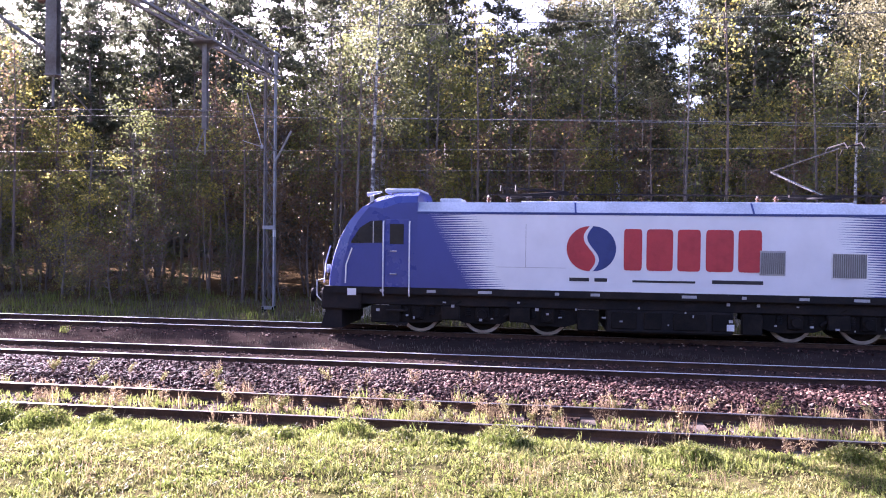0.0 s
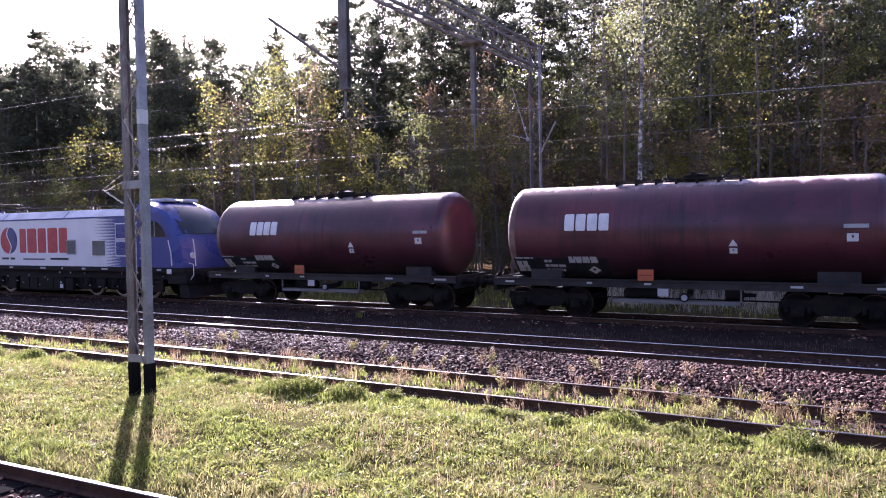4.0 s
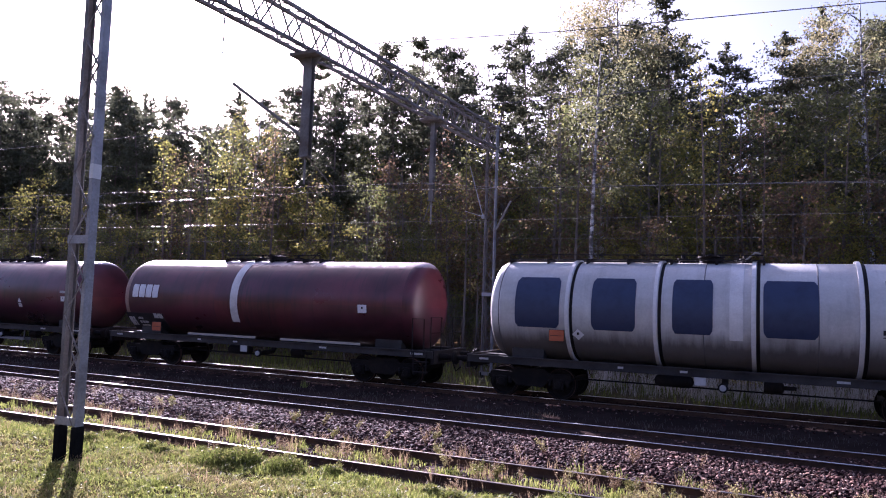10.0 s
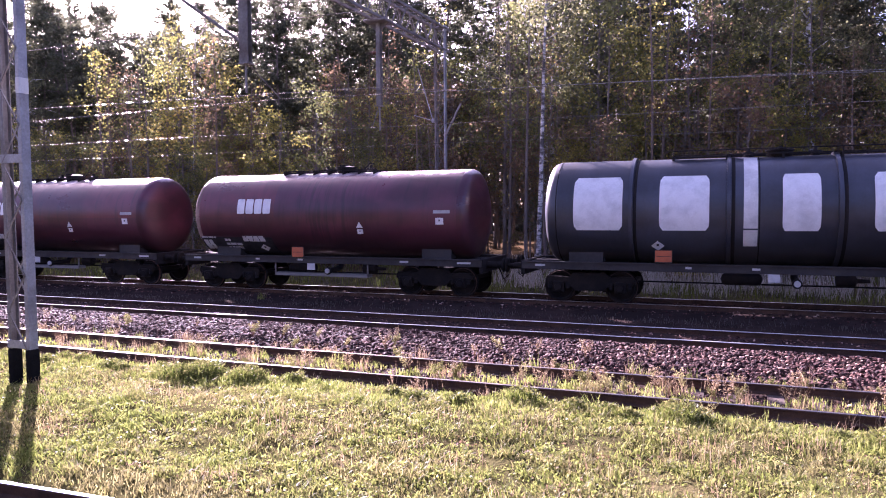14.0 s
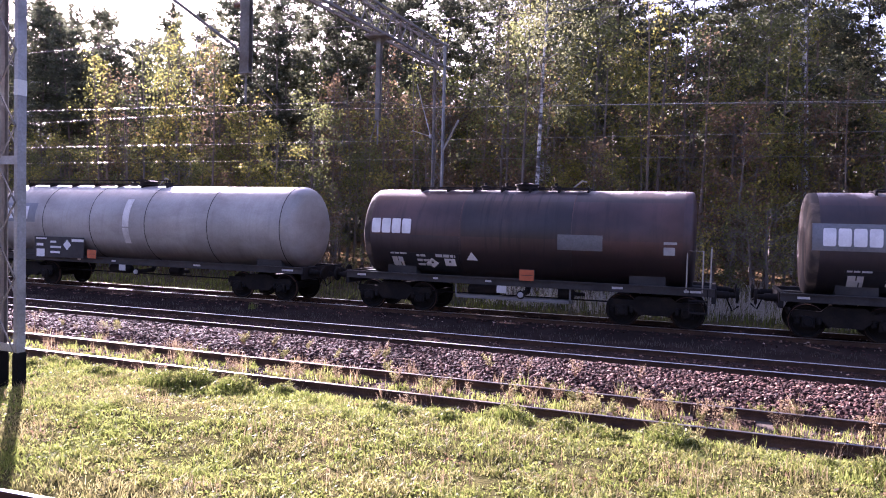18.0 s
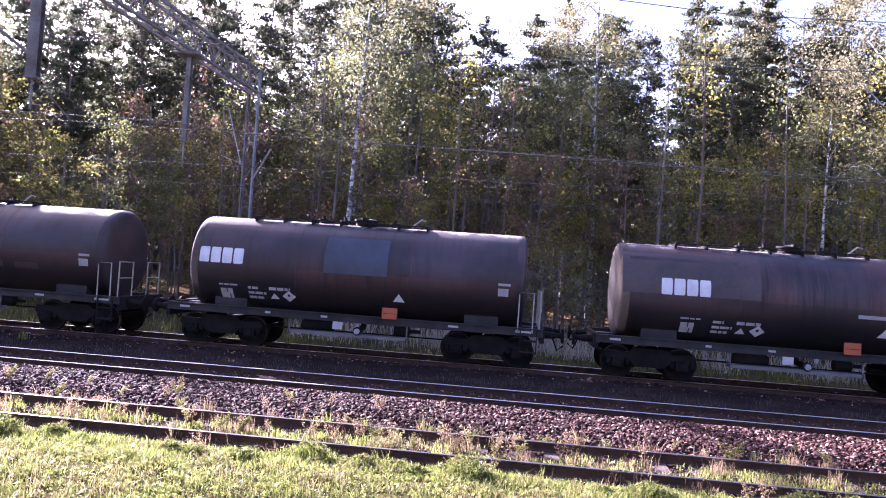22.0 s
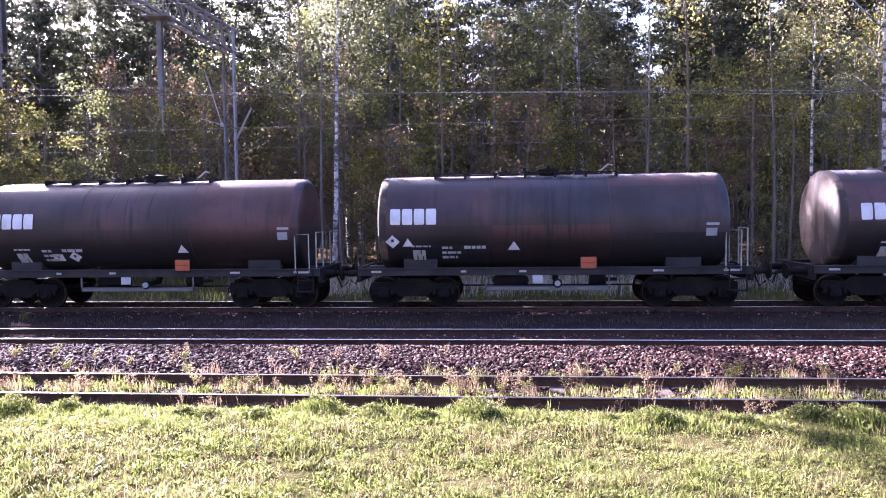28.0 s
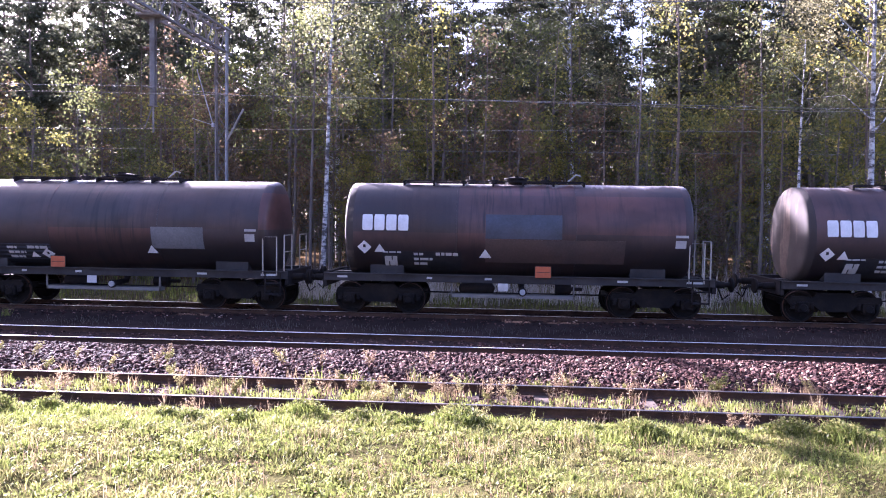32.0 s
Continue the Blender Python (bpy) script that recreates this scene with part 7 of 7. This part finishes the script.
def stone_material():
    m, nt, b = material("track_stones")
    g = node(nt, "ShaderNodeNewGeometry")
    r = ramp(nt, g.outputs["Random Per Island"], [(0.0, (0.016, 0.008, 0.007)), (0.45, (0.046, 0.020, 0.017)), (0.78, (0.115, 0.055, 0.043)), (0.94, (0.26, 0.155, 0.115)), (1.0, (0.46, 0.34, 0.26))])
    n2 = noise_tex(nt, 30, 4, 0.6, (1, 1, 1), False)
    gr = ramp(nt, n2.outputs[0], [(0.3, (0.75,)), (0.7, (1.1,))])
    nt.links.new(mix(nt, 1.0, r.outputs[0], gr.outputs[0], "MULTIPLY"), b.inputs["Base Color"])
    b.inputs["Roughness"].default_value = 0.75
    b.inputs["Specular IOR Level"].default_value = 0.1
    bump(nt, b, n2.outputs[0], 0.5, 0.01)
    return m


STONES = stone_material()
ballast("ballast_stones", -32, 11, 13.5, 16.0, 330, 0.085, "coarse reddish-grey ballast stones between two tracks", 3)
ballast("ballast_stones", -75, -32, 13.5, 16.1, 120, 0.1, "coarse reddish-grey ballast stones between two tracks", 8)
ballast("ballast_stones", -45, 14, 16.1, 18.7, 60, 0.06, "dark ballast stones in the middle track", 4)
ballast("ballast_stones", -50, 16, 20.4, 24.0, 34, 0.07, "dark ballast stones under the train", 5)
ballast("ballast_stones", -30, 10, 11.4, 13.5, 130, 0.06, "scattered stones in the weedy near track", 6)
ballast("ballast_stones", -16, 2, 3.5, 5.5, 60, 0.07, "dark ballast stones along the siding", 9)


# ---- what moves
def motions():
    for w, x0 in TRAIN:
        walk(w, [(t, pose(x0 + train_shift(t), TRAIN_Y, TRAIN_Z)) for t in (0, 4, 8, 12, 16, 20, 24, 28, 32)])
    for ob, r, x0 in WHEELSETS:
        # wheels roll while their wagon can be seen
        c = ob.location.copy()
        t0, t1 = 16 + (x0 - 28) / SPEED, 16 + (x0 + 52) / SPEED
        times = [i / 15 for i in range(481) if max(0, t0) <= i / 15 <= min(32, t1)]
        if not times:
            times = [0.0, 32.0]
        first = times[0]
        rows = [(t, pose(c.x, c.y, c.z, 0, math.degrees((train_shift(t) - train_shift(first)) / r), 0)) for t in times]
        if rows[0][0] > 0:
            rows.insert(0, (0.0, rows[0][1]))
        if rows[-1][0] < 32:
            rows.append((32.0, rows[-1][1]))
        walk(ob, rows)


motions()
